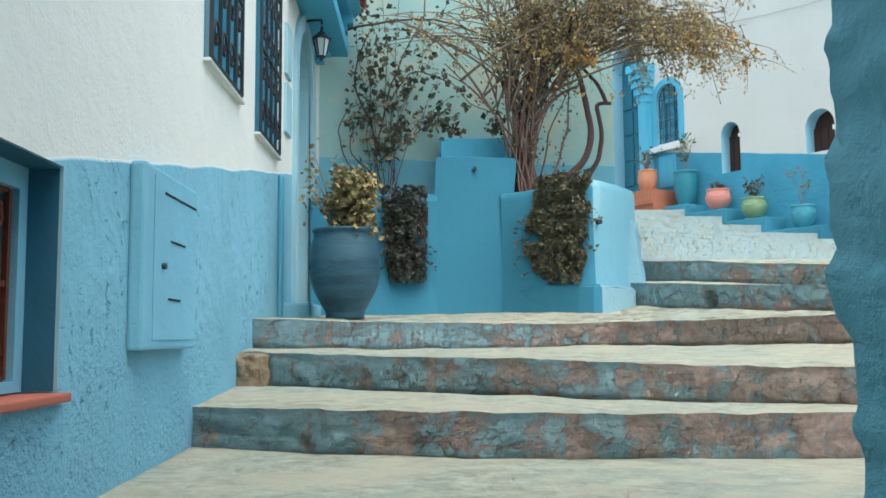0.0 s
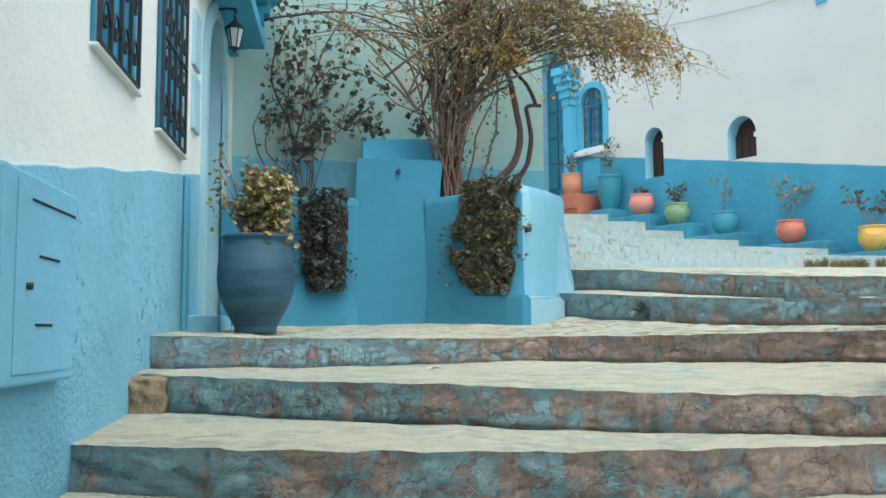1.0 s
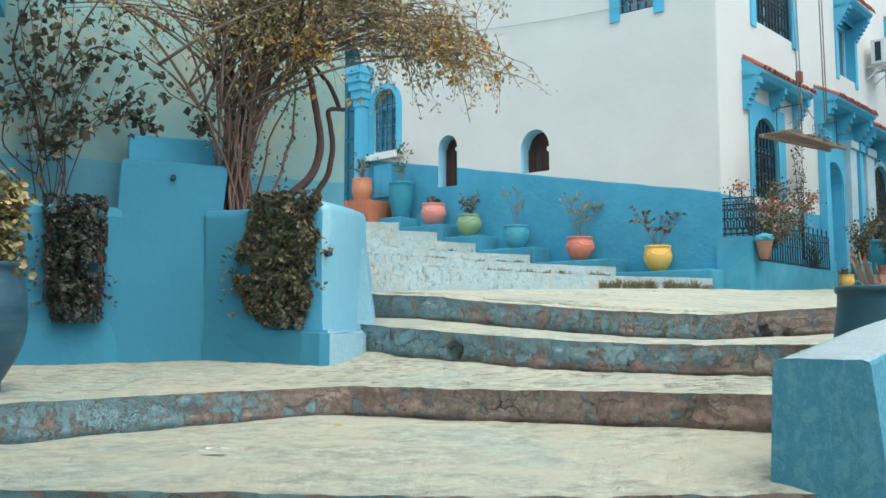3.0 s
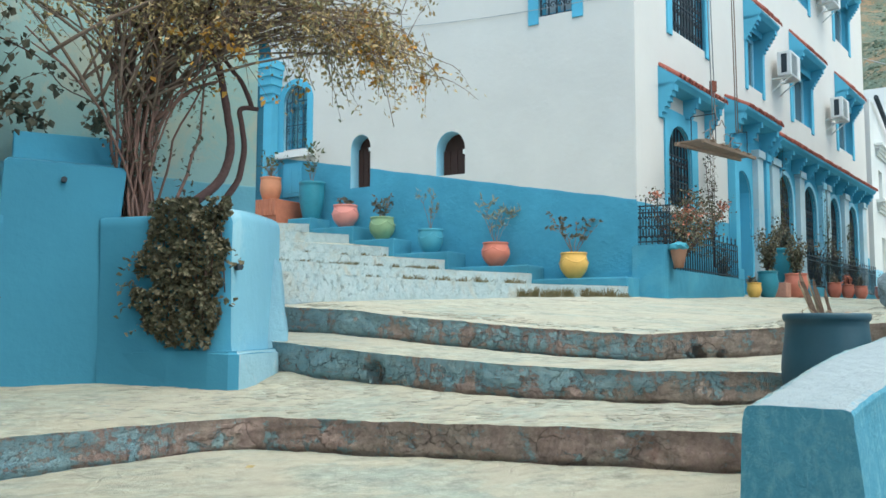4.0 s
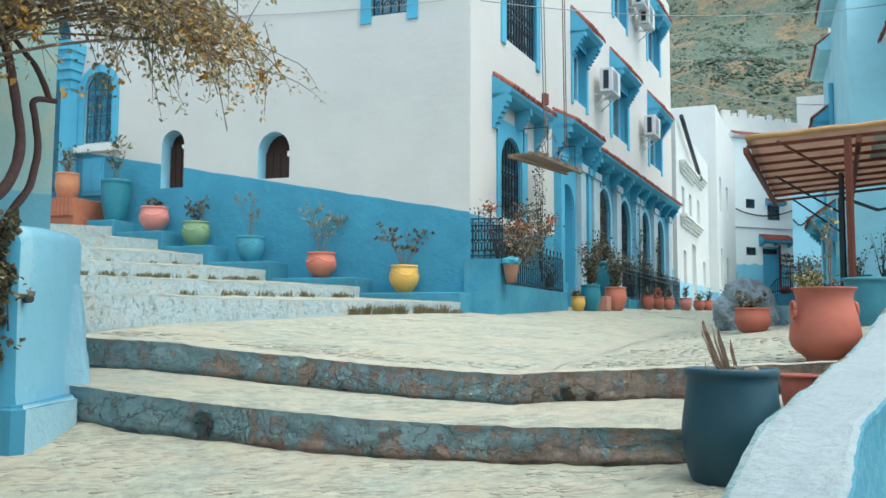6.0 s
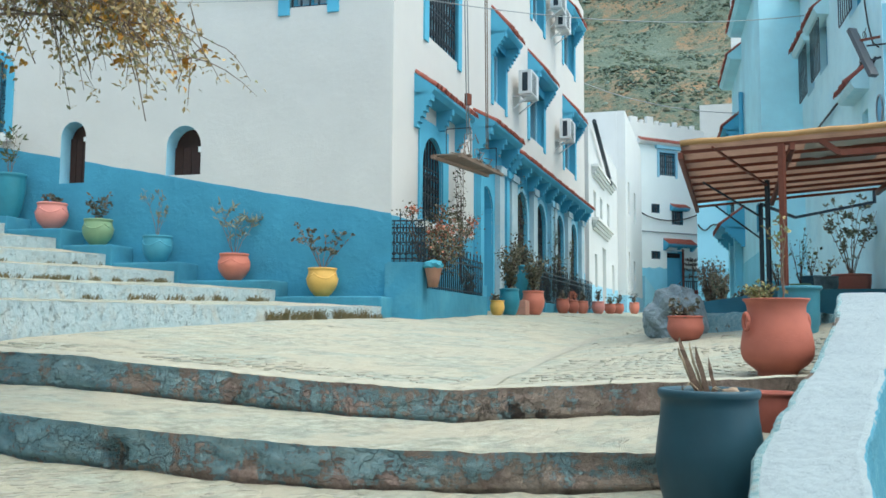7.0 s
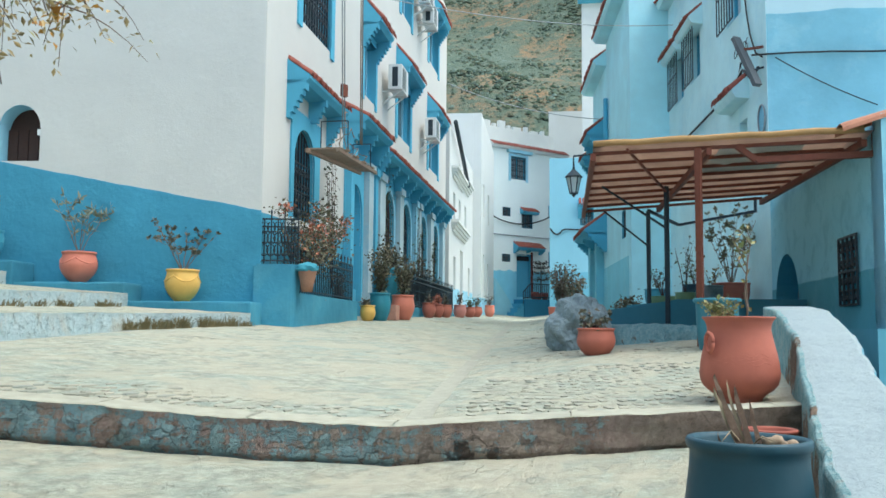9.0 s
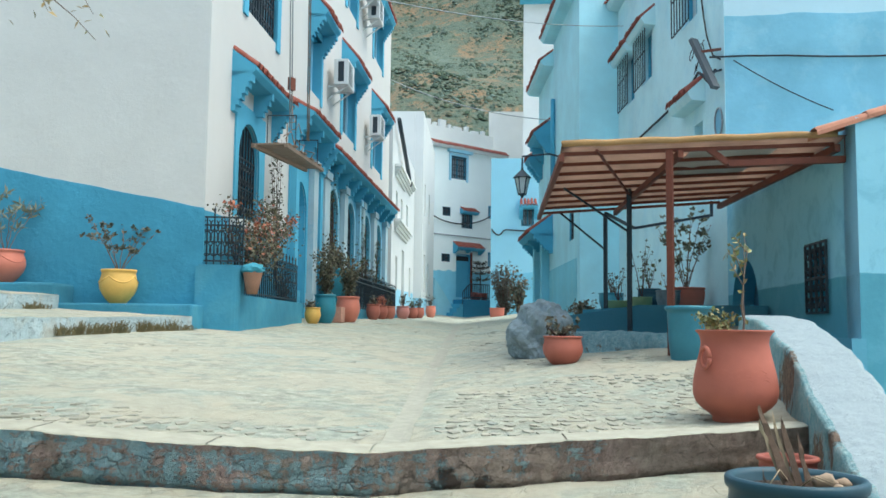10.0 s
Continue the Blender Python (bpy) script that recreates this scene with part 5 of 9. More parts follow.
# rough buttress where the steps run into the planter
bt = bmesh.new()
prism(bt, [(2.14, 7.66), (2.36, 7.66), (2.49, 8.05), (2.49, 8.28), (2.2, 8.28)], 0.75, 1.62)
bmesh.ops.subdivide_edges(bt, edges=bt.edges[:], cuts=7, use_grid_fill=True)
for v in bt.verts:
    t = max(0.0, (v.co.z - 0.8) / 0.8)
    v.co.y += 0.16 * t
    v.co.x -= 0.06 * t
    v.co += Vector((noise.noise(v.co * 9), noise.noise(v.co * 9 + Vector((5, 0, 0))), 0)) * 0.022
part("buttress", bt, plaster("buttress_wash", (0.25, 0.44, 0.53), 8.0, 2.0, 0.2, patch=(0.42, 0.51, 0.53), lump=16), planter, smooth=True)
sb = bmesh.new()
prism(sb, [(-0.55, 7.62), (0.44, 7.6), (0.44, 8.29), (-0.55, 8.29)], 1.55, 1.70)
part("soil", sb, M_SOIL, planter)
sb = bmesh.new()
prism(sb, [(1.26, 7.55), (1.7, 7.25), (1.85, 7.35), (2.2, 8.0), (2.22, 8.29), (1.26, 8.29)], 1.55, 1.72)
part("soil", sb, M_SOIL, planter)
fb = bmesh.new()
raw(fb, [(0.44, 7.60, 0.70), (1.10, 7.60, 0.70), (1.235, 7.66, 2.155), (0.515, 7.66, 2.17), (0.53, 8.02, 2.24), (1.28, 8.02, 2.23), (0.44, 8.29, 0.70), (1.13, 8.29, 0.70)],
    [(0, 1, 2, 3), (3, 2, 5, 4), (0, 3, 4, 6), (1, 7, 5, 2)])
bmesh.ops.bevel(fb, geom=[e for e in fb.edges if min(v.co.z for v in e.verts) > 2.1], offset=0.012, segments=2, affect="EDGES")
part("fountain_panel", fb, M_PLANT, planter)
part("spout_block", bx(0.56, 1.28, 8.02, 8.29, 1.9, 2.42, 0.015), M_DEEP, planter)
for x, y, z, r, rz in ((0.858, 7.65, 2.055, 0.019, 0), (1.83, 7.085, 1.502, 0.022, 40)):
    pb = bmesh.new()
    rod(pb, (x, y + 0.03, z), (x + 0.03 * math.sin(radians(rz)), y - 0.03, z), r, 10)
    part("spout", pb, M_IRON, planter, "dark metal spout")

# ---------------------------------------------------------------- right-hand houses
RC = Vector((13.0, 7.03))
R_ANG = 32.66
DR = Vector((math.cos(radians(R_ANG)), math.sin(radians(R_ANG))))
M_PANEL = simple("pale_curtained_pane", (0.45, 0.56, 0.60), 0.3, 0.0, 0.35, 3)
right_house = thing("right_house", "tall pale blue house with grilled windows", "house")
rw = [(1.15, 1.95, 6.22, 7.7), (3.75, 4.5, 6.05, 6.95), (5.1, 5.85, 6.0, 6.95), (0.95, 1.35, 4.2, 4.6)]
RL = 7.0
MRF = Matrix.Translation((*(RC + DR * RL), 0)) @ Matrix.Rotation(radians(180 + R_ANG), 4, "Z")      # x = RL - s
M_RH = plaster("right_house_lime", (0.63, 0.87, 0.91), 4.0, 1.0, 0.10, patch=(0.57, 0.83, 0.89))
facade("wall", MRF, RL, 8.4, [(RL - b, RL - a, c, d, 0) for a, b, c, d in rw], M_RH, "", 0.4, 0.8, M_RH, parent=right_house)
for a, b, c, d in rw[:3]:
    blue_window(right_house, MRF, RL - b, RL - a, c, d, 0.12, False, pane=M_PANEL)
    g = grille(b - a + 0.1, d - c + 0.15, "plain", 0.008)
    bmesh.ops.translate(g, verts=g.verts, vec=(RL - b - 0.05, -0.14, c - 0.1))
    local_part("grille", g, M_IRON, right_house, MRF)
for a, b, z in ((3.5, 4.7, 7.24), (4.9, 6.1, 7.22), (0.82, 1.85, 5.22), (-0.1, 7.15, 8.55)):
    tile_canopy(right_house, MRF, RL - b, RL - a, z, 0.24, 0.22, False, M_RH)
# its face towards the steps
face_ang = R_ANG - 95
MF2 = Matrix.Translation((*RC, 0)) @ Matrix.Rotation(radians(face_ang), 4, "Z")
facade("wall", MF2, 9.0, 8.4, [], plaster("cable_wall_lime", (0.25, 0.50, 0.61), 4.0, 1.0, 0.16, upper=(0.50, 0.66, 0.71), line=(5.76, 0.02), edge=0.018, patch=(0.29, 0.535, 0.63)), "", 0.4, 0.8, parent=right_house, x_from=0.004)
rb = bmesh.new()
e2 = RC + Vector((math.cos(radians(face_ang)), math.sin(radians(face_ang)))) * 9
prism(rb, [tuple(RC), tuple(e2), tuple(e2 + DR * 9), tuple(RC + DR * RL)], 8.2, 8.38)
part("roof", rb, M_WHITE, right_house)

# low annexe in front of it, with a tile coping
AC = Vector((9.05, 5.02))
AD = (RC - AC).normalized()
AN = Vector((AD.y, -AD.x))
M_PANTILE = simple("pale_clay_tile", (0.42, 0.19, 0.12), 0.8, 0, 0.4, 9, 0.004)
annexe = thing("annexe", "low greyed-blue annexe with barred window and tiles", "house")
AL = (RC - AC).length
MX = Matrix.Translation((*(AC + AD * (AL - 0.004)), 0)) @ Matrix.Rotation(math.atan2(-AD.y, -AD.x), 4, "Z")       # x = AL - s
M_AX = plaster("annexe_lime", (0.14, 0.40, 0.50), 3.0, 1.0, 0.15, upper=(0.33, 0.64, 0.76), line=(2.10, 0.0), edge=0.012, patch=(0.17, 0.44, 0.54), upper_patch=(0.24, 0.53, 0.66))
facade("wall", MX, AL, 3.35, [(AL - 1.18, AL - 0.72, 1.86, 2.40, 0), (AL - 4.22, AL - 2.98, 1.2, 2.50, 1)], M_AX, "", 0.3, 0.6, M_DEEP, parent=annexe)
g = grille(0.56, 0.62, "scroll", 0.010)
bmesh.ops.translate(g, verts=g.verts, vec=(AL - 1.23, -0.03, 1.81))
local_part("grille", g, M_IRON, annexe, MX)
gb = bmesh.new()
raw(gb, [(AL - 1.18, 0.15, 1.86), (AL - 0.72, 0.15, 1.86), (AL - 0.72, 0.15, 2.40), (AL - 1.18, 0.15, 2.40)], [(0, 1, 2, 3)])
local_part("pane", gb, M_GLASS, annexe, MX)
q = [(AL - 4.24, 1.2), (AL - 2.96, 1.2)] + arch_pts(AL - 4.24, AL - 2.96, 1.88, 1)
db = bmesh.new()
raw(db, [(x, 0.26, z) for x, z in q], [tuple(range(len(q)))])
local_part("door", db, simple("navy_door_paint", (0.05, 0.15, 0.23), 0.5, 0, 0.25, 9, 0.002), annexe, MX)
pl = bmesh.new()
box(pl, AL - 2.4, AL + 0.1, -0.11, 0.0, 0.1, 1.59)
local_part("plinth", pl, plaster("plinth_lime", (0.17, 0.44, 0.56), 3.0, 1.0, 0.14), annexe, MX, "blue plinth")
MX2 = Matrix.Translation((*AC, 0)) @ Matrix.Rotation(math.atan2(AN.y, AN.x), 4, "Z")
facade("wall", MX2, 5.0, 3.3, [], M_SKYB, "", 0.3, 0.3, parent=annexe)
gv = bmesh.new()
raw(gv, [(x, y, z) for x, z in ((0.0, 3.0), (4.9, 3.0), (4.9, 4.87), (0.0, 3.3)) for y in (0.003, 0.25)], [(0, 2, 4, 6), (7, 5, 3, 1), (0, 1, 3, 2), (2, 3, 5, 4), (4, 5, 7, 6), (6, 7, 1, 0)])
local_part("gable", gv, M_SKYB, annexe, MX2)
for i in range(13):                        # long ridge tiles along its rising edge
    x = -0.30 + 0.40 * i
    jig = random.Random(i)
    rows = []
    for t, k in ((0.0, 1.0), (0.04, 1.06), (0.44, 0.88)):
        rows.append([(x + t, 0.10 + 0.13 * k * math.cos(a) + jig.uniform(-0.004, 0.004), 3.30 + 0.33 * (x + t) + 0.085 * k * math.sin(a)) for a in (math.pi * q / 8 for q in range(9))])
    local_part("tile", sheet(rows), M_PANTILE, annexe, MX2)
rb = bmesh.new()
prism(rb, [tuple(AC + AN * 0.02 + AD * 0.32), tuple(AC + AN * 5 + AD * 0.32), tuple(AC + AN * 5 + AD * AL), tuple(AC + AN * 0.02 + AD * (AL - 0.1))], 3.2, 3.34)
part("roof", rb, M_PALE, annexe)

# ---------------------------------------------------------------- houses further up the street
M_BH = plaster("pale_sky_lime", (0.50, 0.84, 0.92), 3.0, 0.8, 0.12, stain_col=(0.44, 0.78, 0.88))
M_BHR = plaster("deeper_sky_lime", (0.28, 0.66, 0.79), 3.0, 0.8, 0.12, patch=(0.33, 0.69, 0.80))
M_SHUTB = simple("blue_shutter", (0.12, 0.34, 0.46), 0.6, 0, 0.2, 8)
blue_house = thing("blue_house", "tall sky-blue house with tiled eaves and door hood", "house")
B0, B1, B2, BOFF = 6.8, 10.2, 13.1, 0.8        # it stands forward of the right house, in two heights


def bm_at(s1):
    """Frame of the blue house's front, with x running back from s1 towards the steps."""
    p = RC + DR * s1 + Vector((-DR.y, DR.x)) * BOFF
    return Matrix.Translation((*p, 0)) @ Matrix.Rotation(radians(180 + R_ANG), 4, "Z")


MB1, MB2 = bm_at(B1), bm_at(B2)
near_hole = (B1 - 7.75, B1 - 7.2, 3.55, 4.15, 0)
facade("wall", MB1, B1 - B0, 8.9, [near_hole], M_BH, "", 0.4, 0.8, M_DEEP, parent=blue_house)
blue_window(blue_house, MB1, *near_hole[:4], 0.1, True, pane=M_SHUTB)
far_holes = [(B2 - 12.4, B2 - 11.3, 2.0, 4.0, 1)]
facade("wall", MB2, B2 - B1 - 0.004, 8.35, far_holes, M_BH, "", 0.4, 0.8, M_DEEP, parent=blue_house)
wb = bmesh.new()
box(wb, B1 - B0 + 0.004, B1 - B0 + 0.3, 0.004, 8.0, 0.8, 8.9)
local_part("wall", wb, M_BH, blue_house, MB1)
for m, x, zt in ((MB1, 0.0, 8.9), (MB2, 0.0, 8.35)):
    wb = bmesh.new()
    box(wb, x, x + 0.3, 0.41, 8.0, 0.8, zt)
    local_part("wall", wb, M_BH, blue_house, m)
tile_canopy(blue_house, MB1, -0.05, B1 - B0 + 0.1, 9.1, 0.32, 0.26, False, M_BH)
tile_canopy(blue_house, MB2, -0.1, B2 - B1 - 0.02, 8.55, 0.32, 0.26, False, M_BH)
tile_canopy(blue_house, MB2, B2 - 12.2, B2 - 10.75, 6.95, 0.42, 0.35)
tile_canopy(blue_house, MB2, B2 - 13.0, B2 - 12.3, 6.55, 0.40, 0.30)
tile_canopy(blue_house, MB2, B2 - 13.0, B2 - 10.3, 4.5, 0.55, 0.42)
db = bmesh.new()
q = [(far_holes[0][0], 2.0), (far_holes[0][1], 2.0)] + arch_pts(far_holes[0][0], far_holes[0][1], 3.45, 1)
raw(db, [(x, 0.25, z) for x, z in q], [tuple(range(len(q)))])
local_part("door", db, M_DEEP, blue_house, MB2)
for x in (B2 - 11.25, B2 - 12.75):
    local_part("pilaster", bx(x, x + 0.32, -0.2, 0.0, 1.5, 3.95, 0.02), M_BHR, blue_house, MB2)
pp_b = bmesh.new()
rod(pp_b, (B1 - 9.85, -0.07, 5.0), (B1 - 9.85, -0.07, 7.2), 0.055, 8)
local_part("rain_pipe", pp_b, M_DEEP, blue_house, MB1)
for m, x0, x1 in ((MB1, 0.01, B1 - B0 - 0.01), (MB2, 1.9, B2 - B1 - 0.02)):
    local_part("dado", bx(x0, x1, -0.012, -0.001, 0.9, 3.12), M_BHR, blue_house, m, "deeper blue dado")

VIEW = Vector((0.864, 0.503))
EAST = Vector((VIEW.y, -VIEW.x))


def facing(bearing, dist):
    """A frame that faces back down the street: x to its right, at that bearing (degrees from +y) and distance from the head of the steps."""
    b = radians(bearing)
    p = Vector((1.29 + math.sin(b) * dist, 4.09 + math.cos(b) * dist))
    return Matrix.Translation((p.x, p.y, 0)) @ Matrix.Rotation(-b, 4, "Z")


def plain_house(name, label, m, w, depth, z0, z1, material, holes=(), reveal=None):
    h = thing(name, label, "house")
    facade("wall", m, w, z1, list(holes), material, "", 0.35, z0, reveal or M_DEEP, parent=h)
    for k in range(2):
        bb = bmesh.new()
        x = 0 if k == 0 else w - 0.35
        box(bb, x, x + 0.35, 0.354, depth, z0, z1)
        local_part("wall", bb, material, h, m)
    bb = bmesh.new()
    box(bb, 0.36, w - 0.36, 0.36, depth, z1 - 0.5, z1 - 0.3)
    local_part("roof", bb, M_WHITE, h, m)
    return h


# white house at the head of the street
F_TURN = 40.0                                   # the front turns away up the street to its right
FS, FC = math.sin(radians(F_TURN)), math.cos(radians(F_TURN))
MF = facing(57.45, 48) @ Matrix.Rotation(radians(F_TURN), 4, "Z")


def fx(px):
    """Distance along the far front at that bearing."""
    a = (px - 760) / 1590
    return a * 48 / (FC - a * FS)


def fz(py, px=760):
    return (584 - py) * (48 + fx(px) * FS) / 1590 + 1.61


M_FARPOT = simple("red_clay", (0.36, 0.10, 0.075), 0.75, 0, 0.2, 7)
M_FAR = plaster("far_lime", (0.27, 0.64, 0.80), 3.0, 1.0, 0.1, upper=(0.84, 0.90, 0.87), line=(fz(478), 0.02), edge=0.10)
f_holes = [(fx(797), fx(824), fz(313, 797), fz(272, 797), 0), (fx(817), fx(836), fz(402, 817), fz(375, 817), 0), (fx(783), fx(797), fz(380, 783), fz(364, 783), 0), (fx(782), fx(797), fz(462, 782), fz(448, 782), 0), (fx(808), fx(833), fz(525, 808), fz(448, 808), 0), (fx(864), fx(874), fz(385, 864), fz(362, 864), 0), (fx(864), fx(874), fz(470, 864), fz(445, 864), 0)]
F_TOP = fz(246)
far_house = plain_house("far_white_house", "white three-storey house closing the street", MF, fx(888), 9, -0.4, F_TOP, M_FAR, f_holes)
for h in f_holes[:4] + f_holes[5:]:
    blue_window(far_house, MF, *h[:4], 0.12, h[1] - h[0] > 0.5)
local_part("surround", surround(*f_holes[0][:4], 0.14, 0.05), M_SKYB, far_house, MF)
local_part("lintel", bx(fx(790), fx(832), -0.2, 0.02, fz(266, 797), fz(258, 797)), M_SKYB, far_house, MF)
tile_canopy(far_house, MF, fx(814), fx(842), fz(366, 820), 0.3, 0.2, False)
tile_canopy(far_house, MF, fx(802), fx(850), fz(428, 820), 0.45, 0.3, True, None, 0.2)
tile_canopy(far_house, MF, fx(760), fx(894), F_TOP + 0.12, 0.3, 0.22, False, M_WHITE)
db = bx(fx(808) + 0.01, fx(833) - 0.01, 0.15, 0.25, fz(525, 808), fz(450, 808))
local_part("door", db, M_DEEP, far_house, MF)
local_part("jamb", bx(fx(833), fx(836), -0.04, 0.02, fz(525, 833), fz(446, 833)), M_RUST, far_house, MF)
local_part("fanlight", bx(fx(809), fx(832), 0.10, 0.145, fz(460, 809), fz(452, 809)), M_DARK, far_house, MF)
# landing block before the door, with steps up its side, and a sloped stair wall beside them
LZ = fz(530, 818)
local_part("landing", bx(fx(816) - 0.55, fx(862) - 0.5, -0.9, -0.004, 1.2, LZ, 0.03), plaster("landing_blue", (0.055, 0.24, 0.39), 3.0, 1.0, 0.12), far_house, MF)
for k in range(4):
    local_part("step", bx(fx(816) - 0.55 - 0.24 * (k + 1), fx(816) - 0.55 - 0.24 * k - 0.004, -0.85, -0.006, 1.2, LZ - 0.24 * (k + 1)), M_DEEP, far_house, MF)
sw = bmesh.new()
prism(sw, [(fx(764), 1.2), (fx(799), 1.2), (fx(799), fz(549, 799)), (fx(785), fz(524, 785)), (fx(764), fz(492, 764))], -0.30, -0.006, Matrix(((1, 0, 0, 0), (0, 0, 1, 0), (0, 1, 0, 0), (0, 0, 0, 1))))
bmesh.ops.recalc_face_normals(sw, faces=sw.faces)
local_part("stair_wall", sw, plaster("stair_wall_lime", (0.33, 0.64, 0.75), 3.0, 1.0, 0.12), far_house, MF)
fr = thing("railing", "black iron railing round the far door's landing", "railing")
ra, rc_ = MF @ Vector((fx(814) - 0.5, -0.84, 0)), MF @ Vector((fx(860) - 0.5, -0.84, 0))
for k in range(15):
    t = k / 14
    q = ra.lerp(rc_, t)
    pb = bmesh.new()
    bar(pb, (q.x, q.y, LZ - (0.35 * (1 - t * 5) if t < 0.2 else 0)), (q.x, q.y, LZ + 0.85 * min(1.0, 0.45 + t * 2.2)), 0.028)
    part("picket", pb, M_IRON, fr)
for dz in (0.12, 0.85):
    pb = bmesh.new()
    tube(pb, [Vector((q.x, q.y, LZ + dz * min(1.0, 0.45 + t * 2.2))) for t, q in ((k / 10, ra.lerp(rc_, k / 10)) for k in range(11))], 0.03, 5)
    part("rail", pb, M_IRON, fr)
for k, (px, rr, hh) in enumerate(((836, 0.22, 0.42), (846, 0.20, 0.38), (854, 0.2, 0.40))):
    q = MF @ Vector((fx(px) - 0.3, -0.5 + 0.12 * (k % 2), LZ))
    part_pot = thing("pot", "red clay pot on the far landing", "plant pot", group="pots on the far landing")
    part("body", lathe([(0, 0), (rr * 0.65, 0), (rr, hh * 0.7), (rr * 0.95, hh), (rr * 0.8, hh), (rr * 0.75, hh * 0.85), (0, hh * 0.85)], 16), M_FARPOT, part_pot, smooth=True)
    part_pot.location = q
tp = MF @ Vector((fx(849) - 0.3, -0.4, LZ + 0.35))
ft = thing("small_tree", "dark tiered potted tree beside the far door", "tree")
tb = bmesh.new()
rnd = random.Random(77)
part("trunk", tube(tb, [(0, 0, 0), (0.03, 0, 0.9), (0, 0.02, 1.75)], [0.04, 0.03, 0.012], 6), M_BARK, ft)
tips = []
for z in (0.75, 1.1, 1.4, 1.65):
    for k in range(7):
        a = 6.283 * k / 7 + z
        L = 0.62 - 0.24 * (z - 0.75)
        tips += [Vector((math.cos(a) * L * q, math.sin(a) * L * q, z + 0.10 * q * q)) + Vector((rnd.gauss(0, 0.04), rnd.gauss(0, 0.04), rnd.gauss(0, 0.03))) for q in (0.3, 0.5, 0.7, 0.85, 1.0) for _ in range(4)]
tb = bmesh.new()
leaves(tb, tips, 0.10, rnd)
part("foliage", tb, M_LEAFD, ft)
ft.location = tp
# roof terrace behind its eave
tb = bmesh.new()
box(tb, fx(764), fx(890), 0.8, 1.1, F_TOP - 0.3, fz(208))
local_part("parapet", tb, M_WHITE, far_house, MF)
for k, (mx0, mw, mh) in enumerate(((0.0, 0.5, 0.32), (0.72, 0.2, 0.2), (1.15, 0.45, 0.42), (1.8, 0.18, 0.22), (2.2, 0.6, 0.18), (3.1, 0.22, 0.3), (3.6, 0.5, 0.14), (4.4, 0.2, 0.24))):
    local_part("merlon", bx(fx(766) + mx0, fx(766) + mx0 + mw, 0.85, 1.05, fz(208) + 0.003, fz(208) + mh), M_WHITE, far_house, MF)
plain_house("terrace_house", "white roof block behind the far house", facing(61.2, 56), 3.0, 6, -0.4, 15.4, M_WHITE)

# blue house in the bend
KM = 38 / 1590
MM = facing(61.37, 38)
mx = lambda px: (px - 868) * KM
mz = lambda py: (584 - py) * KM + 1.61
m_holes = [(mx(922), mx(944), mz(398), mz(365), 0)]
bend_house = plain_house("bend_house", "pale blue rendered house in the bend", MM, mx(985), 7, 1.0, mz(277), plaster("bend_lime", (0.20, 0.49, 0.64), 4, 1, 0.14, upper=(0.29, 0.565, 0.69), line=(mz(480), 0), edge=0.08), m_holes)
blue_window(bend_house, MM, *m_holes[0][:4], 0.1, True)
tile_canopy(bend_house, MM, mx(918), mx(950), mz(350), 0.5, 0.3)

# white houses on the left past the corner house
H0, H1 = Vector((23.9, 19.9)), Vector((39.3, 28.5))
HD = (H1 - H0).normalized()
MH = Matrix.Translation((*H0, 0)) @ Matrix.Rotation(math.atan2(HD.y, HD.x), 4, "Z")
HLEN = (H1 - H0).length
M_H2 = plaster("row_lime", (0.30, 0.55, 0.68), 3.0, 1.0, 0.1, upper=(0.62, 0.635, 0.625), line=(2.9, 0.02), edge=0.03)
h_holes = [(1.2, 1.9, 4.9, 6.1, 0), (3.0, 3.7, 4.9, 6.1, 0), (5.2, 6.0, 4.9, 6.2, 0), (1.4, 2.1, 2.9, 4.0, 0), (3.6, 4.7, 2.2, 4.4, 0), (6.8, 7.6, 2.9, 4.0, 0)]
row_house = plain_house("row_house", "white house with stepped cornices over its windows", MH, 9.0, 8, 1.0, 8.1, M_H2, h_holes, M_WHITE)
for h in h_holes:
    blue_window(row_house, MH, *h[:4], 0.12, False, frame_mat=M_WHITE)
for a, b, z in ((0.8, 4.1, 6.5), (4.8, 6.6, 6.7), (0.8, 5.2, 4.75)):
    cb = bmesh.new()
    for k in range(4):
        box(cb, a - 0.05 * k, b + 0.05 * k, -0.06 - 0.06 * k, 0.02, z + 0.09 * k, z + 0.09 * (k + 1) - 0.002)
    local_part("cornice", cb, M_WHITE, row_house, MH)
pb = bmesh.new()
tube(pb, [(0.3, -0.15, 8.2), (5.2, -0.15, 6.9)], 0.07, 6)
local_part("gutter_pipe", pb, M_IRON, row_house, MH)
MH2 = MH @ Matrix.Translation((9.004, -0.35, 0))
h2_holes = [(1.0, 1.8, 3.2, 4.8, 0), (3.6, 4.5, 2.4, 4.6, 0), (1.0, 1.8, 6.4, 7.8, 0), (4.0, 4.9, 6.4, 7.8, 0)]
row2 = plain_house("row_house", "white and pale blue house at the end of the row", MH2, HLEN - 9, 8, 1.0, 10.6, M_H2, h2_holes, M_WHITE)
for h in h2_holes:
    blue_window(row2, MH2, *h[:4], 0.12, False, frame_mat=M_WHITE)

# white rounded house above the blue one
upper = plain_house("upper_house", "white house with tiled coping above the street", facing(63.4, 46), 6.0, 6, 2, 21.0, M_WHITE)
tile_canopy(upper, facing(63.4, 46), -0.2, 6.0, 19.2, 0.5, 0.4, False)

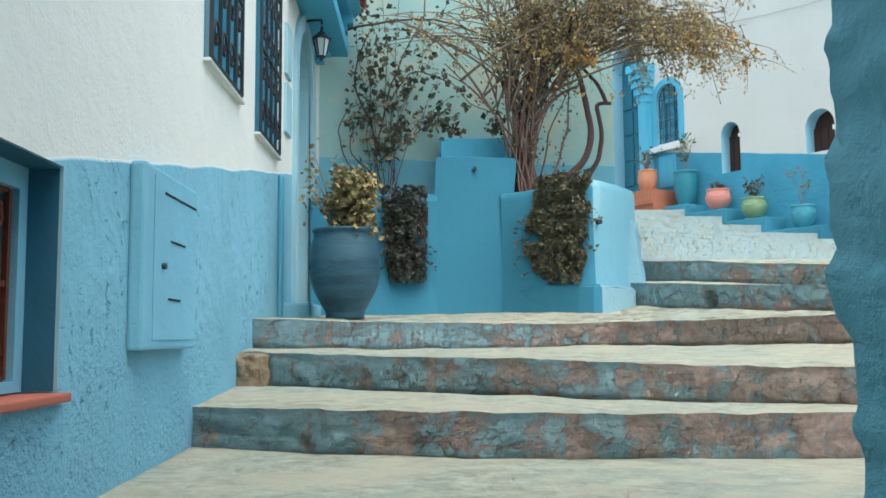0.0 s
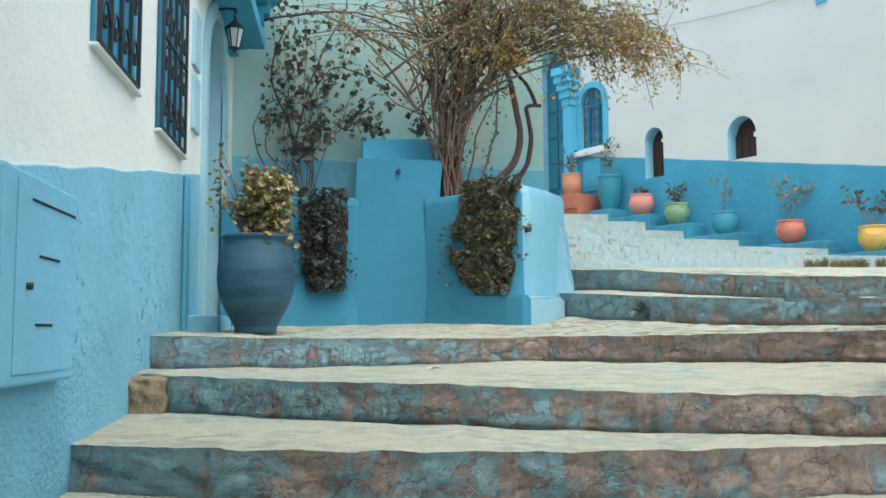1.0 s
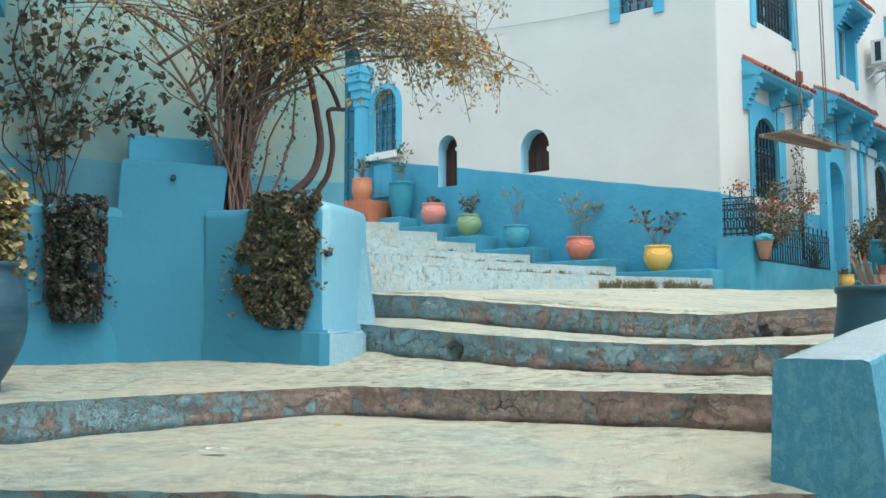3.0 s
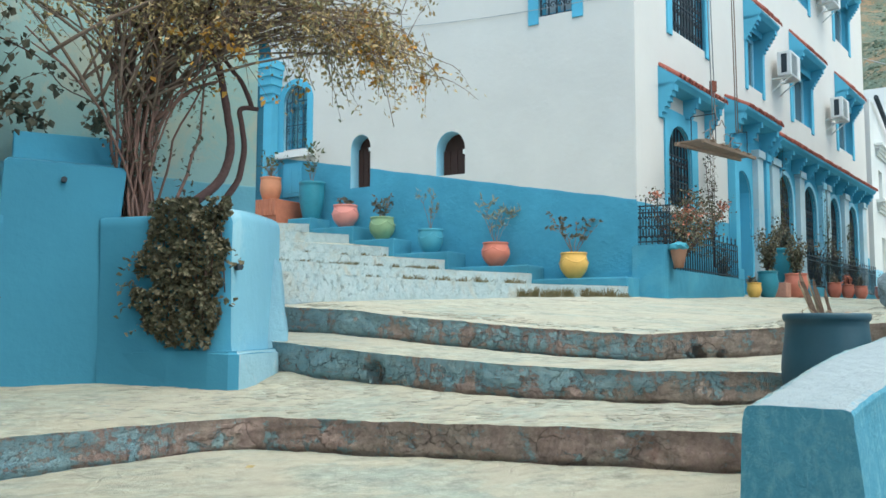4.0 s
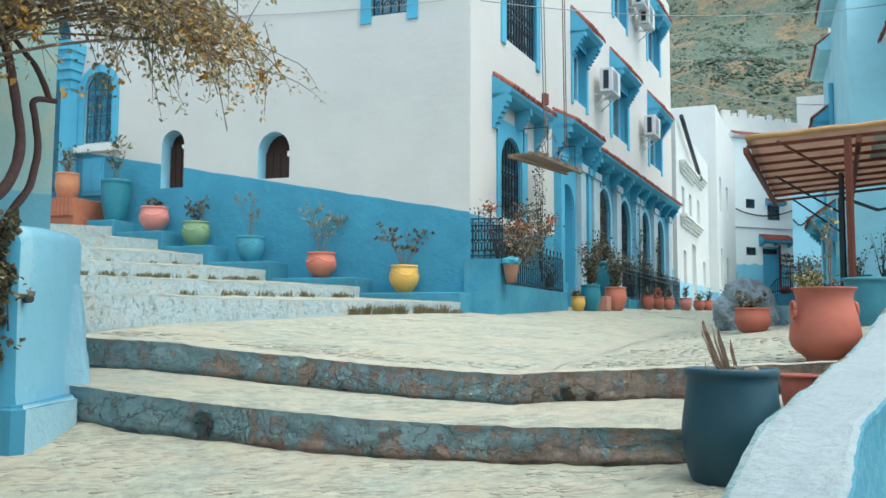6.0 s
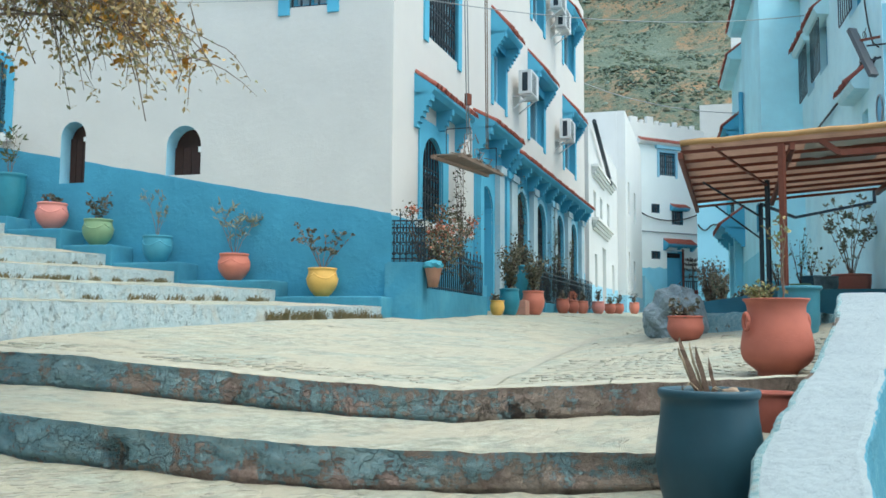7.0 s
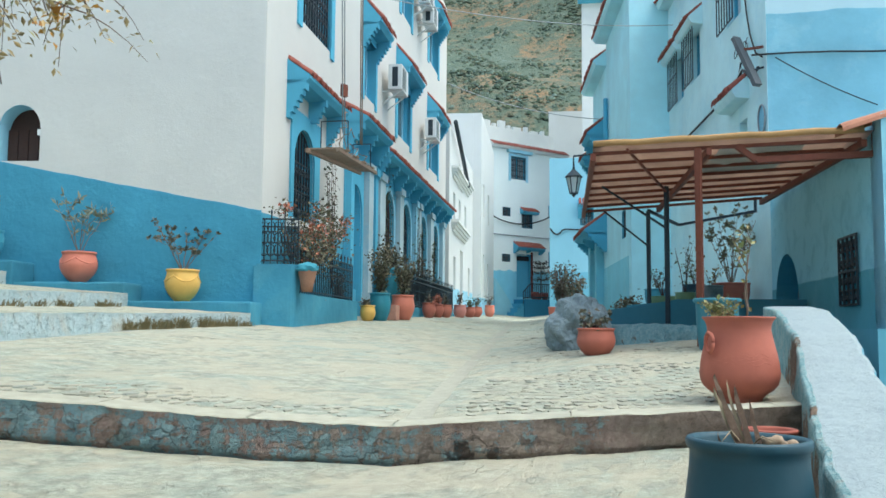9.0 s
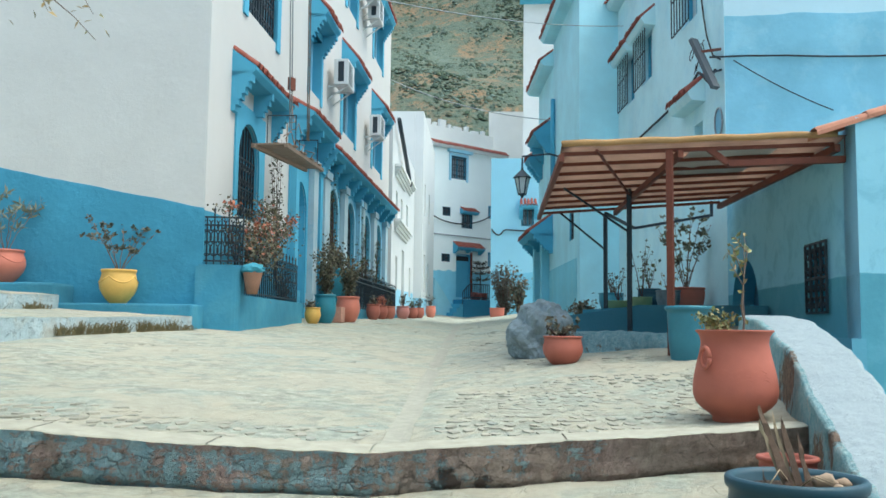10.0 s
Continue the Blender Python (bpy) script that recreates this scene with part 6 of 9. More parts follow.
# ---------------------------------------------------------------- hillside
def hill_h(u, v):
    """Height at u along the street and v across it."""
    d = max(0.0, u - 95)
    base = 3 + d * 0.62 - 0.0002 * d * d
    n = noise.noise(Vector((u * 0.012, v * 0.012, 1))) * 26 + noise.noise(Vector((u * 0.04, v * 0.04, 4))) * 5 + noise.noise(Vector((u * 0.12, v * 0.12, 8))) * 0.7
    return base + n * min(1.0, d / 90)


rows = []
for i in range(90):
    u = 90 + i * 5.5
    rows.append([(1.3 + VIEW.x * u + EAST.x * v, 4.1 + VIEW.y * u + EAST.y * v, hill_h(u, v)) for v in range(-360, 361, 8)])
tagged(mesh_ob("hillside", sheet([r[::-1] for r in rows][::-1]), M_HILL, smooth=True), "steep scrubby mountainside behind the town", "hill", kind="structure")
rnd = random.Random(5)
bm = bmesh.new()
M_SCRUB = leaf_mat("scrub_bush", [(0.045, 0.07, 0.05), (0.06, 0.09, 0.06), (0.085, 0.11, 0.07), (0.065, 0.095, 0.08), (0.095, 0.10, 0.065), (0.07, 0.10, 0.07), (0.14, 0.19, 0.16), (0.05, 0.075, 0.055)], 0.9)
verts, faces = [], []
for _ in range(110000):
    u = 105 + 335 * rnd.random() ** 0.9
    v = rnd.uniform(-1, 1) * (15 + 0.36 * u)
    if noise.noise(Vector((u * 0.07, v * 0.07, 2))) + 0.6 * noise.noise(Vector((u * 0.25, v * 0.25, 6))) < rnd.uniform(-0.95, 0.20):
        continue
    c = Vector((1.3 + VIEW.x * u + EAST.x * v, 4.1 + VIEW.y * u + EAST.y * v, hill_h(u, v) - 0.15))
    s = rnd.uniform(0.16, 0.46) * (0.6 + u / 450) * (1.7 if rnd.random() < 0.10 else 1.0)
    k0 = len(verts)
    ring = 6
    verts.append(c + Vector((rnd.uniform(-0.2, 0.2) * s, rnd.uniform(-0.2, 0.2) * s, s * rnd.uniform(0.6, 1.0))))
    for zz, rr in ((0.45, 0.7), (-0.25, 1.05)):
        for q in range(ring):
            a = 6.283 * (q + rnd.uniform(-0.35, 0.35)) / ring
            w = s * rr * rnd.uniform(0.6, 1.3)
            verts.append(c + Vector((w * math.cos(a), w * math.sin(a), s * zz * rnd.uniform(0.7, 1.2))))
    for q in range(ring):
        w = (q + 1) % ring
        faces += [(k0, k0 + 1 + q, k0 + 1 + w), (k0 + 1 + q, k0 + 1 + ring + q, k0 + 1 + ring + w, k0 + 1 + w)]
me = bpy.data.meshes.new("scrub")
me.from_pydata(verts, [], faces)
me.materials.append(M_SCRUB)
me.shade_smooth()
tagged(new("scrub", me), "dark green scrub dotted over the mountainside", "bushes", kind="stuff")

# ---------------------------------------------------------------- awning on posts
awning = thing("awning", "brown canvas awning on a red and black steel frame", "awning")
A_NL, A_NR, A_FL, A_FR = Vector((8.224, 7.199, 3.155)), Vector((9.165, 5.17, 3.215)), Vector((12.121, 9.276, 3.20)), Vector((12.6, 7.03, 3.27))


def aw(s, t, dz=0.0):
    return A_NL.lerp(A_NR, s).lerp(A_FL.lerp(A_FR, s), t) + Vector((0, 0, dz))


rows = []
for j in range(41):
    t = j / 40
    sag = 0.035 * math.sin(t * 8 * math.pi) ** 2
    rows.append([aw(s / 16 * 1.05, t, 0.03 - sag + 0.012 * noise.noise(Vector((s * 0.8, t * 14, 0)))) for s in range(17)])
bm = sheet(rows[::-1] if False else rows)
bmesh.ops.solidify(bm, geom=bm.faces[:], thickness=0.012)
part("canvas", bm, M_CANVAS, awning, smooth=True)
hb = bmesh.new()
tube(hb, [aw(s / 12, 0, 0.045 + 0.006 * math.sin(s * 2.1)) for s in range(13)], 0.028, 7)
part("hem", hb, M_HEM, awning, "ochre rolled canvas edge")
for k in range(9):
    t = 0.02 + 0.96 * k / 8
    b = bmesh.new()
    bar(b, aw(0, t, -0.03), aw(1, t, -0.03), 0.03)
    part("batten", b, M_RUST, awning)
for s in (0.0, 0.44, 1.0):
    b = bmesh.new()
    bar(b, aw(s, 0, -0.075), aw(s, 1, -0.075), 0.045, 0.06)
    part("rafter", b, M_RUST, awning)
pb = bmesh.new()
rows = [[aw(0.5 + 0.33 * i / 6, 0.06 + 0.34 * j / 6, -0.012 - 0.03 * noise.noise(Vector((i * 0.7, j * 0.7, 3)))) for i in range(7)] for j in range(7)]
part("patch", sheet(rows), M_PATCH, awning, "grey tarpaulin patch")
b = bmesh.new()
bar(b, aw(0.55, 0.02, -0.03), aw(0.62, 0.02, -0.16), 0.05)
bar(b, aw(0.62, 0.02, -0.16), aw(1.05, 0.02, -0.16), 0.055)
bar(b, aw(1.05, 0.02, -0.18), aw(1.05, 0.02, 0.02), 0.05)
part("front_beam", b, M_RUST, awning)
for (x, y), zb, zt, w, mt in (((8.60, 6.39), 1.35, 3.13, 0.05, M_RUST), ((10.3, 7.36), 1.62, 3.12, 0.042, M_IRON), ((12.1, 8.33), 1.66, 3.12, 0.042, M_IRON)):
    b = bmesh.new()
    bar(b, (x, y, zb), (x, y, zt), w)
    part("post", b, mt, awning)
b = bmesh.new()
bar(b, (12.1, 8.33, 3.13), (12.95, 8.25, 3.02), 0.034)
bar(b, (12.95, 8.25, 3.02), (13.2, 7.28, 3.17), 0.034)
bar(b, (13.2, 7.28, 3.155), (13.2, 7.28, 3.36), 0.034)
part("tie", b, M_IRON, awning)
for a, c, w, mt in (((10.3, 7.36, 2.66), (9.95, 7.95, 3.12), 0.022, M_IRON), ((10.3, 7.36, 3.06), (8.34, 6.93, 3.14), 0.02, M_RUST), ((12.1, 8.33, 2.66), (11.72, 8.78, 3.11), 0.02, M_IRON),
                    ((8.60, 6.39, 2.98), (9.5, 6.72, 3.14), 0.022, M_RUST)):
    b = bmesh.new()
    bar(b, a, c, w)
    part("brace", b, mt, awning)

def rubble_mat():
    """Teal-washed rubble, dark and bare in spots and towards its foot."""
    m, nt, b = mat("teal_washed_rubble", 0.9)
    v = coords(nt)
    sep = nt.nodes.new("ShaderNodeSeparateXYZ")
    nt.links.new(v, sep.inputs[0])
    n1, n2 = noise_tex(nt, v, 9, 9, 0.75, 0.5), ramp(nt, noise_tex(nt, v, 22, 8, 0.8), [(0.36, (0, 0, 0)), (0.64, (1, 1, 1))])
    col = mixc(nt, n2, (0.17, 0.36, 0.42), (0.38, 0.53, 0.55))
    f = mth(nt, "ADD", n1, mth(nt, "MULTIPLY", mth(nt, "SUBTRACT", 1.42, sep.outputs[2]), 0.55))
    f = ramp(nt, f, [(0.53, (0, 0, 0)), (0.60, (1, 1, 1))])
    col = mixc(nt, mth(nt, "MULTIPLY", f, 0.85), col, mixc(nt, n2, (0.07, 0.05, 0.035), (0.30, 0.225, 0.15)))
    nt.links.new(col, b.inputs["Base Color"])
    bump(nt, b, [(n1, 0.03), (n2, 0.012)])
    return m


# low rubble wall and raised terrace under the awning
n, rows = 40, []
for off, z in ((0.30, 1.60), (0.05, 1.625), (0.0, 1.61), (-0.03, 1.56), (-0.05, 1.45), (-0.09, 1.36), (-0.16, 1.31), (-0.2, 1.15)):
    row = []
    for i in range(n + 1):
        p = Vector((9.16, 6.3, z)).lerp(Vector((9.08, 7.75, z)), i / n) + Vector((off, 0, 0))
        k = 0.03 * noise.noise(p * 5) + 0.025 * noise.noise(p * 13) + 0.012 * noise.noise(p * 30)
        row.append(p + Vector((k, 0, k * 0.5)))
    rows.append(row)
inner_wash = rubble_mat()
lw = sheet(rows)
bmesh.ops.reverse_faces(lw, faces=lw.faces) if lw.faces[:][5 * n].normal.x > 0 else None
prism(lw, [(9.32, 6.3), (9.32, 7.75), (10.16, 8.1), (10.6, 7.37), (11.25, 6.25), (10.0, 5.6)], 1.1, 1.61)
tagged(mesh_ob("low_wall", lw, inner_wash), "low whitewashed rubble wall under the awning", "wall", kind="structure")
lw = bmesh.new()
prism(lw, [(10.24, 8.13), (10.66, 7.38), (11.33, 6.2), (12.98, 7.06), (14.4, 7.95), (13.7, 9.0)], 1.1, 1.76)
prism(lw, [(10.66, 7.38), (11.33, 6.2), (12.98, 7.06), (14.4, 7.95), (13.2, 8.85), (12.0, 8.6)], 1.5, 1.897)
tf = bmesh.new()
tops = [(Vector((10.2, 8.12)), 1.775), (Vector((10.42, 7.74)), 1.84), (Vector((10.62, 7.38)), 1.91), (Vector((11.0, 6.72)), 1.915), (Vector((11.3, 6.2)), 1.915)]
tn = Vector((-0.866, -0.5)) * 0.04
raw(tf, [(p.x + k * tn.x, p.y + k * tn.y, z) for p, zt in tops for k, z in ((1, 1.1), (1, zt), (-1, zt), (-1, 1.1))],
    [(4 * i + j, 4 * i + (j + 1) % 4, 4 * i + 4 + (j + 1) % 4, 4 * i + 4 + j) for i in range(4) for j in range(4)] + [(3, 2, 1, 0), (16, 17, 18, 19)])
bmesh.ops.recalc_face_normals(tf, faces=tf.faces)
tagged(mesh_ob("terrace_wall", tf, plaster("terrace_paint", (0.09, 0.26, 0.35), 3.0, 1.0, 0.15)), "dark blue retaining wall of the terrace", "wall", kind="structure")
tagged(mesh_ob("terrace", lw, M_LEDGE), "raised blue terrace under the awning", "terrace", kind="structure")

# ---------------------------------------------------------------- pots
def pot(name, label, material, h, r_base, r_max, r_rim, at=0.55, lip=0.02, group="", deco=None, soil=True, handles=False, n=36, waves=False, shape=None, fill=0.945):
    """A turned clay pot; at is the height of its belly as a share of h."""
    o = thing(name, label, "plant pot", group=group)
    prof = [(0.0, 0.0), (r_base * 0.96, 0.0), (r_base, 0.012)]
    for i in range(1, 17):
        t = i / 16
        if t < at:
            k = math.sin(t / at * math.pi / 2)
            r = r_base + (r_max - r_base) * k ** 0.9
        else:
            k = (t - at) / (1 - at)
            r = r_max + (r_rim - r_max) * (k * k * (3 - 2 * k)) ** 0.8
        prof.append((r, h * (0.02 + 0.90 * t)))
    prof += [(r_rim + lip * 0.7, h * 0.935), (r_rim + lip, h * 0.955), (r_rim + lip, h * 0.985), (r_rim + lip * 0.5, h), (r_rim - 0.008, h), (r_rim - 0.018, h * 0.97), (r_rim - 0.022, h * 0.76), (0.0, h * 0.76)]
    if shape:
        prof = [(0.0, 0.0)] + shape + [(r_rim - 0.008, h), (r_rim - 0.018, h * 0.97), (r_rim - 0.022, h * 0.76), (0.0, h * 0.76)]
    part("body", lathe(prof, n, None, 0.006, len(label)), material, o, smooth=True)
    if soil:
        rnd = random.Random(len(label))
        sb = bmesh.new()
        rows = [(0.0, h * (fill + 0.02))] + [((r_rim - 0.0195) * k / 4, h * (fill + 0.004 * (4 - k) + 0.008 * rnd.uniform(-1, 1))) for k in range(1, 5)]
        part("soil", lathe(rows[::-1], 18, sb), M_SOIL, o, smooth=True)
    if deco:
        for k in range(deco):
            a0 = 2 * math.pi * k / deco
            gb = bmesh.new()
            pts = []
            for q in range(9):
                a = a0 + 2 * math.pi / deco * q / 8
                z = h * (0.80 - 0.20 * math.sin(math.pi * q / 8))
                t = (z / h - 0.02) / 0.9
                kk = max(0.0, (t - at) / (1 - at))
                r = (r_max + (r_rim - r_max) * (kk * kk * (3 - 2 * kk)) ** 0.8) + 0.002
                pts.append((r * math.cos(a), r * math.sin(a), z))
            tube(gb, pts, 0.008, 5)
            part("garland", gb, material, o)
    for j in range(3 if waves else 0):
        wb2 = bmesh.new()
        pts = []
        for q in range(145):
            a = 6.283 * q / 144
            z = h * (0.46 + 0.05 * j + 0.02 * math.sin(a * 13 + j * 0.6))
            rr = float(np.interp(z, [p[1] for p in shape], [p[0] for p in shape])) - 0.0006
            pts.append((rr * math.cos(a), rr * math.sin(a), z))
        tube(wb2, pts, 0.0011, 5)
        part("wavy_ridge", wb2, material, o, smooth=True)
    if handles:
        for a in (math.radians(200), math.radians(20)):
            hb = bmesh.new()
            c = Vector((r_max * 0.97 * math.cos(a), r_max * 0.97 * math.sin(a), h * 0.70))
            tng = Vector((-math.sin(a), math.cos(a), 0))
            outw = Vector((math.cos(a), math.sin(a), 0))
            pts = [c + tng * 0.034 * math.cos(q) + Vector((0, 0, 0.052 * math.sin(q))) + outw * (0.012 + 0.006 * math.cos(q)) for q in (2 * math.pi * k / 12 for k in range(13))]
            tube(hb, pts, 0.011, 6)
            part("handle", hb, material, o, smooth=True)
    return o


def plant(name, label, h, spread, stems, per, size, leaf, stem_mat=None, seed=1, thick=0.006, top=0.35, droop=0.0, cat="plant", ball=False):
    """A leafy plant: bent stems with leaves along their upper part."""
    rnd = random.Random(seed)
    o = thing(name, label, cat)
    lb = bmesh.new()
    pts = []
    for i in range(stems):
        a, k = rnd.uniform(0, 6.283), rnd.uniform(0.25, 1.0)
        hh = h * rnd.uniform(0.6, 1.0)
        end = Vector((math.cos(a) * spread * k, math.sin(a) * spread * k, hh))
        mid = Vector((end.x * 0.35 + rnd.uniform(-0.03, 0.03), end.y * 0.35 + rnd.uniform(-0.03, 0.03), hh * 0.55))
        path = []
        for q in range(7):
            t = q / 6
            p = mid * (2 * t * (1 - t)) + end * (t * t)
            p.z -= droop * t ** 3 * h
            path.append(p + Vector((rnd.uniform(-1, 1), rnd.uniform(-1, 1), 0)) * 0.006)
        part("stem", tube(bmesh.new(), path, [thick * (1 - 0.75 * q / 6) for q in range(7)], 5), stem_mat or M_BARK, o)
        for _ in range(per):
            t = top + (1 - top) * rnd.random()
            p = path[min(5, int(t * 6))].lerp(path[min(6, int(t * 6) + 1)], t * 6 - int(t * 6))
            pts.append(p + Vector((rnd.gauss(0, 1), rnd.gauss(0, 1), rnd.gauss(0, 1))) * size * 0.8)
    leaves(lb, pts, size, rnd)
    part("foliage", lb, leaf, o)
    return o


# big slate-blue pot by the left house, with its yellowing geranium
JAR = [(0.125, 0.0), (0.132, 0.012), (0.128, 0.028), (0.134, 0.05), (0.163, 0.10), (0.196, 0.16), (0.221, 0.225), (0.234, 0.29), (0.237, 0.36), (0.232, 0.43), (0.222, 0.49), (0.212, 0.53), (0.206, 0.555), (0.208, 0.57), (0.216, 0.58), (0.219, 0.59), (0.215, 0.60)]
put(pot("large_pot", "large slate-blue painted clay pot on the landing", M_NAVY, 0.60, 0.115, 0.236, 0.20, 0.60, 0.012, waves=True, shape=JAR), -0.13, 5.80, 0.70)
rnd = random.Random(3)
ger = thing("potted_shrub", "yellowing round-leaved shrub in the blue pot", "plant")
sb, lb = bmesh.new(), bmesh.new()
pts = []
for i in range(46):
    a, k = rnd.uniform(0, 6.283), rnd.random() ** 0.5
    tip = Vector((math.cos(a) * 0.15 * k + 0.045, math.sin(a) * 0.15 * k, rnd.uniform(0.06, 0.44)))
    tube(sb, [(0.02 * math.cos(a), 0.02 * math.sin(a), -0.05), (tip.x * 0.5, tip.y * 0.5, tip.z * 0.6), tip], [0.006, 0.005, 0.003], 5)
    pts += [tip + Vector((rnd.gauss(0, 0.036), rnd.gauss(0, 0.042), rnd.gauss(-0.03, 0.045))) for _ in range(46)]
for i in range(5):
    tip = Vector((-0.20 - 0.06 * rnd.random(), rnd.uniform(-0.1, 0.1), rnd.uniform(0.2, 0.68)))
    tube(sb, [(-0.04, 0, -0.05), (-0.14, tip.y * 0.5, tip.z * 0.6), tip], [0.006, 0.005, 0.003], 5)
    pts += [tip + Vector((rnd.gauss(0, 0.04), rnd.gauss(0, 0.04), rnd.gauss(-0.04, 0.07))) for _ in range(9)]
part("branching", sb, M_BARK2, ger)
for c in pts:
    s = rnd.uniform(0.010, 0.023)
    q = Euler((rnd.uniform(-0.2, 1.3), rnd.uniform(-0.9, 0.9), rnd.uniform(0, 6.3))).to_matrix()
    vs = [lb.verts.new(c)] + [lb.verts.new(c + q @ Vector((s * math.cos(t), s * math.sin(t), s * 0.25 * (1 + 0.4 * math.sin(3 * t))))) for t in (6.283 * k / 8 for k in range(8))]
    for k in range(8):
        lb.faces.new((vs[0], vs[1 + k], vs[1 + (k + 1) % 8]))
part("foliage", lb, M_LEAFY, ger)
put(ger, -0.13, 5.80, 1.25)

# pots on the ledge
G = "pots on the ledge"
for kind, lab, mt, s, z, h, rm, rr, rb_, at, deco, sc in (
        ("pot", "yellow glazed bowl-shaped pot with garlands", M_YELLOW, 0.91, 1.885, 0.40, 0.22, 0.195, 0.10, 0.62, 4, 1), ("pot", "salmon glazed bowl-shaped pot with garlands", M_SALMON, 2.27, 2.115, 0.39, 0.23, 0.20, 0.10, 0.62, 4, 1),
        ("pot", "sea-blue glazed bowl-shaped pot", M_CYAN, 3.52, 2.385, 0.40, 0.215, 0.205, 0.11, 0.65, 4, 1), ("pot", "green glazed bowl-shaped pot with garlands", M_GREEN, 4.53, 2.655, 0.40, 0.225, 0.20, 0.10, 0.62, 4, 1),
        ("pot", "pink glazed bowl-shaped pot with garlands", M_PINK, 5.35, 2.915, 0.41, 0.24, 0.21, 0.10, 0.62, 4, 1), ("tall_pot", "tall turquoise glazed pot with a ringed waist", M_TURQ, 6.14, 3.125, 0.68, 0.235, 0.235, 0.16, 0.75, None, 1)):
    o = pot(kind, lab, mt, h, rb_, rm, rr, at, 0.012, G, deco)
    p = on_a(s, 0.29)
    put(o, p.x, p.y, z, 20 * s)
G2 = "plants on the ledge"


def sprig(name, label, h, spread, stems, per, leaf_len, leaf, seed, width=0.2, bare=0.45, group=""):
    """A sparse pot plant: a few forked bare stems, with narrow leaves crowding towards the tips."""
    rnd = random.Random(seed)
    o = thing(name, label, "plant", group=group)
    lb = bmesh.new()
    for i in range(stems):
        a = 6.283 * (i + rnd.uniform(-0.3, 0.3)) / stems
        k = rnd.uniform(0.55, 1.0)
        top = Vector((math.cos(a) * spread * k, math.sin(a) * spread * k, h * rnd.uniform(0.55, 1.0)))
        path = [Vector((top.x * t ** 1.3 + rnd.uniform(-0.01, 0.01), top.y * t ** 1.3 + rnd.uniform(-0.01, 0.01), top.z * t - 0.06 * (1 - t))) for t in (q / 7 for q in range(8))]
        part("stem", tube(bmesh.new(), path, [0.007 * (1 - 0.7 * q / 7) for q in range(8)], 5), M_BARK2, o)
        runs = [path]
        for _ in range(2):
            b0 = path[rnd.randint(3, 6)]
            e = b0 + Vector((rnd.gauss(0, 0.09), rnd.gauss(0, 0.09), rnd.uniform(0.03, 0.16)))
            runs.append([b0.lerp(e, q / 7) for q in range(8)])
            part("twig", tube(bmesh.new(), runs[-1], 0.003, 4), M_BARK2, o)
        for run in runs:
            for _ in range(per):
                t = bare + (1 - bare) * rnd.random() ** 0.6
                p = run[min(7, int(t * 7.99))]
                d = ((run[-1] - run[0]).normalized() * 0.6 + Vector((rnd.gauss(0, 1), rnd.gauss(0, 1), rnd.gauss(0.1, 0.8))).normalized()).normalized()
                s = leaf_len * rnd.uniform(0.6, 1.3)
                sd = d.orthogonal().normalized()
                sd = (Matrix.Rotation(rnd.uniform(0, 6.3), 3, d) @ sd) * s * width
                up = d.cross(sd) * 0.3
                vs = [lb.verts.new(q) for q in (p, p + d * s * 0.5 + sd + up, p + d * s, p + d * s * 0.5 - sd + up)]
                lb.faces.new((vs[0], vs[2], vs[1]))
                lb.faces.new((vs[0], vs[3], vs[2]))
    part("foliage", lb, leaf, o)
    return o


for lab, s, z, h, sp, st, per, size, lf, seed, wd, bare in (
        ("sparse dark-leaved shrub in the yellow pot", 0.91, 2.25, 0.74, 0.50, 8, 20, 0.05, M_LEAFV, 11, 0.28, 0.5), ("pale narrow-leaved shrub in the salmon pot", 2.27, 2.47, 0.76, 0.42, 5, 15, 0.11, M_LEAFP, 12, 0.10, 0.6),
        ("thin bare-stemmed shrub in the blue pot", 3.52, 2.75, 0.80, 0.24, 4, 11, 0.075, M_LEAFP, 13, 0.13, 0.4), ("small shrub in the green pot", 4.53, 3.0, 0.46, 0.22, 5, 11, 0.08, M_LEAFV, 14, 0.2, 0.2),
        ("low dark plant in the pink pot", 5.35, 3.27, 0.12, 0.14, 5, 8, 0.06, M_LEAFV, 15, 0.3, 0.1), ("slender plant in the turquoise pot", 6.14, 3.72, 0.85, 0.24, 4, 9, 0.10, M_LEAFG, 16, 0.16, 0.4)):
    p = on_a(s, 0.29)
    put(sprig("shrub", lab, h, sp, st, per, size, lf, seed, wd, bare, G2), p.x, p.y, z, 50 * s)
# brick plinth with the salmon pot and a spiky plant
plinth = thing("plinth", "low red brick plinth beside the alley door", "plinth")
pp = on_a(6.98, 0.42)
brick_me = bx(-0.036, 0.036, -0.12, 0.12, 0, 0.30, 0.006)
bme = bpy.data.meshes.new("brick")
brick_me.to_mesh(bme)
brick_me.free()
bme.materials.append(M_BRICK)
for k in range(10):
    for j in range(3):
        b = new("brick", bme)
        b.parent = plinth
        b.location = (-0.38 + 0.082 * k, -0.26 + 0.26 * j, 0.003)
core = bx(-0.40, 0.40, -0.34, 0.36, -0.15, 0.28)
part("core", core, M_BRICK, plinth)
plinth.matrix_world = Matrix.Translation((pp.x, pp.y, 3.18)) @ Matrix.Rotation(math.atan2(-DA.y, -DA.x), 4, "Z")
put(pot("pot", "orange clay pot standing on the brick plinth", simple("orange_clay", (0.50, 0.22, 0.125), 0.75, 0, 0.2, 7, 0.002), 0.46, 0.13, 0.20, 0.19, 0.6, 0.008, G), pp.x - 0.05, pp.y, 3.485)
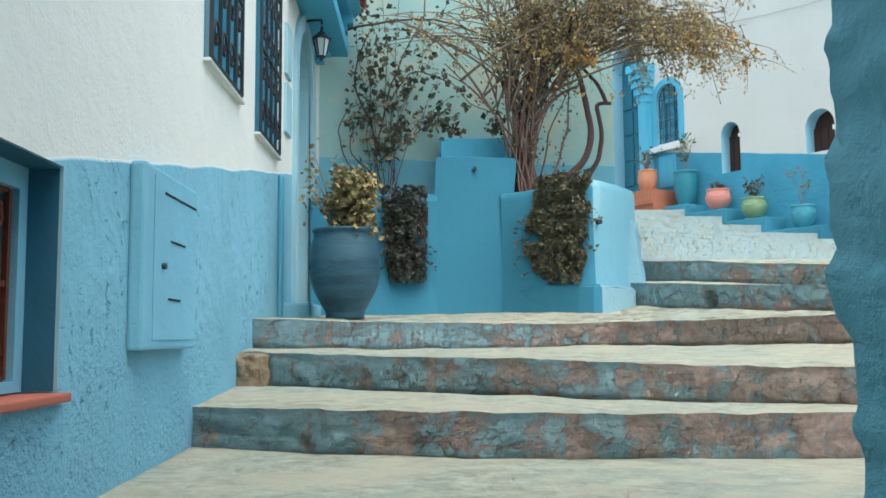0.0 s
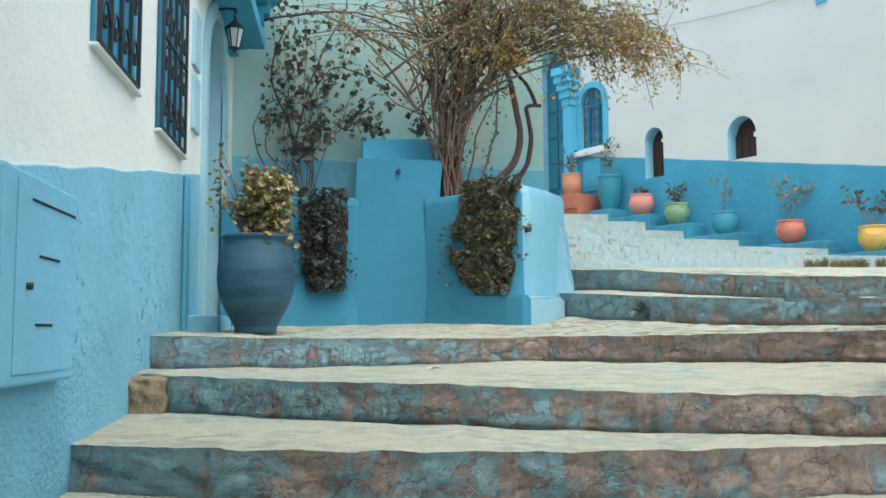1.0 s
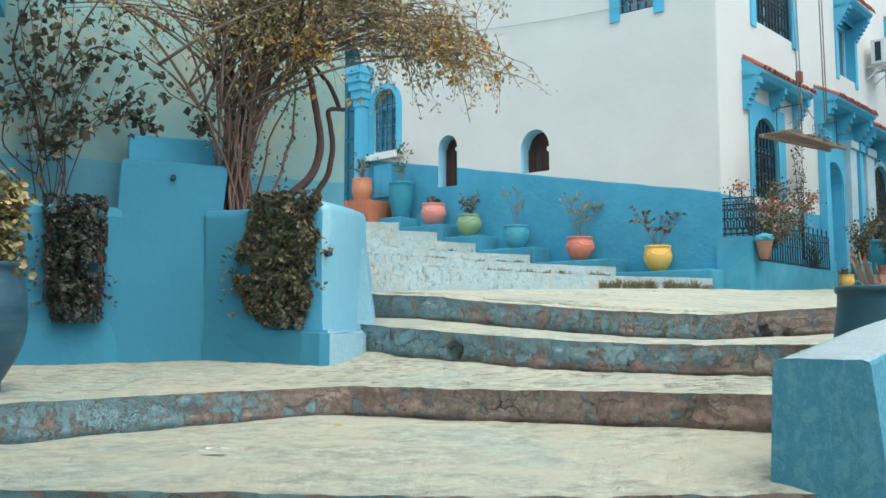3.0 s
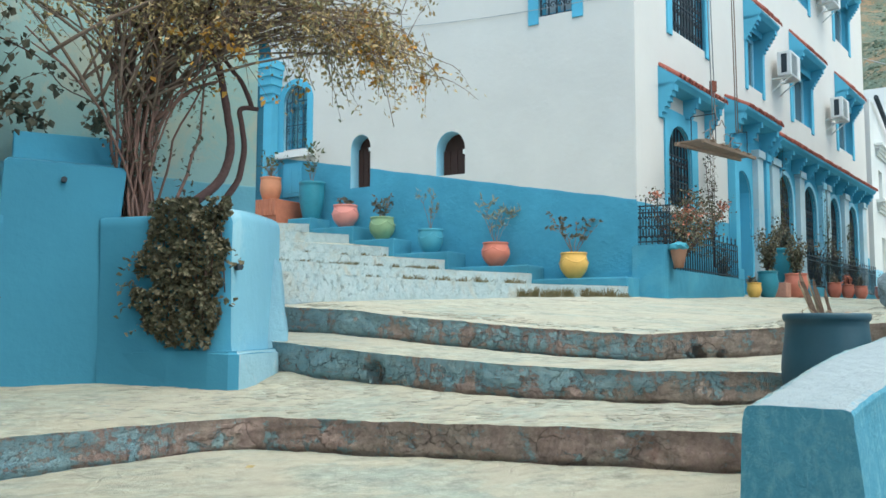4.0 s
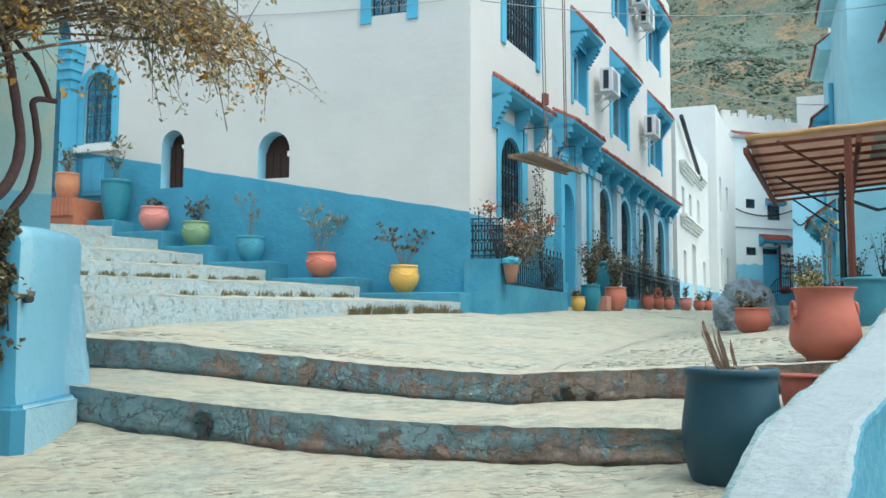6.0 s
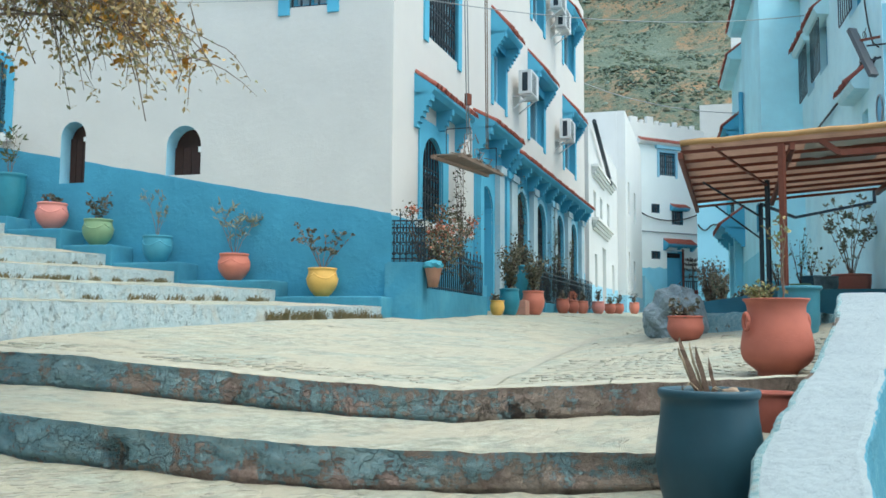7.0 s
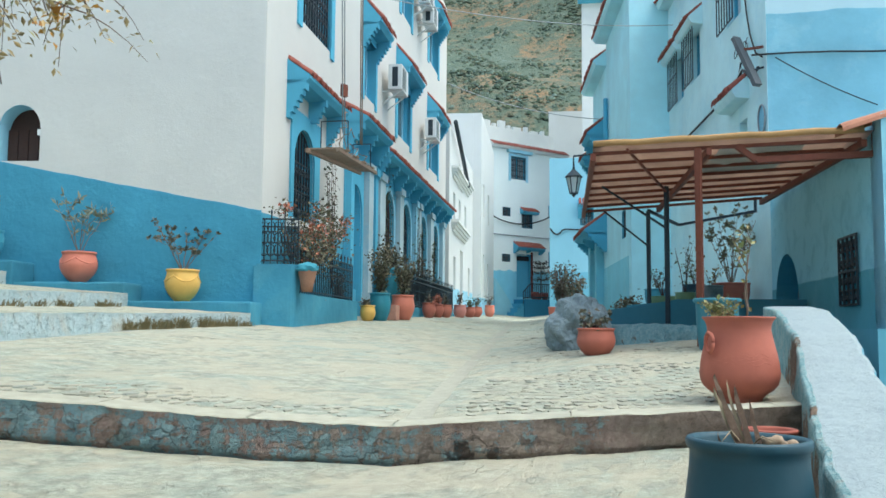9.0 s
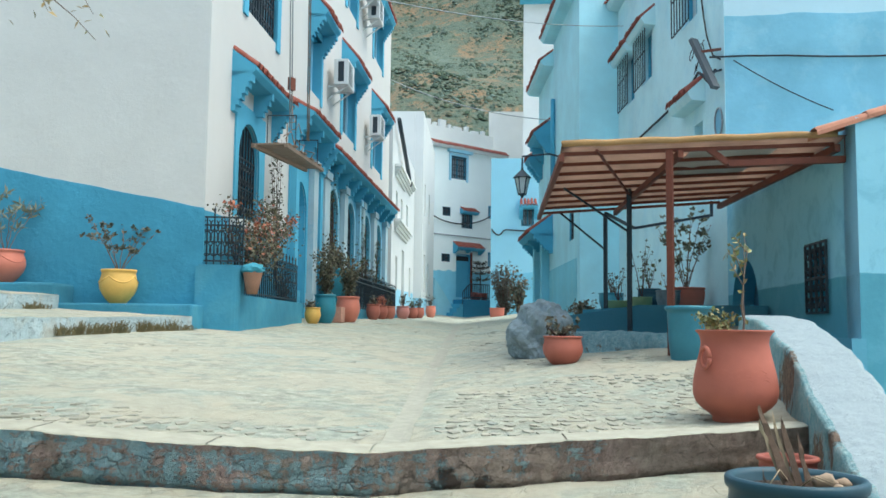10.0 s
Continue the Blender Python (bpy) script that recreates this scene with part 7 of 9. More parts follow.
put(plant("spiky_plant", "dry spiky plant in the pot on the plinth", 0.55, 0.28, 22, 3, 0.07, M_LEAFG, M_BARK2, 21, 0.007, 0.5), pp.x - 0.05, pp.y, 3.88)

# pots by the parapet
put(pot("large_pot", "dark blue-grey clay pot beside the parapet", M_NAVY2, 0.50, 0.165, 0.210, 0.187, 0.50, 0.012, fill=0.93), 4.09, 4.61, 0.705)
M_STRAW = simple("dry_straw_stalk", (0.36, 0.29, 0.20), 0.85, 0, 0.45, 40, 0.004)
stub = thing("cut_plant", "dry cut-back stalks in the dark pot", "plant")
# split, broken sticks leaning one way, each a ridged splinter with a ragged point
M_STICK = simple("grey_dead_wood", (0.15, 0.105, 0.08), 0.9, 0, 0.6, 60, 0.004)
for k, (bx0, by0, tx, ty, hh, w) in enumerate(((0.0, -0.01, -0.05, 0.085, 0.235, 0.019), (0.015, -0.025, -0.015, 0.03, 0.20, 0.017), (0.03, -0.045, 0.02, -0.01, 0.15, 0.014), (-0.005, 0.0, -0.055, 0.08, 0.19, 0.009), (0.01, -0.015, -0.03, 0.05, 0.215, 0.009), (-0.03, 0.05, -0.045, 0.075, 0.055, 0.004))):
    sb = bmesh.new()
    rr = random.Random(90 + k)
    ring = []
    for q in range(8):
        t = q / 7
        c = Vector((bx0 + (tx - bx0) * t + rr.uniform(-1, 1) * 0.003, by0 + (ty - by0) * t + rr.uniform(-1, 1) * 0.003, -0.05 + (hh + 0.05) * t))
        ww = w * (1.15 - 0.35 * t) * (0.25 if q == 7 else 1.0) * rr.uniform(0.85, 1.15)
        ring.append([sb.verts.new(c + Vector((math.cos(a2 + 0.25 * t) * ww * (1.0 if j % 2 else 0.62), math.sin(a2 + 0.25 * t) * ww * 0.75 * (1.0 if j % 2 else 0.62), rr.uniform(-1, 1) * (0.018 if q == 7 else 0.004)))) for j, a2 in enumerate(6.283 * i / 7 for i in range(7))])
    for q in range(7):
        for j in range(7):
            sb.faces.new((ring[q][j], ring[q][(j + 1) % 7], ring[q + 1][(j + 1) % 7], ring[q + 1][j]))
    sb.faces.new(ring[7])
    part("stalk", sb, M_STRAW if k in (3, 4) else M_STICK, stub)
rnd = random.Random(9)
for k in range(3):                                  # limp dry blades over the rim
    a2 = rnd.uniform(1.2, 4.6)
    sb = bmesh.new()
    tube(sb, [(0.02, 0, 0.0), (0.07 * math.cos(a2), 0.07 * math.sin(a2), 0.05 + 0.05 * rnd.random()), (0.13 * math.cos(a2), 0.13 * math.sin(a2), 0.02 + 0.04 * rnd.random())], [0.003, 0.0025, 0.001], 4)
    part("dry_blade", sb, M_STRAW, stub)
put(stub, 4.06, 4.61, 1.165)
rnd = random.Random(4)
M_TANSTONE = simple("tan_pebble", (0.33, 0.25, 0.18), 0.85, 0, 0.4, 25, 0.003)
for k, (sx, sy, sr_) in enumerate(((0.06, -0.07, 0.036), (0.10, -0.115, 0.024), (0.10, -0.03, 0.018), (0.02, -0.11, 0.015))):
    sb = bmesh.new()
    bmesh.ops.create_icosphere(sb, subdivisions=2, radius=sr_)
    for v in sb.verts:
        v.co *= 1 + 0.45 * noise.noise(v.co * 40 + Vector((k, 0, 0)))
        v.co.z *= 0.7
    st = tagged(mesh_ob("stone", sb, M_TANSTONE, smooth=True), "small pale pebble on the soil of a pot", "stone", group="pebbles in the dark pot")
    st.location = (4.09 + sx, 4.61 + sy, 1.176 + sr_ * 0.35)
put(pot("pot", "small terracotta pot wedged against the parapet", simple("dark_terracotta", (0.29, 0.085, 0.062), 0.75, 0, 0.22, 9, 0.002), 0.24, 0.078, 0.112, 0.106, 0.7, 0.012, fill=0.80), 5.02, 4.81, 0.905)
URN = [(r * 0.91, z) for r, z in [(0.122, 0.0), (0.128, 0.010), (0.125, 0.024), (0.146, 0.044), (0.188, 0.072), (0.216, 0.10), (0.229, 0.135), (0.231, 0.165), (0.227, 0.21), (0.217, 0.26), (0.204, 0.31), (0.192, 0.355), (0.184, 0.392), (0.185, 0.412), (0.190, 0.432), (0.199, 0.447), (0.209, 0.456), (0.213, 0.461), (0.211, 0.466)]]
put(pot("large_pot", "terracotta urn with ring handles and flared rim", M_TERRA, 0.465, 0.098, 0.210, 0.187, 0.42, 0.022, handles=True, waves=True, shape=URN), 6.05, 5.258, 1.168, -47)
put(sprig("potted_plant", "thin pale-leaved plant in the terracotta urn", 0.74, 0.05, 2, 7, 0.04, M_LEAFU, 31, 0.3, 0.2), 6.05, 5.22, 1.58)
put(plant("low_plant", "yellow-green leafy plant in the terracotta urn", 0.15, 0.11, 20, 22, 0.024, M_LEAFU, M_BARK2, 32, 0.003, 0.2), 6.0, 5.33, 1.58)

# rock, small pot and pots under the awning
rb2 = bmesh.new()
bmesh.ops.create_icosphere(rb2, subdivisions=5, radius=0.325)
for v in rb2.verts:
    d = v.co.normalized()
    q = d + Vector((0.3, 0.1, 0.2)) * noise.noise(d * 3)
    k = 0.86 + 0.26 * noise.noise(d * 1.9 + Vector((3, 1, 0))) + 0.24 * noise.voronoi(q * 1.7)[0][0] + 0.10 * noise.voronoi(q * 4.2)[0][0] + 0.05 * noise.noise(d * 13) + 0.02 * noise.noise(d * 31)
    v.co = Vector((v.co.x * 1.0, v.co.y * 0.9, v.co.z * 1.0)) * k
    v.co.z = max(v.co.z, -0.2)
rk = tagged(mesh_ob("boulder", rb2, M_ROCK, smooth=False), "rough grey boulder at the street's edge", "rock")
put(rk, 8.98, 7.74, 1.56, 30)
put(pot("pot", "round terracotta pot in front of the boulder", M_TERRA, 0.245, 0.09, 0.168, 0.155, 0.6, 0.01), 8.31, 7.225, 1.335)
put(plant("low_plant", "dark trailing succulent in the round pot", 0.12, 0.19, 14, 9, 0.05, M_LEAFV, M_BARK, 33, 0.006, 0.3), 8.31, 7.225, 1.55)
put(pot("large_pot", "turquoise painted pot under the awning", simple("dull_teal_paint", (0.055, 0.205, 0.265), 0.5, 0, 0.25, 6, 0.002), 0.52, 0.12, 0.165, 0.172, 0.6, 0.02), 8.43, 6.19, 1.31)
put(pot("pot", "straight-sided terracotta pot on the terrace", M_TERRA, 0.33, 0.20, 0.25, 0.245, 0.9, 0.012), 13.43, 7.7, 1.90)
put(sprig("small_tree", "thin-leaved potted tree under the awning", 1.25, 0.48, 9, 30, 0.055, M_LEAFP, 34, 0.28, 0.25), 13.43, 7.7, 2.18)
for k, (x, y, mt, h, r, lab, ph, lf) in enumerate(((12.45, 7.98, M_GREEN, 0.17, 0.13, "small green glazed pot on the terrace", 0.95, M_LEAFG), (12.4, 7.62, M_ROCK, 0.25, 0.15, "grey cement pot on the terrace", 0.32, M_LEAFY), (12.6, 8.35, M_GREEN, 0.13, 0.17, "shallow green bowl on the terrace", 0.55, M_LEAFV), (13.2, 8.68, M_CYAN, 0.26, 0.17, "turquoise tub on the terrace", 0.3, M_LEAFV), (12.95, 8.05, M_NAVY, 0.3, 0.15, "slate-blue pot on the terrace", 0.5, M_LEAFG))):
    put(pot("pot", lab, mt, h, r * 0.7, r, r * 0.98, 0.8, 0.01, "pots under the awning"), x, y, 1.90)
    put(tagged(plant("potted_plant", "thin leafy plant in a pot under the awning", ph, 0.22, 6, 9, 0.04, lf, M_BARK, 40 + k, 0.006, 0.2), group="plants under the awning"), x, y, 1.90 + h * 0.88)
rs, rnd = bmesh.new(), random.Random(12)
for i in range(34):                        # loose rubble at the foot of the low wall
    q = bmesh.ops.create_icosphere(rs, subdivisions=2, radius=rnd.uniform(0.02, 0.065))["verts"]
    c = Vector((8.93 - 0.22 * rnd.random() ** 2, rnd.uniform(6.5, 7.6), 1.335))
    for v in q:
        v.co = Vector((v.co.x, v.co.y * 1.3, v.co.z * 0.75)) * (1 + 0.5 * noise.noise(v.co * 18 + c * 7)) + c
tagged(mesh_ob("rubble", rs, M_WASH, smooth=False), "small loose stones at the foot of the low wall", "stones", kind="stuff")
put(plant("shrub", "round grey-green shrub behind the boulder", 0.34, 0.26, 16, 16, 0.05, M_LEAFV, M_BARK, 47, 0.006, 0.4), 12.9, 9.0, 1.72)
put(plant("climber", "dark climber on the blue house", 1.5, 0.42, 16, 30, 0.10, M_LEAFV, M_BARK, 48, 0.02, 0.2), 28.2, 17.7, 2.1)
put(plant("shrub", "dark shrub against the bend house", 2.3, 0.75, 30, 60, 0.11, M_LEAFD, M_BARK, 49, 0.02, 0.25), 33.2, 20.9, 1.95)
put(pot("pot", "red tub with shrub by the bend house", M_TERRA, 0.55, 0.2, 0.28, 0.28, 0.8, 0.02), 31.9, 20.5, 1.95)

# ---------------------------------------------------------------- garden railing of the corner house
garden = thing("garden_wall", "low blue garden wall along the street front", "wall", kind="structure")
GA, GB, GC = Vector((9.0, 12.36)), Vector((9.335, 11.96)), Vector((12.48, 13.64))
gd = (GC - GB).normalized()
gn = Vector((-gd.y, gd.x))
wb = bmesh.new()
ga = (GA - GB).normalized()
prism(wb, [tuple(GA)] + [tuple(GB + ga * 0.09 * (1 - t) ** 2 + gd * 0.09 * t ** 2) for t in (0, 0.25, 0.5, 0.75, 1)] + [tuple(GB + gd * 0.22), tuple(GA + gd * 0.22)], 1.3, 2.38)
bmesh.ops.bevel(wb, geom=[e for e in wb.edges if min(v.co.z for v in e.verts) > 2.3], offset=0.025, segments=2, affect="EDGES")
part("wall", wb, M_LEDGE, garden)
wb = bmesh.new()
prism(wb, [tuple(GB + gd * 0.222), tuple(GC), tuple(GC + gn * 0.24), tuple(GB + gd * 0.222 + gn * 0.24)], 1.3, 2.02)
part("wall", wb, M_LEDGE, garden)
wb = bmesh.new()
prism(wb, [tuple(on_s(s, o).xy) for s, o in ((7.4, 0.62), (14.4, 0.62), (14.4, 0.38), (7.4, 0.38))], 1.3, 2.04)
part("wall", wb, M_LEDGE, garden)


def railing(name, label, p, q, z0, z1, zs=0.0):
    """Wrought-iron railing of posts, rails, pickets with points, and scrolls."""
    o = thing(name, label, "railing")
    d = q - p
    L = d.length
    d.normalize()
    n = max(3, int(L / (0.085 if L < 1.5 else 0.105 if L < 5 else 0.13)))
    for i in range(n + 1):
        t = L * i / n
        x, y = p.x + d.x * t, p.y + d.y * t
        pb = bmesh.new()
        zt = z1 + (0.07 if i % 2 == 0 else 0.0)
        bar(pb, (x, y, z0), (x, y, zt), 0.013)
        if i % 2 == 0:
            tube(pb, [(x, y, zt - 0.01), (x, y, zt + 0.02), (x, y, zt + 0.07)], [0.008, 0.016, 0.001], 5)
        part("picket", pb, M_IRON, o)
    for z in (z0 + 0.05, z1 - 0.10, z1):
        rb3 = bmesh.new()
        bar(rb3, (p.x, p.y, z), (q.x, q.y, z), 0.02)
        part("rail", rb3, M_IRON, o)
    tiers = (0.80, 0.56, 0.30) if L < 1.5 else (0.62,)
    for i, lv in [(i, lv) for i in range(0, n, 1 if L < 1.5 else 2) for lv in tiers]:
        t = L * (i + (0.5 if L < 1.5 else 1)) / n
        for s in (-1, 1):
            sb = bmesh.new()
            pts = []
            for k in range(16):
                a = k * 0.5
                r = 0.045 * (1 - k / 20)
                w = t + s * (0.012 + r * math.sin(a) * 0.8)
                pts.append((p.x + d.x * w, p.y + d.y * w, z0 + (z1 - z0) * lv - 0.09 + r * math.cos(a) + k * 0.011))
            tube(sb, pts, 0.008 if L < 1.5 else 0.006, 4)
            part("scroll", sb, M_IRON, o)
    return o


railing("railing", "black wrought-iron railing on the blue wall", GA + gd * 0.11, GB + gd * 0.11, 2.38, 2.97)
railing("railing", "black wrought-iron railing along the garden wall", GB + gd * 0.25 + gn * 0.1, GC + gn * 0.1, 2.02, 2.62)
fence_a, fence_b = on_s(7.5, 0.5), on_s(14.3, 0.5)
railing("railing", "black iron railing behind the pots", fence_a, fence_b, 2.04, 2.72)

# bougainvillea and plants behind the railing
bou = thing("bougainvillea", "sprawling bougainvillea with orange-pink blossom behind the railing", "plant")
rnd = random.Random(51)
root = on_s(0.75, 0.26)
root = Vector((root.x, root.y, 2.02))
lb, fb = [], []
for s0, o0, z0, rad, nf, nl in ((-0.3, 0.42, 3.06, 0.10, 60, 25), (0.72, 0.45, 2.86, 0.24, 200, 170), (0.5, 0.4, 2.62, 0.24, 60, 200), (1.15, 0.42, 2.98, 0.22, 150, 120), (1.0, 0.4, 2.56, 0.28, 30, 220), (1.2, 0.4, 3.24, 0.14, 30, 70), (2.45, 0.46, 3.22, 0.12, 120, 30), (2.2, 0.46, 3.02, 0.10, 70, 40), (1.55, 0.44, 2.74, 0.13, 60, 110), (1.75, 0.4, 3.08, 0.16, 20, 60)):
    c = on_s(s0, o0)
    c = Vector((c.x, c.y, z0))
    for _ in range(3):
        e = c + Vector((rnd.gauss(0, 0.5), rnd.gauss(0, 0.5), rnd.gauss(0, 0.4))) * rad
        mid = root.lerp(e, 0.5) + Vector((rnd.uniform(-0.08, 0.08), rnd.uniform(-0.08, 0.08), 0.12))
        path = [root * ((1 - t) ** 2) + mid * (2 * t * (1 - t)) + e * (t * t) for t in (q / 8 for q in range(9))]
        part("stem", tube(bmesh.new(), path, [0.011 * (1 - 0.8 * q / 8) for q in range(9)], 5), M_BARK, bou)
        lb += [path[rnd.randint(3, 8)] + Vector((rnd.gauss(0, 0.05), rnd.gauss(0, 0.05), rnd.gauss(0, 0.05))) for _ in range(14)]
    g2 = lambda k: Vector((rnd.gauss(0, k), rnd.gauss(0, k), rnd.gauss(0, k * 0.8)))
    fb += [c + g2(rad * 0.45) for _ in range(nf // 2)]
    lb += [c + g2(rad * 0.75) for _ in range(nl * 2)]
bm = bmesh.new()
leaves(bm, lb, 0.042, rnd)
part("foliage", bm, M_LEAF, bou)
bm = bmesh.new()
leaves(bm, fb, 0.042, rnd, 0.5)
part("blossom", bm, M_FLOWER, bou, "orange-pink blossom")
put(plant("shrub", "dark shrub behind the railing", 0.62, 0.3, 14, 22, 0.05, M_LEAFV, M_BARK, 52, 0.008, 0.1), 12.05, 13.68, 1.95)
for k, (s, z0, h) in enumerate(((2.75, 2.2, 2.4), (7.0, 2.0, 3.0), (10.45, 2.0, 2.6), (12.8, 2.0, 2.2))):
    c = on_s(s, 0.18)
    put(plant("climber", "thin climbing vine on the house front", h, 0.16, 8, 34, 0.05, M_LEAFG if k else M_LEAFV, M_BARK, 55 + k, 0.008, 0.15), c.x, c.y, z0)
# hanging pot on the railing
hp = thing("hanging_pot", "wicker-coloured hanging pot with a blue cloth", "plant pot")
part("body", lathe([(0, 0), (0.07, 0), (0.10, 0.14), (0.135, 0.30), (0.14, 0.31), (0.12, 0.31), (0.10, 0.25), (0, 0.25)], 20), simple("brown_wicker", (0.34, 0.185, 0.125), 0.85, 0, 0.35, 60, 0.004), hp, smooth=True)
cb = bmesh.new()
bmesh.ops.create_icosphere(cb, subdivisions=3, radius=0.15)
for v in cb.verts:
    v.co *= 1 + 0.2 * noise.noise(v.co * 14)
    v.co.z = v.co.z * 0.55 + 0.32
part("cloth", cb, simple("teal_cloth", (0.07, 0.27, 0.34), 0.9, 0, 0.3, 12, 0.004), hp)
put(hp, 9.50, 11.90, 2.03, 0, 0.95)

# row of pots along the street
G3 = "pots along the street"
row = [(12.65, 13.56, M_YELLOW, 0.26, 0.13, "small yellow pot by the garden wall"), (13.12, 13.69, M_TURQ, 0.48, 0.19, "turquoise pot with a leafy shrub"), (14.32, 14.13, M_SALMON, 0.46, 0.22, "large salmon pot with a flowering shrub"), (14.75, 14.45, M_TERRA, 0.24, 0.12, "small terracotta pot beside the large one"),
       (16.95, 15.48, M_TERRA, 0.33, 0.15, "terracotta pot in the street row"), (18.1, 16.08, M_TERRA, 0.31, 0.14, "terracotta pot in the street row"), (19.3, 16.7, M_SALMON, 0.31, 0.15, "salmon pot in the street row"), (21.2, 17.6, M_PINK, 0.34, 0.18, "pink pot with a dark flowering plant"), (23.3, 18.7, M_TERRA, 0.3, 0.17, "terracotta pot further up the street"), (25.0, 19.6, M_TERRA, 0.32, 0.2, "terracotta pot further up the street"), (29.2, 21.8, M_SALMON, 0.42, 0.19, "salmon urn further up the street")]
for k, (x, y, mt, h, r, lab) in enumerate(row):
    z = plaza_z(x, y)
    put(pot("pot", lab, mt, h, r * 0.62, r, r * 0.9, 0.6, 0.012, G3), x, y, z)
    if k not in (3,):
        put(tagged(plant("potted_plant", "leafy plant in a street pot", (0.12, 0.85, 0.75, 0, 0.2, 0.25, 0.3, 0.4, 0.3, 0.4, 0.5)[k], (0.12, 0.3, 0.3, 0, 0.1, 0.1, 0.12, 0.2, 0.2, 0.2, 0.22)[k], 18 if k in (1, 2) else 10, 60 if k in (1, 2) else 12, 0.05, (M_LEAFV, M_LEAF, M_LEAF, M_LEAFV, M_LEAFV, M_FLOWER, M_LEAFV, M_LEAFV, M_LEAFG, M_LEAFV, M_LEAFV)[k], M_BARK, 60 + k, 0.008, 0.15), group="plants along the street"), x, y, z + h * 0.88)
bb = bx(-0.16, 0.16, -0.14, 0.14, 0, 0.27, 0.012)
o = tagged(mesh_ob("block", bb, simple("pale_clay_block", (0.46, 0.24, 0.18), 0.85, 0, 0.3, 14, 0.004)), "square terracotta block between the pots", "block")
put(o, 13.69, 13.92, plaza_z(13.69, 13.92), 27)
put(pot("large_pot", "tall turquoise pot behind the street pots", M_TURQ, 0.95, 0.2, 0.27, 0.26, 0.7, 0.02), 14.62, 14.68, plaza_z(14.62, 14.68))
put(plant("shrub", "shrub in the tall turquoise pot", 0.55, 0.3, 14, 24, 0.07, M_LEAFV, M_BARK, 75, 0.008, 0.1), 14.62, 14.68, plaza_z(14.62, 14.68) + 0.85)
for k, (s, h, w, lf) in enumerate(((6.35, 1.75, 0.24, M_LEAF), (7.4, 1.2, 0.3, M_LEAFV), (9.3, 1.3, 0.2, M_LEAF), (10.9, 1.5, 0.22, M_LEAFV), (12.5, 1.0, 0.3, M_LEAF))):
    c = on_s(s, 0.26)
    put(tagged(plant("shrub", "tall loose shrub against the house front", h, w, 14, 46, 0.055, lf, M_BARK, 80 + k, 0.008, 0.2), group="shrubs along the house"), c.x, c.y, plaza_z(c.x, c.y))

# ---------------------------------------------------------------- work platform hung from the roof
cradle = thing("work_platform", "plank work platform hung on ropes before the house", "scaffold")
sl, sr, zl, zr = 0.62, 3.30, 3.96, 4.15


def cr(s, off, dz):
    k = (s - sl) / (sr - sl)                 # it hangs askew, its far end nearer to the wall
    p = on_s(s, off + 0.06 * (1 - k) - (off - 0.55) * 0.35 * k)
    return Vector((p.x, p.y, zl + (zr - zl) * (s - sl) / (sr - sl) + dz))


for k in range(15):
    pb = bmesh.new()
    s = sl + (sr - sl) * k / 14
    bar(pb, cr(s, 0.34 + 0.04 * math.sin(k * 2.3), 0.03), cr(s, 0.84 + 0.05 * math.sin(k * 1.7), 0.03 + 0.01 * math.sin(k * 3.1)), 0.105, 0.02)
    part("plank", pb, M_WOOD, cradle)
for off in (0.38, 0.80):
    pb = bmesh.new()
    bar(pb, cr(sl - 0.15, off, 0), cr(sr + 0.15, off, 0), 0.05)
    part("bearer", pb, M_WOOD, cradle)
rnd = random.Random(8)
for s, hgt in ((sl + 0.5, 0.5), (sr - 0.35, 0.42)):
    fb = bmesh.new()
    for off in (0.38, 0.8):
        bar(fb, cr(s, off, 0.04), cr(s, off, hgt), 0.011)
    bar(fb, cr(s, 0.38, hgt), cr(s, 0.8, hgt), 0.014)
    part("stirrup", fb, M_IRON, cradle)
for s0, s1, zt in ((sl + 0.95, sl + 0.85, 11.8), (sl + 1.08, sl + 1.05, 11.8), (sr - 0.5, sr - 0.45, 11.8), (sr - 0.38, sr - 0.30, 11.8)):
    fb = bmesh.new()
    p, q = cr(s0, 0.6, 0.4), on_s(s1, 0.5)
    tube(fb, [p, (q.x, q.y, zt)], 0.010, 5)
    part("rope", fb, M_WIRE if s0 < 2.5 else M_WOOD, cradle)
for k in range(9):                         # slack rope ends lying and hanging about
    fb = bmesh.new()
    s, off, dz = rnd.uniform(sl + 0.3, sr - 0.4), 0.6, 0.05
    pts = []
    for q in range(9):
        pts.append(cr(s, off, dz))
        s, off, dz = s + rnd.gauss(0.03, 0.10), min(0.82, max(0.36, off + rnd.gauss(0, 0.08))), max(0.045, dz + rnd.gauss(0.0, 0.06) + (0.09 if k % 3 == 0 and q < 5 else 0))
    tube(fb, pts, 0.007, 5)
    part("rope", fb, M_WOOD, cradle)
fb = bmesh.new()
box(fb, -0.05, 0.05, -0.03, 0.03, 0, 0.18)
ob = part("pulley", fb, M_RUST, cradle)
ob.location = cr(sl + 1.0, 0.6, 0.95)


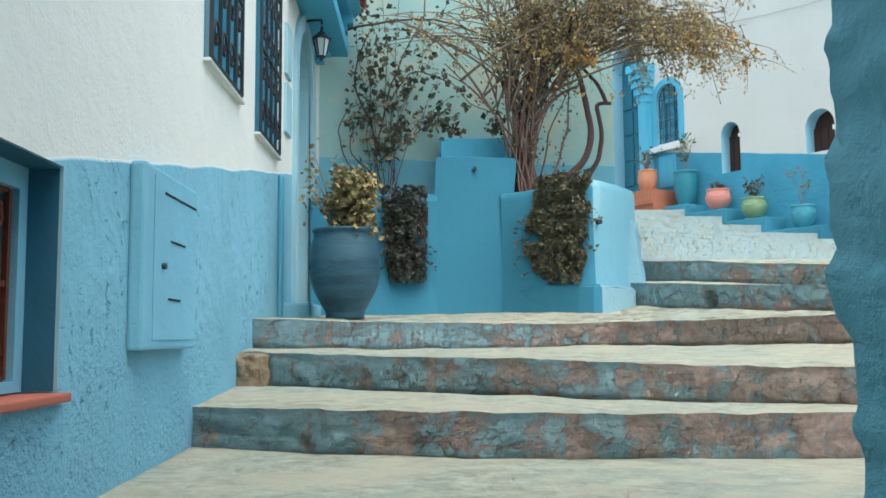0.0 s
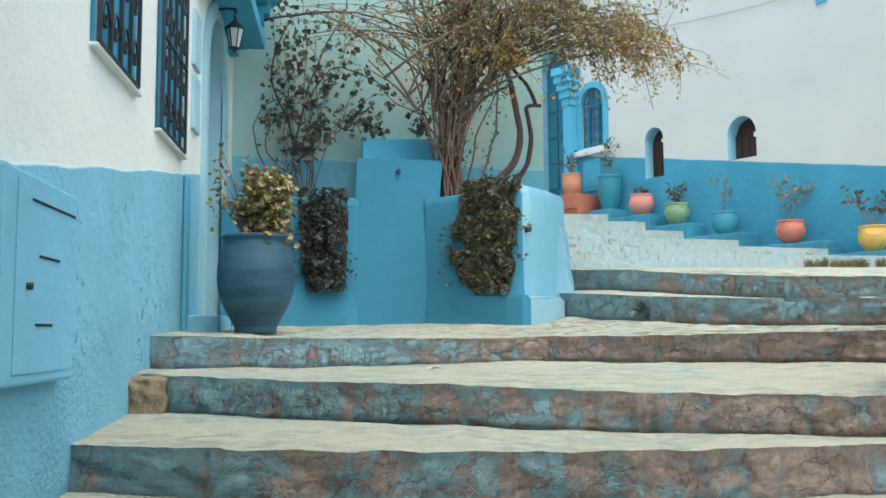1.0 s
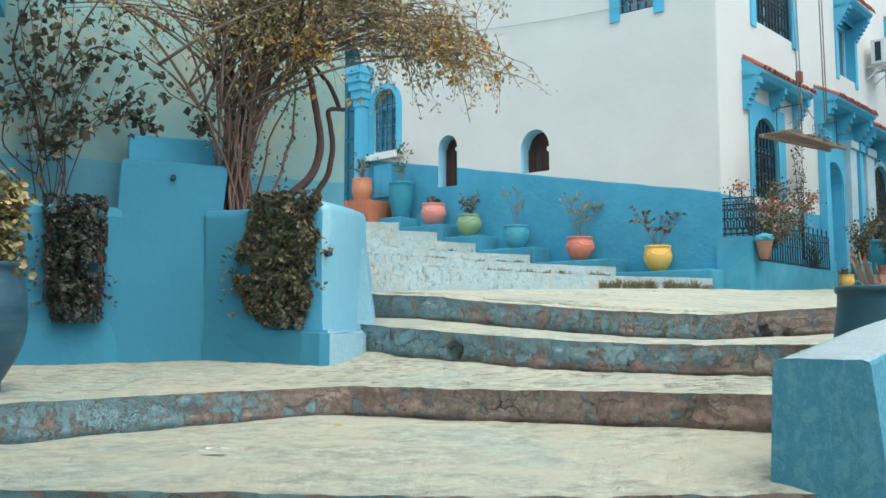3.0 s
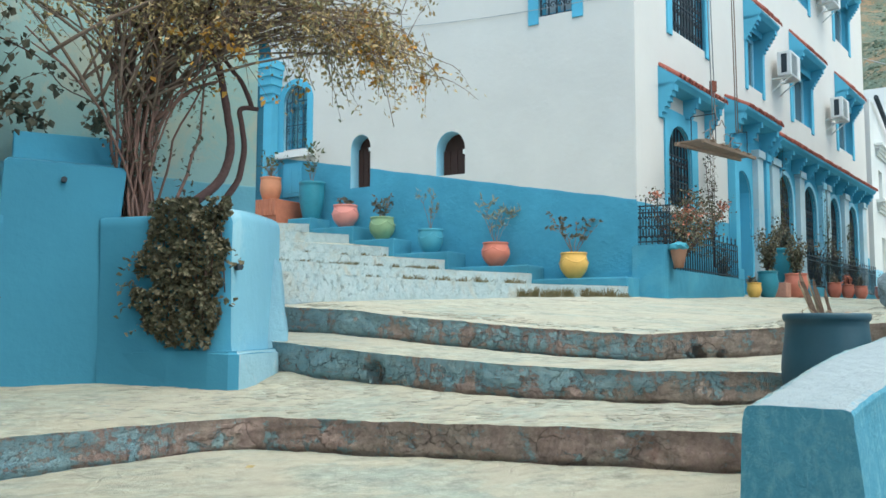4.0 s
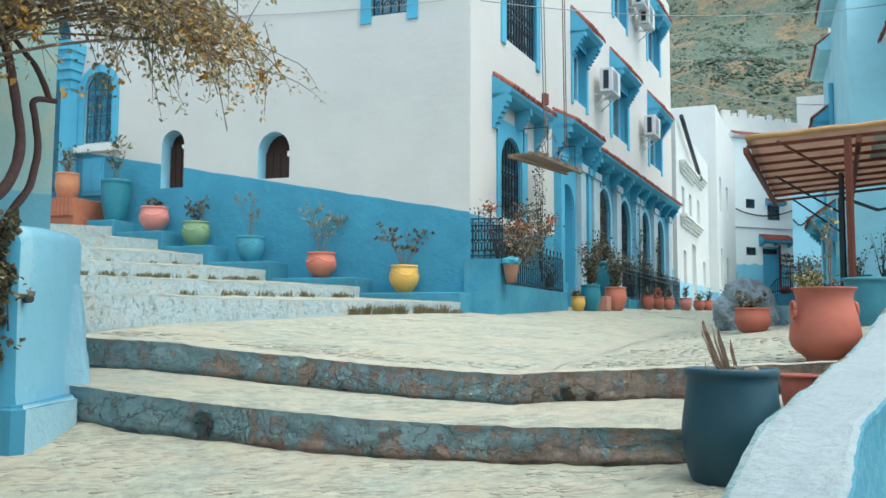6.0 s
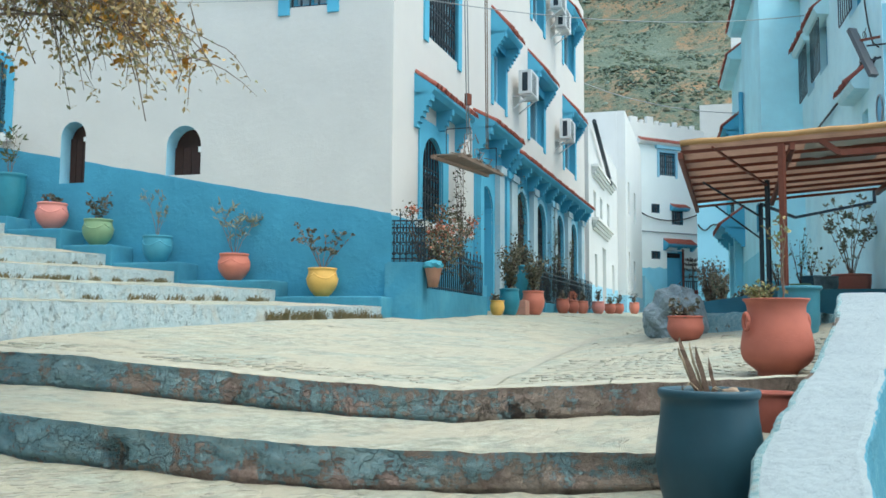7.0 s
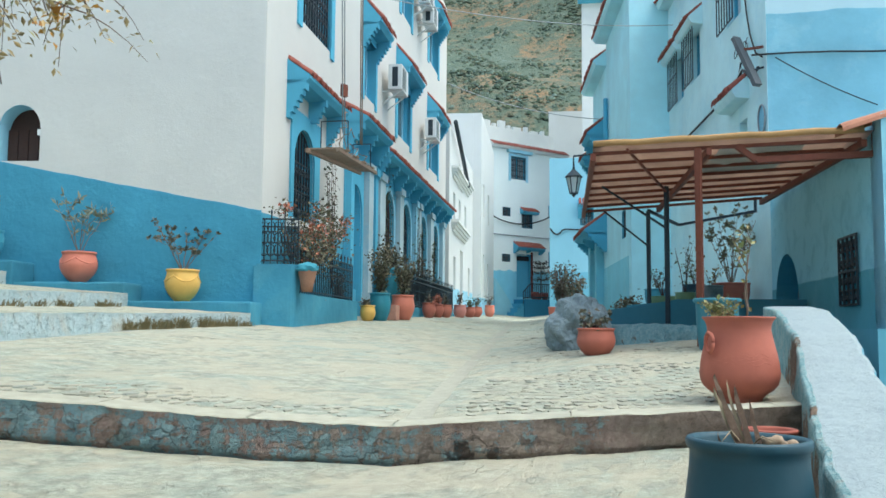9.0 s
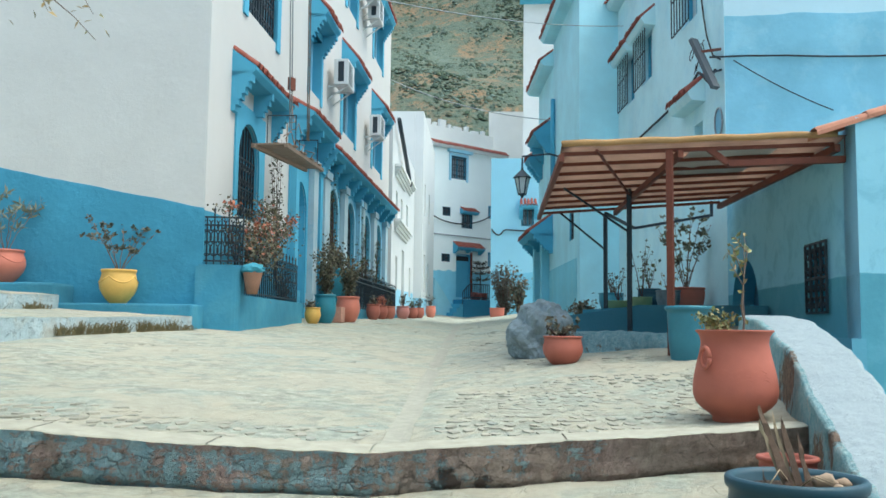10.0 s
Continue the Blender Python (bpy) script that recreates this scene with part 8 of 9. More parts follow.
# ---------------------------------------------------------------- lanterns
def lantern(m, label, s=1.0):
    o = thing("lantern", label, "lantern", m)
    k = lambda *v: tuple(q * s for q in v)
    prof = [(0.0, 0.40), (0.012, 0.40), (0.02, 0.34), (0.05, 0.31), (0.115, 0.245), (0.125, 0.235), (0.12, 0.225), (0.0, 0.228)]
    part("cap", lathe([k(*p) for p in prof[::-1]], 12), M_IRON, o)
    gb = lathe([k(0.05, 0.0), k(0.098, 0.225)], 6)
    part("glass", gb, M_GLOBE, o)
    for i in range(6):
        a = 2 * math.pi * i / 6
        b = bmesh.new()
        bar(b, k(0.053 * math.cos(a), 0.053 * math.sin(a), 0), k(0.102 * math.cos(a), 0.102 * math.sin(a), 0.226), 0.012 * s)
        part("bar", b, M_IRON, o)
    part("base", lathe([k(0.0, -0.05), k(0.012, -0.05), k(0.03, -0.015), k(0.06, -0.004), k(0.06, 0.01), k(0.0, 0.01)], 10), M_IRON, o)
    return o


lantern(Matrix.Translation((-0.44, 7.08, 2.90)), "small black iron lantern beside the arched door", 0.66)
b = bmesh.new()
tube(b, [(-0.44, 7.08, 3.18), (-0.44, 7.08, 3.215), (-0.5, 7.08, 3.218), (-0.6, 7.08, 3.20)], 0.012, 6)
tagged(mesh_ob("lantern_bracket", b, M_IRON), "black iron wall bracket holding the lantern", "bracket")
lantern(Matrix.Translation((17.73, 12.34, 4.41)), "large black iron street lantern over the street", 1.5)
b = bmesh.new()
tube(b, [(17.73, 12.34, 5.0), (17.73, 12.34, 5.2), (18.2, 11.95, 5.3), (18.68, 11.56, 5.2)], 0.02, 6)
tagged(mesh_ob("lantern_bracket", b, M_IRON), "long black iron arm of the street lantern", "bracket")

# ---------------------------------------------------------------- cables
def cable(pts, r=0.008, sag=0.0, label="thin pale grey cable strung between the houses"):
    b = bmesh.new()
    a, c = Vector(pts[0]), Vector(pts[-1])
    if len(pts) == 2:
        pts = [a.lerp(c, i / 12) - Vector((0, 0, sag * 4 * (i / 12) * (1 - i / 12))) for i in range(13)]
    tube(b, pts, r, 5)
    return tagged(mesh_ob("cable", b, M_CABLE if "black" in label else M_WIRE), label, "cable")


pa, pb2 = on_s(0.3, 0.03), RC + DR * 6.0
cable([(pa.x, pa.y, 6.35), (pb2.x, pb2.y, 7.7)], 0.008, 0.25)
pa = on_s(16.0, 0.05)
cable([(pa.x, pa.y, 9.2), (pb2.x + 3, pb2.y + 2, 6.6)], 0.012, 0.3)
pa, pc = on_a(0.4, 0.03), on_a(7.0, 0.03)
cable([(pa.x, pa.y, 6.3), (pc.x, pc.y, 6.9)], 0.006, 0.15, "thin cable pinned along the white wall")
fd = Vector((math.cos(radians(face_ang)), math.sin(radians(face_ang))))
fn = Vector((-fd.y, fd.x)) * -1
cable([(*(RC + fd * t + fn * 0.04), 5.21 + 0.012 * math.sin(t * 3)) for t in (-0.2, 0.3, 0.8, 1.3, 1.8, 2.6, 3.4, 5.0, 7.0)], 0.013, 0, "thick black cable clipped to the blue wall")
cable([(*(RC + fd * 0.1 + fn * 0.05), 5.16), (*(RC + fd * 1.35 + fn * 0.05), 4.49)], 0.008, 0.04, "thin black cable hanging across the blue wall")
cable([MF @ Vector((fx(764) + (fx(866) - fx(764)) * t, -0.12, fz(381, 764 + 102 * t) - 0.45 * math.sin(math.pi * t) ** 0.8)) for t in (q / 10 for q in range(11))], 0.035, 0, "slack black cable across the far house")
cable([MM @ Vector((mx(869 + 70 * t), -0.1, mz(404 + 4 * t) - 0.25 * math.sin(math.pi * min(1.0, t * 3)))) for t in (q / 16 for q in range(17))], 0.035, 0, "black cable along the bend house")
cable([MF @ Vector((0.1, -0.06, fz(412))), MF @ Vector((5.2, -0.06, fz(412)))], 0.03)
# wall lamp bracket: a dark flood bar on the right house corner
fl = thing("flood_lamp", "grey strip flood lamp on an iron wall bracket", "lamp")
b = bmesh.new()
bar(b, (13.118, 7.471, 5.551), (12.932, 7.135, 4.804), 0.12, 0.06)
part("housing", b, simple("dark_grey_casing", (0.10, 0.11, 0.12), 0.5), fl)
b = bmesh.new()
q0 = RC + DR * 0.12
bar(b, (13.08, 7.40, 5.36), (q0.x, q0.y, 5.36), 0.03)
part("arm", b, M_RUST, fl)
b = bmesh.new()
bar(b, (12.99, 7.24, 5.03), (q0.x, q0.y, 5.08), 0.025)
part("arm", b, M_IRON, fl)

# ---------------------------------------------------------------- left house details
M_JAMB_SHADE = plaster("shade_blue_jamb", (0.045, 0.15, 0.23), 3.0, 1.0, 0.15)
M_SHUT = simple("pale_curtain_glass", (0.34, 0.41, 0.44), 0.35, 0, 0.35, 5)
west = thing("west_house_fittings", "blue-framed openings of the white house", "fittings", kind="structure")
for k, (a, b2, c, d) in enumerate(((3.78, 4.6, 1.86, 3.4), (5.03, 5.87, 1.80, 3.4))):
    w = thing(f"window_{k + 1}", "blue window behind a scrolled iron grille", "window", LW, kind="structure")
    gb = bmesh.new()
    raw(gb, [(a, 0.16, c), (b2, 0.16, c), (b2, 0.16, d), (a, 0.16, d)], [(0, 1, 2, 3)])
    part("pane", gb, M_SHUT, w).matrix_world = LW
    fb = bmesh.new()
    for x0, x1, z0, z1 in ((a, a + 0.06, c, d), (b2 - 0.06, b2, c, d), (a + 0.06, b2 - 0.06, c, c + 0.06), ((a + b2) / 2 - 0.03, (a + b2) / 2 + 0.03, c + 0.06, d)):
        box(fb, x0 + 0.002, x1 - 0.002, 0.10, 0.155, z0, z1)
    part("window_frame", fb, M_DEEP, w).matrix_world = LW
    for nm, q in (("jamb", (a + 0.001, a + 0.005, 0.01, 0.3, c + 0.006, d - 0.006)), ("jamb", (b2 - 0.005, b2 - 0.001, 0.01, 0.3, c + 0.006, d - 0.006))):
        part(nm, bx(*q), M_DEEP, w).matrix_world = LW
    g = grille(b2 - a - 0.13, d - c - 0.02, "scroll", 0.009, False, 0.15)
    bmesh.ops.translate(g, verts=g.verts, vec=(a + 0.01, -0.034, c + 0.005))
    part("grille", g, M_IRON, w).matrix_world = LW
    part("window_sill", bx(a - 0.01, b2 - 0.03, -0.036, 0.03, c - 0.02, c - 0.002, 0.006), M_WHITE, w).matrix_world = LW
w = thing("window_3", "low blue window recess with an iron grille", "window", LW, kind="structure")
gb = bmesh.new()
raw(gb, [(1.3, 0.19, 0.43), (2.24, 0.19, 0.43), (2.24, 0.19, 1.06), (1.3, 0.19, 1.06)], [(0, 1, 2, 3)])
# flat black sheet: the darkness behind the grille is put into its colour
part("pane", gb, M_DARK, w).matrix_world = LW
fb = bmesh.new()
for x0, x1, z0, z1 in ((2.185, 2.235, 0.44, 1.055), (1.3, 2.185, 0.99, 1.055), (1.3, 2.185, 0.44, 0.47)):
    box(fb, x0, x1, 0.095, 0.15, z0, z1)
part("window_frame", fb, M_LIGHT, w).matrix_world = LW
g = grille(0.86, 0.51, "scroll", 0.008)
bmesh.ops.translate(g, verts=g.verts, vec=(1.31, 0.12, 0.475))
part("grille", g, M_RUST, w).matrix_world = LW
part("window_sill", bx(1.28, 2.27, -0.03, 0.25, 0.41, 0.435, 0.006), M_TERRA, w).matrix_world = LW
# thin lining added to the recess, its shade put into the dark blue
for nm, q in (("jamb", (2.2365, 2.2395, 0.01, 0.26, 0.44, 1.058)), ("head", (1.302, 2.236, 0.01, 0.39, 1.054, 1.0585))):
    part(nm, bx(*q), M_JAMB_SHADE, w).matrix_world = LW
dd = thing("door_1", "recessed arched doorway in pale blue", "door", LW, kind="structure")
db = bmesh.new()
q = [(6.66, 0.70), (7.64, 0.70)] + arch_pts(6.66, 7.64, 2.66, 1)
raw(db, [(x, 0.36, z) for x, z in q], [tuple(range(len(q)))])
part("leaf", db, M_PALE, dd).matrix_world = LW
sb = arch_band(6.68, 7.62, 0.72, 2.65, 1, 0.13, -0.035, 0.01)
part("surround", sb, M_PALE, dd, smooth=False).matrix_world = LW
for z0, z1 in ((2.05, 2.42), (2.48, 2.86)):
    part("shutter", bx(6.12, 6.36, -0.025, 0.02, z0, z1, 0.008), M_PALE, west).matrix_world = LW
part("step", bx(5.98, 6.62, -0.22, -0.01, 0.66, 0.82, 0.02), M_LIGHT, west).matrix_world = LW
# hood over the doorway
tile_canopy(west, LW, 6.25, 8.05, 3.95, 0.42, 0.25)
part("hood_board", bx(6.2, 8.1, -0.30, -0.004, 3.22, 3.34, 0.01), M_DEEP, west).matrix_world = LW
# meter cupboard
cup = thing("meter_cupboard", "blue-painted meter cupboard with vent slots", "cupboard", LW)
part("box", bx(2.80, 3.50, -0.055, 0.0, 0.54, 1.19, 0.012), M_LIGHT, cup).matrix_world = LW
part("door", bx(2.90, 3.47, -0.059, -0.0555, 0.575, 1.16, 0.0015), M_LIGHT, cup).matrix_world = LW
for x0, x1, z in ((3.02, 3.46, 1.105), (3.10, 3.30, 0.935), (3.08, 3.24, 0.72)):
    part("slot", bx(x0, x1, -0.062, -0.0585, z, z + 0.008), M_DARK, cup).matrix_world = LW
kb = bmesh.new()
rod(kb, (3.0, -0.074, 0.84), (3.0, -0.055, 0.84), 0.012, 10)
part("lock", kb, M_IRON, cup).matrix_world = LW
# pilaster at the house corner
part("pilaster", bx(5.90, 6.02, -0.03, 0.0, 0.6, 1.70, 0.02), M_BLUE, west).matrix_world = LW

# litter on the second tread
pb = sheet([[(0.05 * i + 0.012 * math.sin(j * 2), 0.022 * j, 0.006 + 0.006 * math.sin(i * 1.9 + j)) for i in range(3)] for j in range(3)])
o = tagged(mesh_ob("paper_scrap", pb, M_WHITE), "crumpled white paper scrap on the step", "litter")
put(o, 0.84, 4.86, 0.505, 10)

# small fittings of the right-hand house
pl = thing("wall_plaque", "oval pale blue plaster plaque on the house wall", "plaque", MRF)
ring = bmesh.new()
pts = [(RL - 0.22 + 0.15 * math.cos(t), -0.02, 4.40 + 0.19 * math.sin(t)) for t in (6.283 * k / 24 for k in range(25))]
tube(ring, pts, 0.012, 6)
part("rim", ring, M_WIRE, pl, "grey rim")
disc = bmesh.new()
raw(disc, [(x * 1.0, -0.012, z) for x, y, z in pts[:24]], [tuple(range(24))])
part("face", disc, M_LIGHT, pl)


def on_r(s, z, off=0.04):
    q = RC + DR * s + Vector((-DR.y, DR.x)) * off
    return (q.x, q.y, z)


cable([on_r(0.95, 8.3), on_r(0.9, 6.6), on_r(0.72, 6.0), on_r(0.6, 5.7), on_r(0.35, 5.35), on_r(0.05, 5.2)], 0.012, 0, "black cable drooping down the house wall")
cable([on_r(0.25, 5.12), on_r(0.55, 5.03), on_r(0.8, 5.2), on_r(1.0, 5.3), on_r(1.4, 5.2), on_r(2.2, 5.14), on_r(3.2, 5.13), on_r(4.6, 5.12), on_r(6.6, 5.1)], 0.02, 0, "thick black cable clipped along the house wall")
for k, (s0, z0) in enumerate(((0.75, 5.62), (1.25, 5.66), (1.05, 5.40))):      # curled loose wire ends
    cable([on_r(s0 + 0.16 * t + 0.07 * math.sin(9 * t + k), z0 + 0.07 * math.cos(8 * t + k * 2), 0.03) for t in (q / 14 for q in range(15))], 0.006, 0, "curled black wire end on the house wall")
# dry leaf on the lowest tread
lf = bmesh.new()
raw(lf, [(-0.03, 0, 0.004), (0, 0.014, 0.012), (0.035, 0, 0.006), (0, -0.014, 0.002)], [(0, 3, 2, 1)])
put(tagged(mesh_ob("dry_leaf", lf, M_LEAFY), "curled ochre dry leaf on the step", "leaf"), 1.55, 5.55, 0.508, 30)

# ---------------------------------------------------------------- tree over the planter
def bez(a, b, c, n=8):
    a, b, c = Vector(a), Vector(b), Vector(c)
    return [a * (1 - t) ** 2 + b * 2 * t * (1 - t) + c * t * t for t in (i / n for i in range(n + 1))]


rnd = random.Random(17)
tree = thing("tree", "bare-stemmed ochre-leaved tree growing from the planter", "tree")
stem_pts, stem_leaves = [], []
M_STEM = simple("reddish_bark", (0.205, 0.125, 0.105), 0.85, 0, 0.45, 40, 0.004)
for i in range(34):                       # tangled clump of thin upright stems
    x0, y0 = 1.34 + rnd.gauss(0, 0.04), 7.76 + rnd.uniform(-0.1, 0.10)
    x1, y1, z1 = 1.40 + rnd.gauss(0, 0.30), 7.70 + rnd.uniform(-0.3, 0.25), rnd.uniform(2.7, 3.9)
    r = rnd.uniform(0.005, 0.014)
    path = bez((x0, y0, 1.68), (1.25 + (x0 - 1.33) * 1.6 + rnd.uniform(-0.06, 0.06), y0 + rnd.uniform(-0.06, 0.06), 2.45), (x1, y1, z1), 16)
    path = [p + Vector((noise.noise(p * 4 + Vector((i, 0, 0))), noise.noise(p * 4 + Vector((0, i, 0))), 0)) * 0.045 * min(1, (p.z - 1.66) * 3) for p in path]
    part("stem", tube(bmesh.new(), path, [r * (1 - 0.6 * k / 16) for k in range(17)], 6), M_STEM, tree)
    stem_leaves += [p + Vector((rnd.gauss(0, 0.04), rnd.gauss(-0.01, 0.03), rnd.gauss(0, 0.04))) for p in path[5:] for _ in range(rnd.randint(0, 4))]
    stem_pts += [p for p in path if 2.55 < p.z < 3.5]


def curve(p, n=4):
    """A smooth curve through the points p."""
    p = [Vector(q) for q in p]
    out = []
    for i in range(len(p) - 1):
        a, b, c, d = p[max(0, i - 1)], p[i], p[i + 1], p[min(len(p) - 1, i + 2)]
        for k in range(n):
            t = k / n
            out.append(0.5 * (2 * b + (c - a) * t + (2 * a - 5 * b + 4 * c - d) * t * t + (3 * b - a - 3 * c + d) * t ** 3))
    return out + [p[-1]]


for p, r in (([(1.30, 7.80, 1.66), (1.285, 7.78, 2.0), (1.27, 7.76, 2.4), (1.24, 7.74, 2.8), (1.30, 7.7, 3.3), (1.22, 7.66, 3.9)], 0.030), ([(1.36, 7.74, 1.66), (1.37, 7.72, 2.1), (1.41, 7.7, 2.6), (1.50, 7.66, 3.0), (1.66, 7.6, 3.4)], 0.024),
             ([(1.42, 7.8, 1.66), (1.38, 7.8, 2.1), (1.34, 7.8, 2.5), (1.40, 7.76, 3.0), (1.34, 7.7, 3.6)], 0.020), ([(1.45, 7.66, 1.72), (1.56, 7.66, 2.0), (1.66, 7.68, 2.3), (1.72, 7.7, 2.6), (1.70, 7.66, 2.9)], 0.013),
             ([(1.26, 7.72, 2.55), (1.10, 7.7, 2.9), (1.02, 7.7, 3.3), (1.0, 7.7, 3.9)], 0.016), ([(1.40, 7.7, 2.5), (1.62, 7.62, 2.72), (1.80, 7.6, 2.80)], 0.017), ([(1.34, 7.72, 2.6), (1.62, 7.6, 3.05), (2.0, 7.45, 3.25), (2.4, 7.3, 3.32)], 0.018)):     # stouter stems in the clump
    q = curve(p)
    q = [v + Vector((noise.noise(v * 6), noise.noise(v * 6 + Vector((0, 4, 0))), 0)) * 0.018 for v in q]
    part("stem", tube(bmesh.new(), q, [r * (1 - 0.55 * k / len(q)) * (1 + 0.15 * noise.noise(v * 16)) for k, v in enumerate(q)], 8), M_STEM, tree)
    stem_leaves += [v + Vector((rnd.gauss(0, 0.035), rnd.gauss(-0.01, 0.03), rnd.gauss(0, 0.035))) for v in q[3:] for _ in range(7)]
M_LIMB = simple("dark_purple_bark", (0.10, 0.062, 0.06), 0.85, 0, 0.4, 50, 0.006)
for p, r in (([(1.50, 7.62, 1.75), (1.67, 7.6, 1.97), (1.827, 7.6, 2.12), (1.89, 7.6, 2.32), (1.875, 7.6, 2.53), (1.84, 7.6, 2.72), (1.80, 7.6, 2.88), (1.70, 7.58, 3.1), (1.72, 7.5, 3.4)], 0.034),
             ([(1.74, 7.7, 1.75), (1.883, 7.7, 2.0), (1.976, 7.7, 2.16), (2.01, 7.7, 2.35), (1.995, 7.7, 2.53), (1.97, 7.7, 2.63), (2.02, 7.7, 2.66), (2.10, 7.7, 2.66)], 0.025),
             ([(2.06, 7.7, 2.665), (2.04, 7.7, 2.72), (1.98, 7.7, 2.85), (1.90, 7.69, 2.93), (1.79, 7.66, 3.06), (1.75, 7.6, 3.3)], 0.019)):     # bent dark limbs
    q = curve(p)
    q = [v + Vector((noise.noise(v * 9), 0, noise.noise(v * 9 + Vector((5, 0, 0))))) * 0.008 for v in q]
    part("limb", tube(bmesh.new(), q, [r * (1 - 0.4 * k / len(q)) * (1 + 0.12 * noise.noise(v * 20)) for k, v in enumerate(q)], 9), M_LIMB, tree)
tw, pts, opts = bmesh.new(), [], []
for i in range(130):
    s = rnd.choice(stem_pts).copy() if i % 5 else Vector((1.75, 7.6, 2.95))
    a, k = rnd.uniform(0, 6.283), rnd.random() ** 0.5
    e = Vector((2.0 + 1.12 * k * math.cos(a), 7.30 + 0.5 * k * math.sin(a), rnd.uniform(3.05, 3.95)))
    if i % 4 == 0:
        e = Vector((rnd.uniform(0.0, 1.3), rnd.uniform(7.3, 7.9), rnd.uniform(3.2, 4.0)))
    elif rnd.random() < 0.14:
        e = Vector((rnd.uniform(2.6, 3.35), rnd.uniform(6.85, 7.4), rnd.uniform(2.9, 3.3)))
    path = bez(s, (s + e) / 2 + Vector((0, 0, 0.3)), e, 8)
    r = rnd.uniform(0.006, 0.014)
    tube(tw, path, [r * (1 - 0.7 * q / 8) for q in range(9)], 5)
    for j in range(2 if i % 4 == 0 else 8):
        b0 = path[rnd.randint(5, 8)]
        d = Vector((rnd.gauss(0.08, 0.16), rnd.gauss(-0.02, 0.13), rnd.gauss(-0.12, 0.16)))
        t_end = b0 + d
        if t_end.z < 2.62:
            continue
        tw_path = bez(b0, b0 + d * 0.5 + Vector((0, 0, 0.06)), t_end + Vector((0, 0, -0.05)), 4)
        tube(tw, tw_path, [0.004, 0.0035, 0.003, 0.002, 0.0012], 4)
        clump = opts if rnd.random() < 0.06 else pts
        for _ in range(rnd.randint(10, 24)):
            p = tw_path[rnd.randint(1, 4)]
            clump.append(p + Vector((rnd.gauss(0, 0.03), rnd.gauss(0, 0.03), rnd.gauss(-0.01, 0.03))))
# drooping sprays at the outer edge
for x, y, z, ln in ((2.88, 7.25, 2.95, 0.42), (2.75, 7.1, 2.95, 0.25), (2.95, 7.05, 3.0, 0.2), (2.55, 7.2, 2.98, 0.22), (2.3, 7.25, 2.92, 0.2), (3.1, 7.0, 3.05, 0.22), (2.65, 6.95, 3.0, 0.2)):
    path = bez((x - 0.05, y, z + 0.1), (x, y, z - ln * 0.3), (x + 0.07, y, z - ln), 6)
    tube(tw, path, 0.003, 4)
    pts += [path[rnd.randint(0, 5)] + Vector((rnd.gauss(0, 0.03), rnd.gauss(0, 0.03), rnd.gauss(0, 0.02))) for _ in range(16)]
part("branching", tw, M_BARK2, tree)
part("crown", leaves(bmesh.new(), pts, 0.036, rnd, 0.25), M_LEAFO, tree)
part("stem_leaves", leaves(bmesh.new(), stem_leaves, 0.034, rnd, 0.3), M_LEAFV, tree)
part("blossom", leaves(bmesh.new(), opts, 0.042, rnd), leaf_mat("orange_bract", [(0.42, 0.20, 0.03), (0.5, 0.28, 0.05), (0.36, 0.16, 0.03)]), tree)

# climbing vine on the turquoise wall
vine = thing("climbing_vine", "dark-leaved climbing vine with long bare stems", "vine")
pts = []
rnd = random.Random(23)
for i in range(13):
    x0 = 0.05 + rnd.uniform(-0.1, 0.12)
    x1, z1 = rnd.uniform(-0.35, 1.0), rnd.uniform(2.6, 4.4)
    path = bez((x0, 8.1, 1.7), (x0 + rnd.uniform(-0.25, 0.15), 8.1, 2.4 + rnd.uniform(0, 0.5)), (x1, 8.17, z1), 9)
    path = [p + Vector((noise.noise(p * 3 + Vector((i * 2.0, 0, 0))) * 0.09, rnd.uniform(-0.02, 0.02), 0)) for p in path]
    part("stem", tube(bmesh.new(), path, [0.005 * (1 - 0.6 * k / 9) for k in range(10)], 5), M_BARK, vine)
    for p in path[3:]:
        if rnd.random() < 0.75:
            pts += [p + Vector((rnd.gauss(0, 0.06), rnd.gauss(-0.05, 0.03), rnd.gauss(0, 0.06))) for _ in range(rnd.randint(4, 11))]
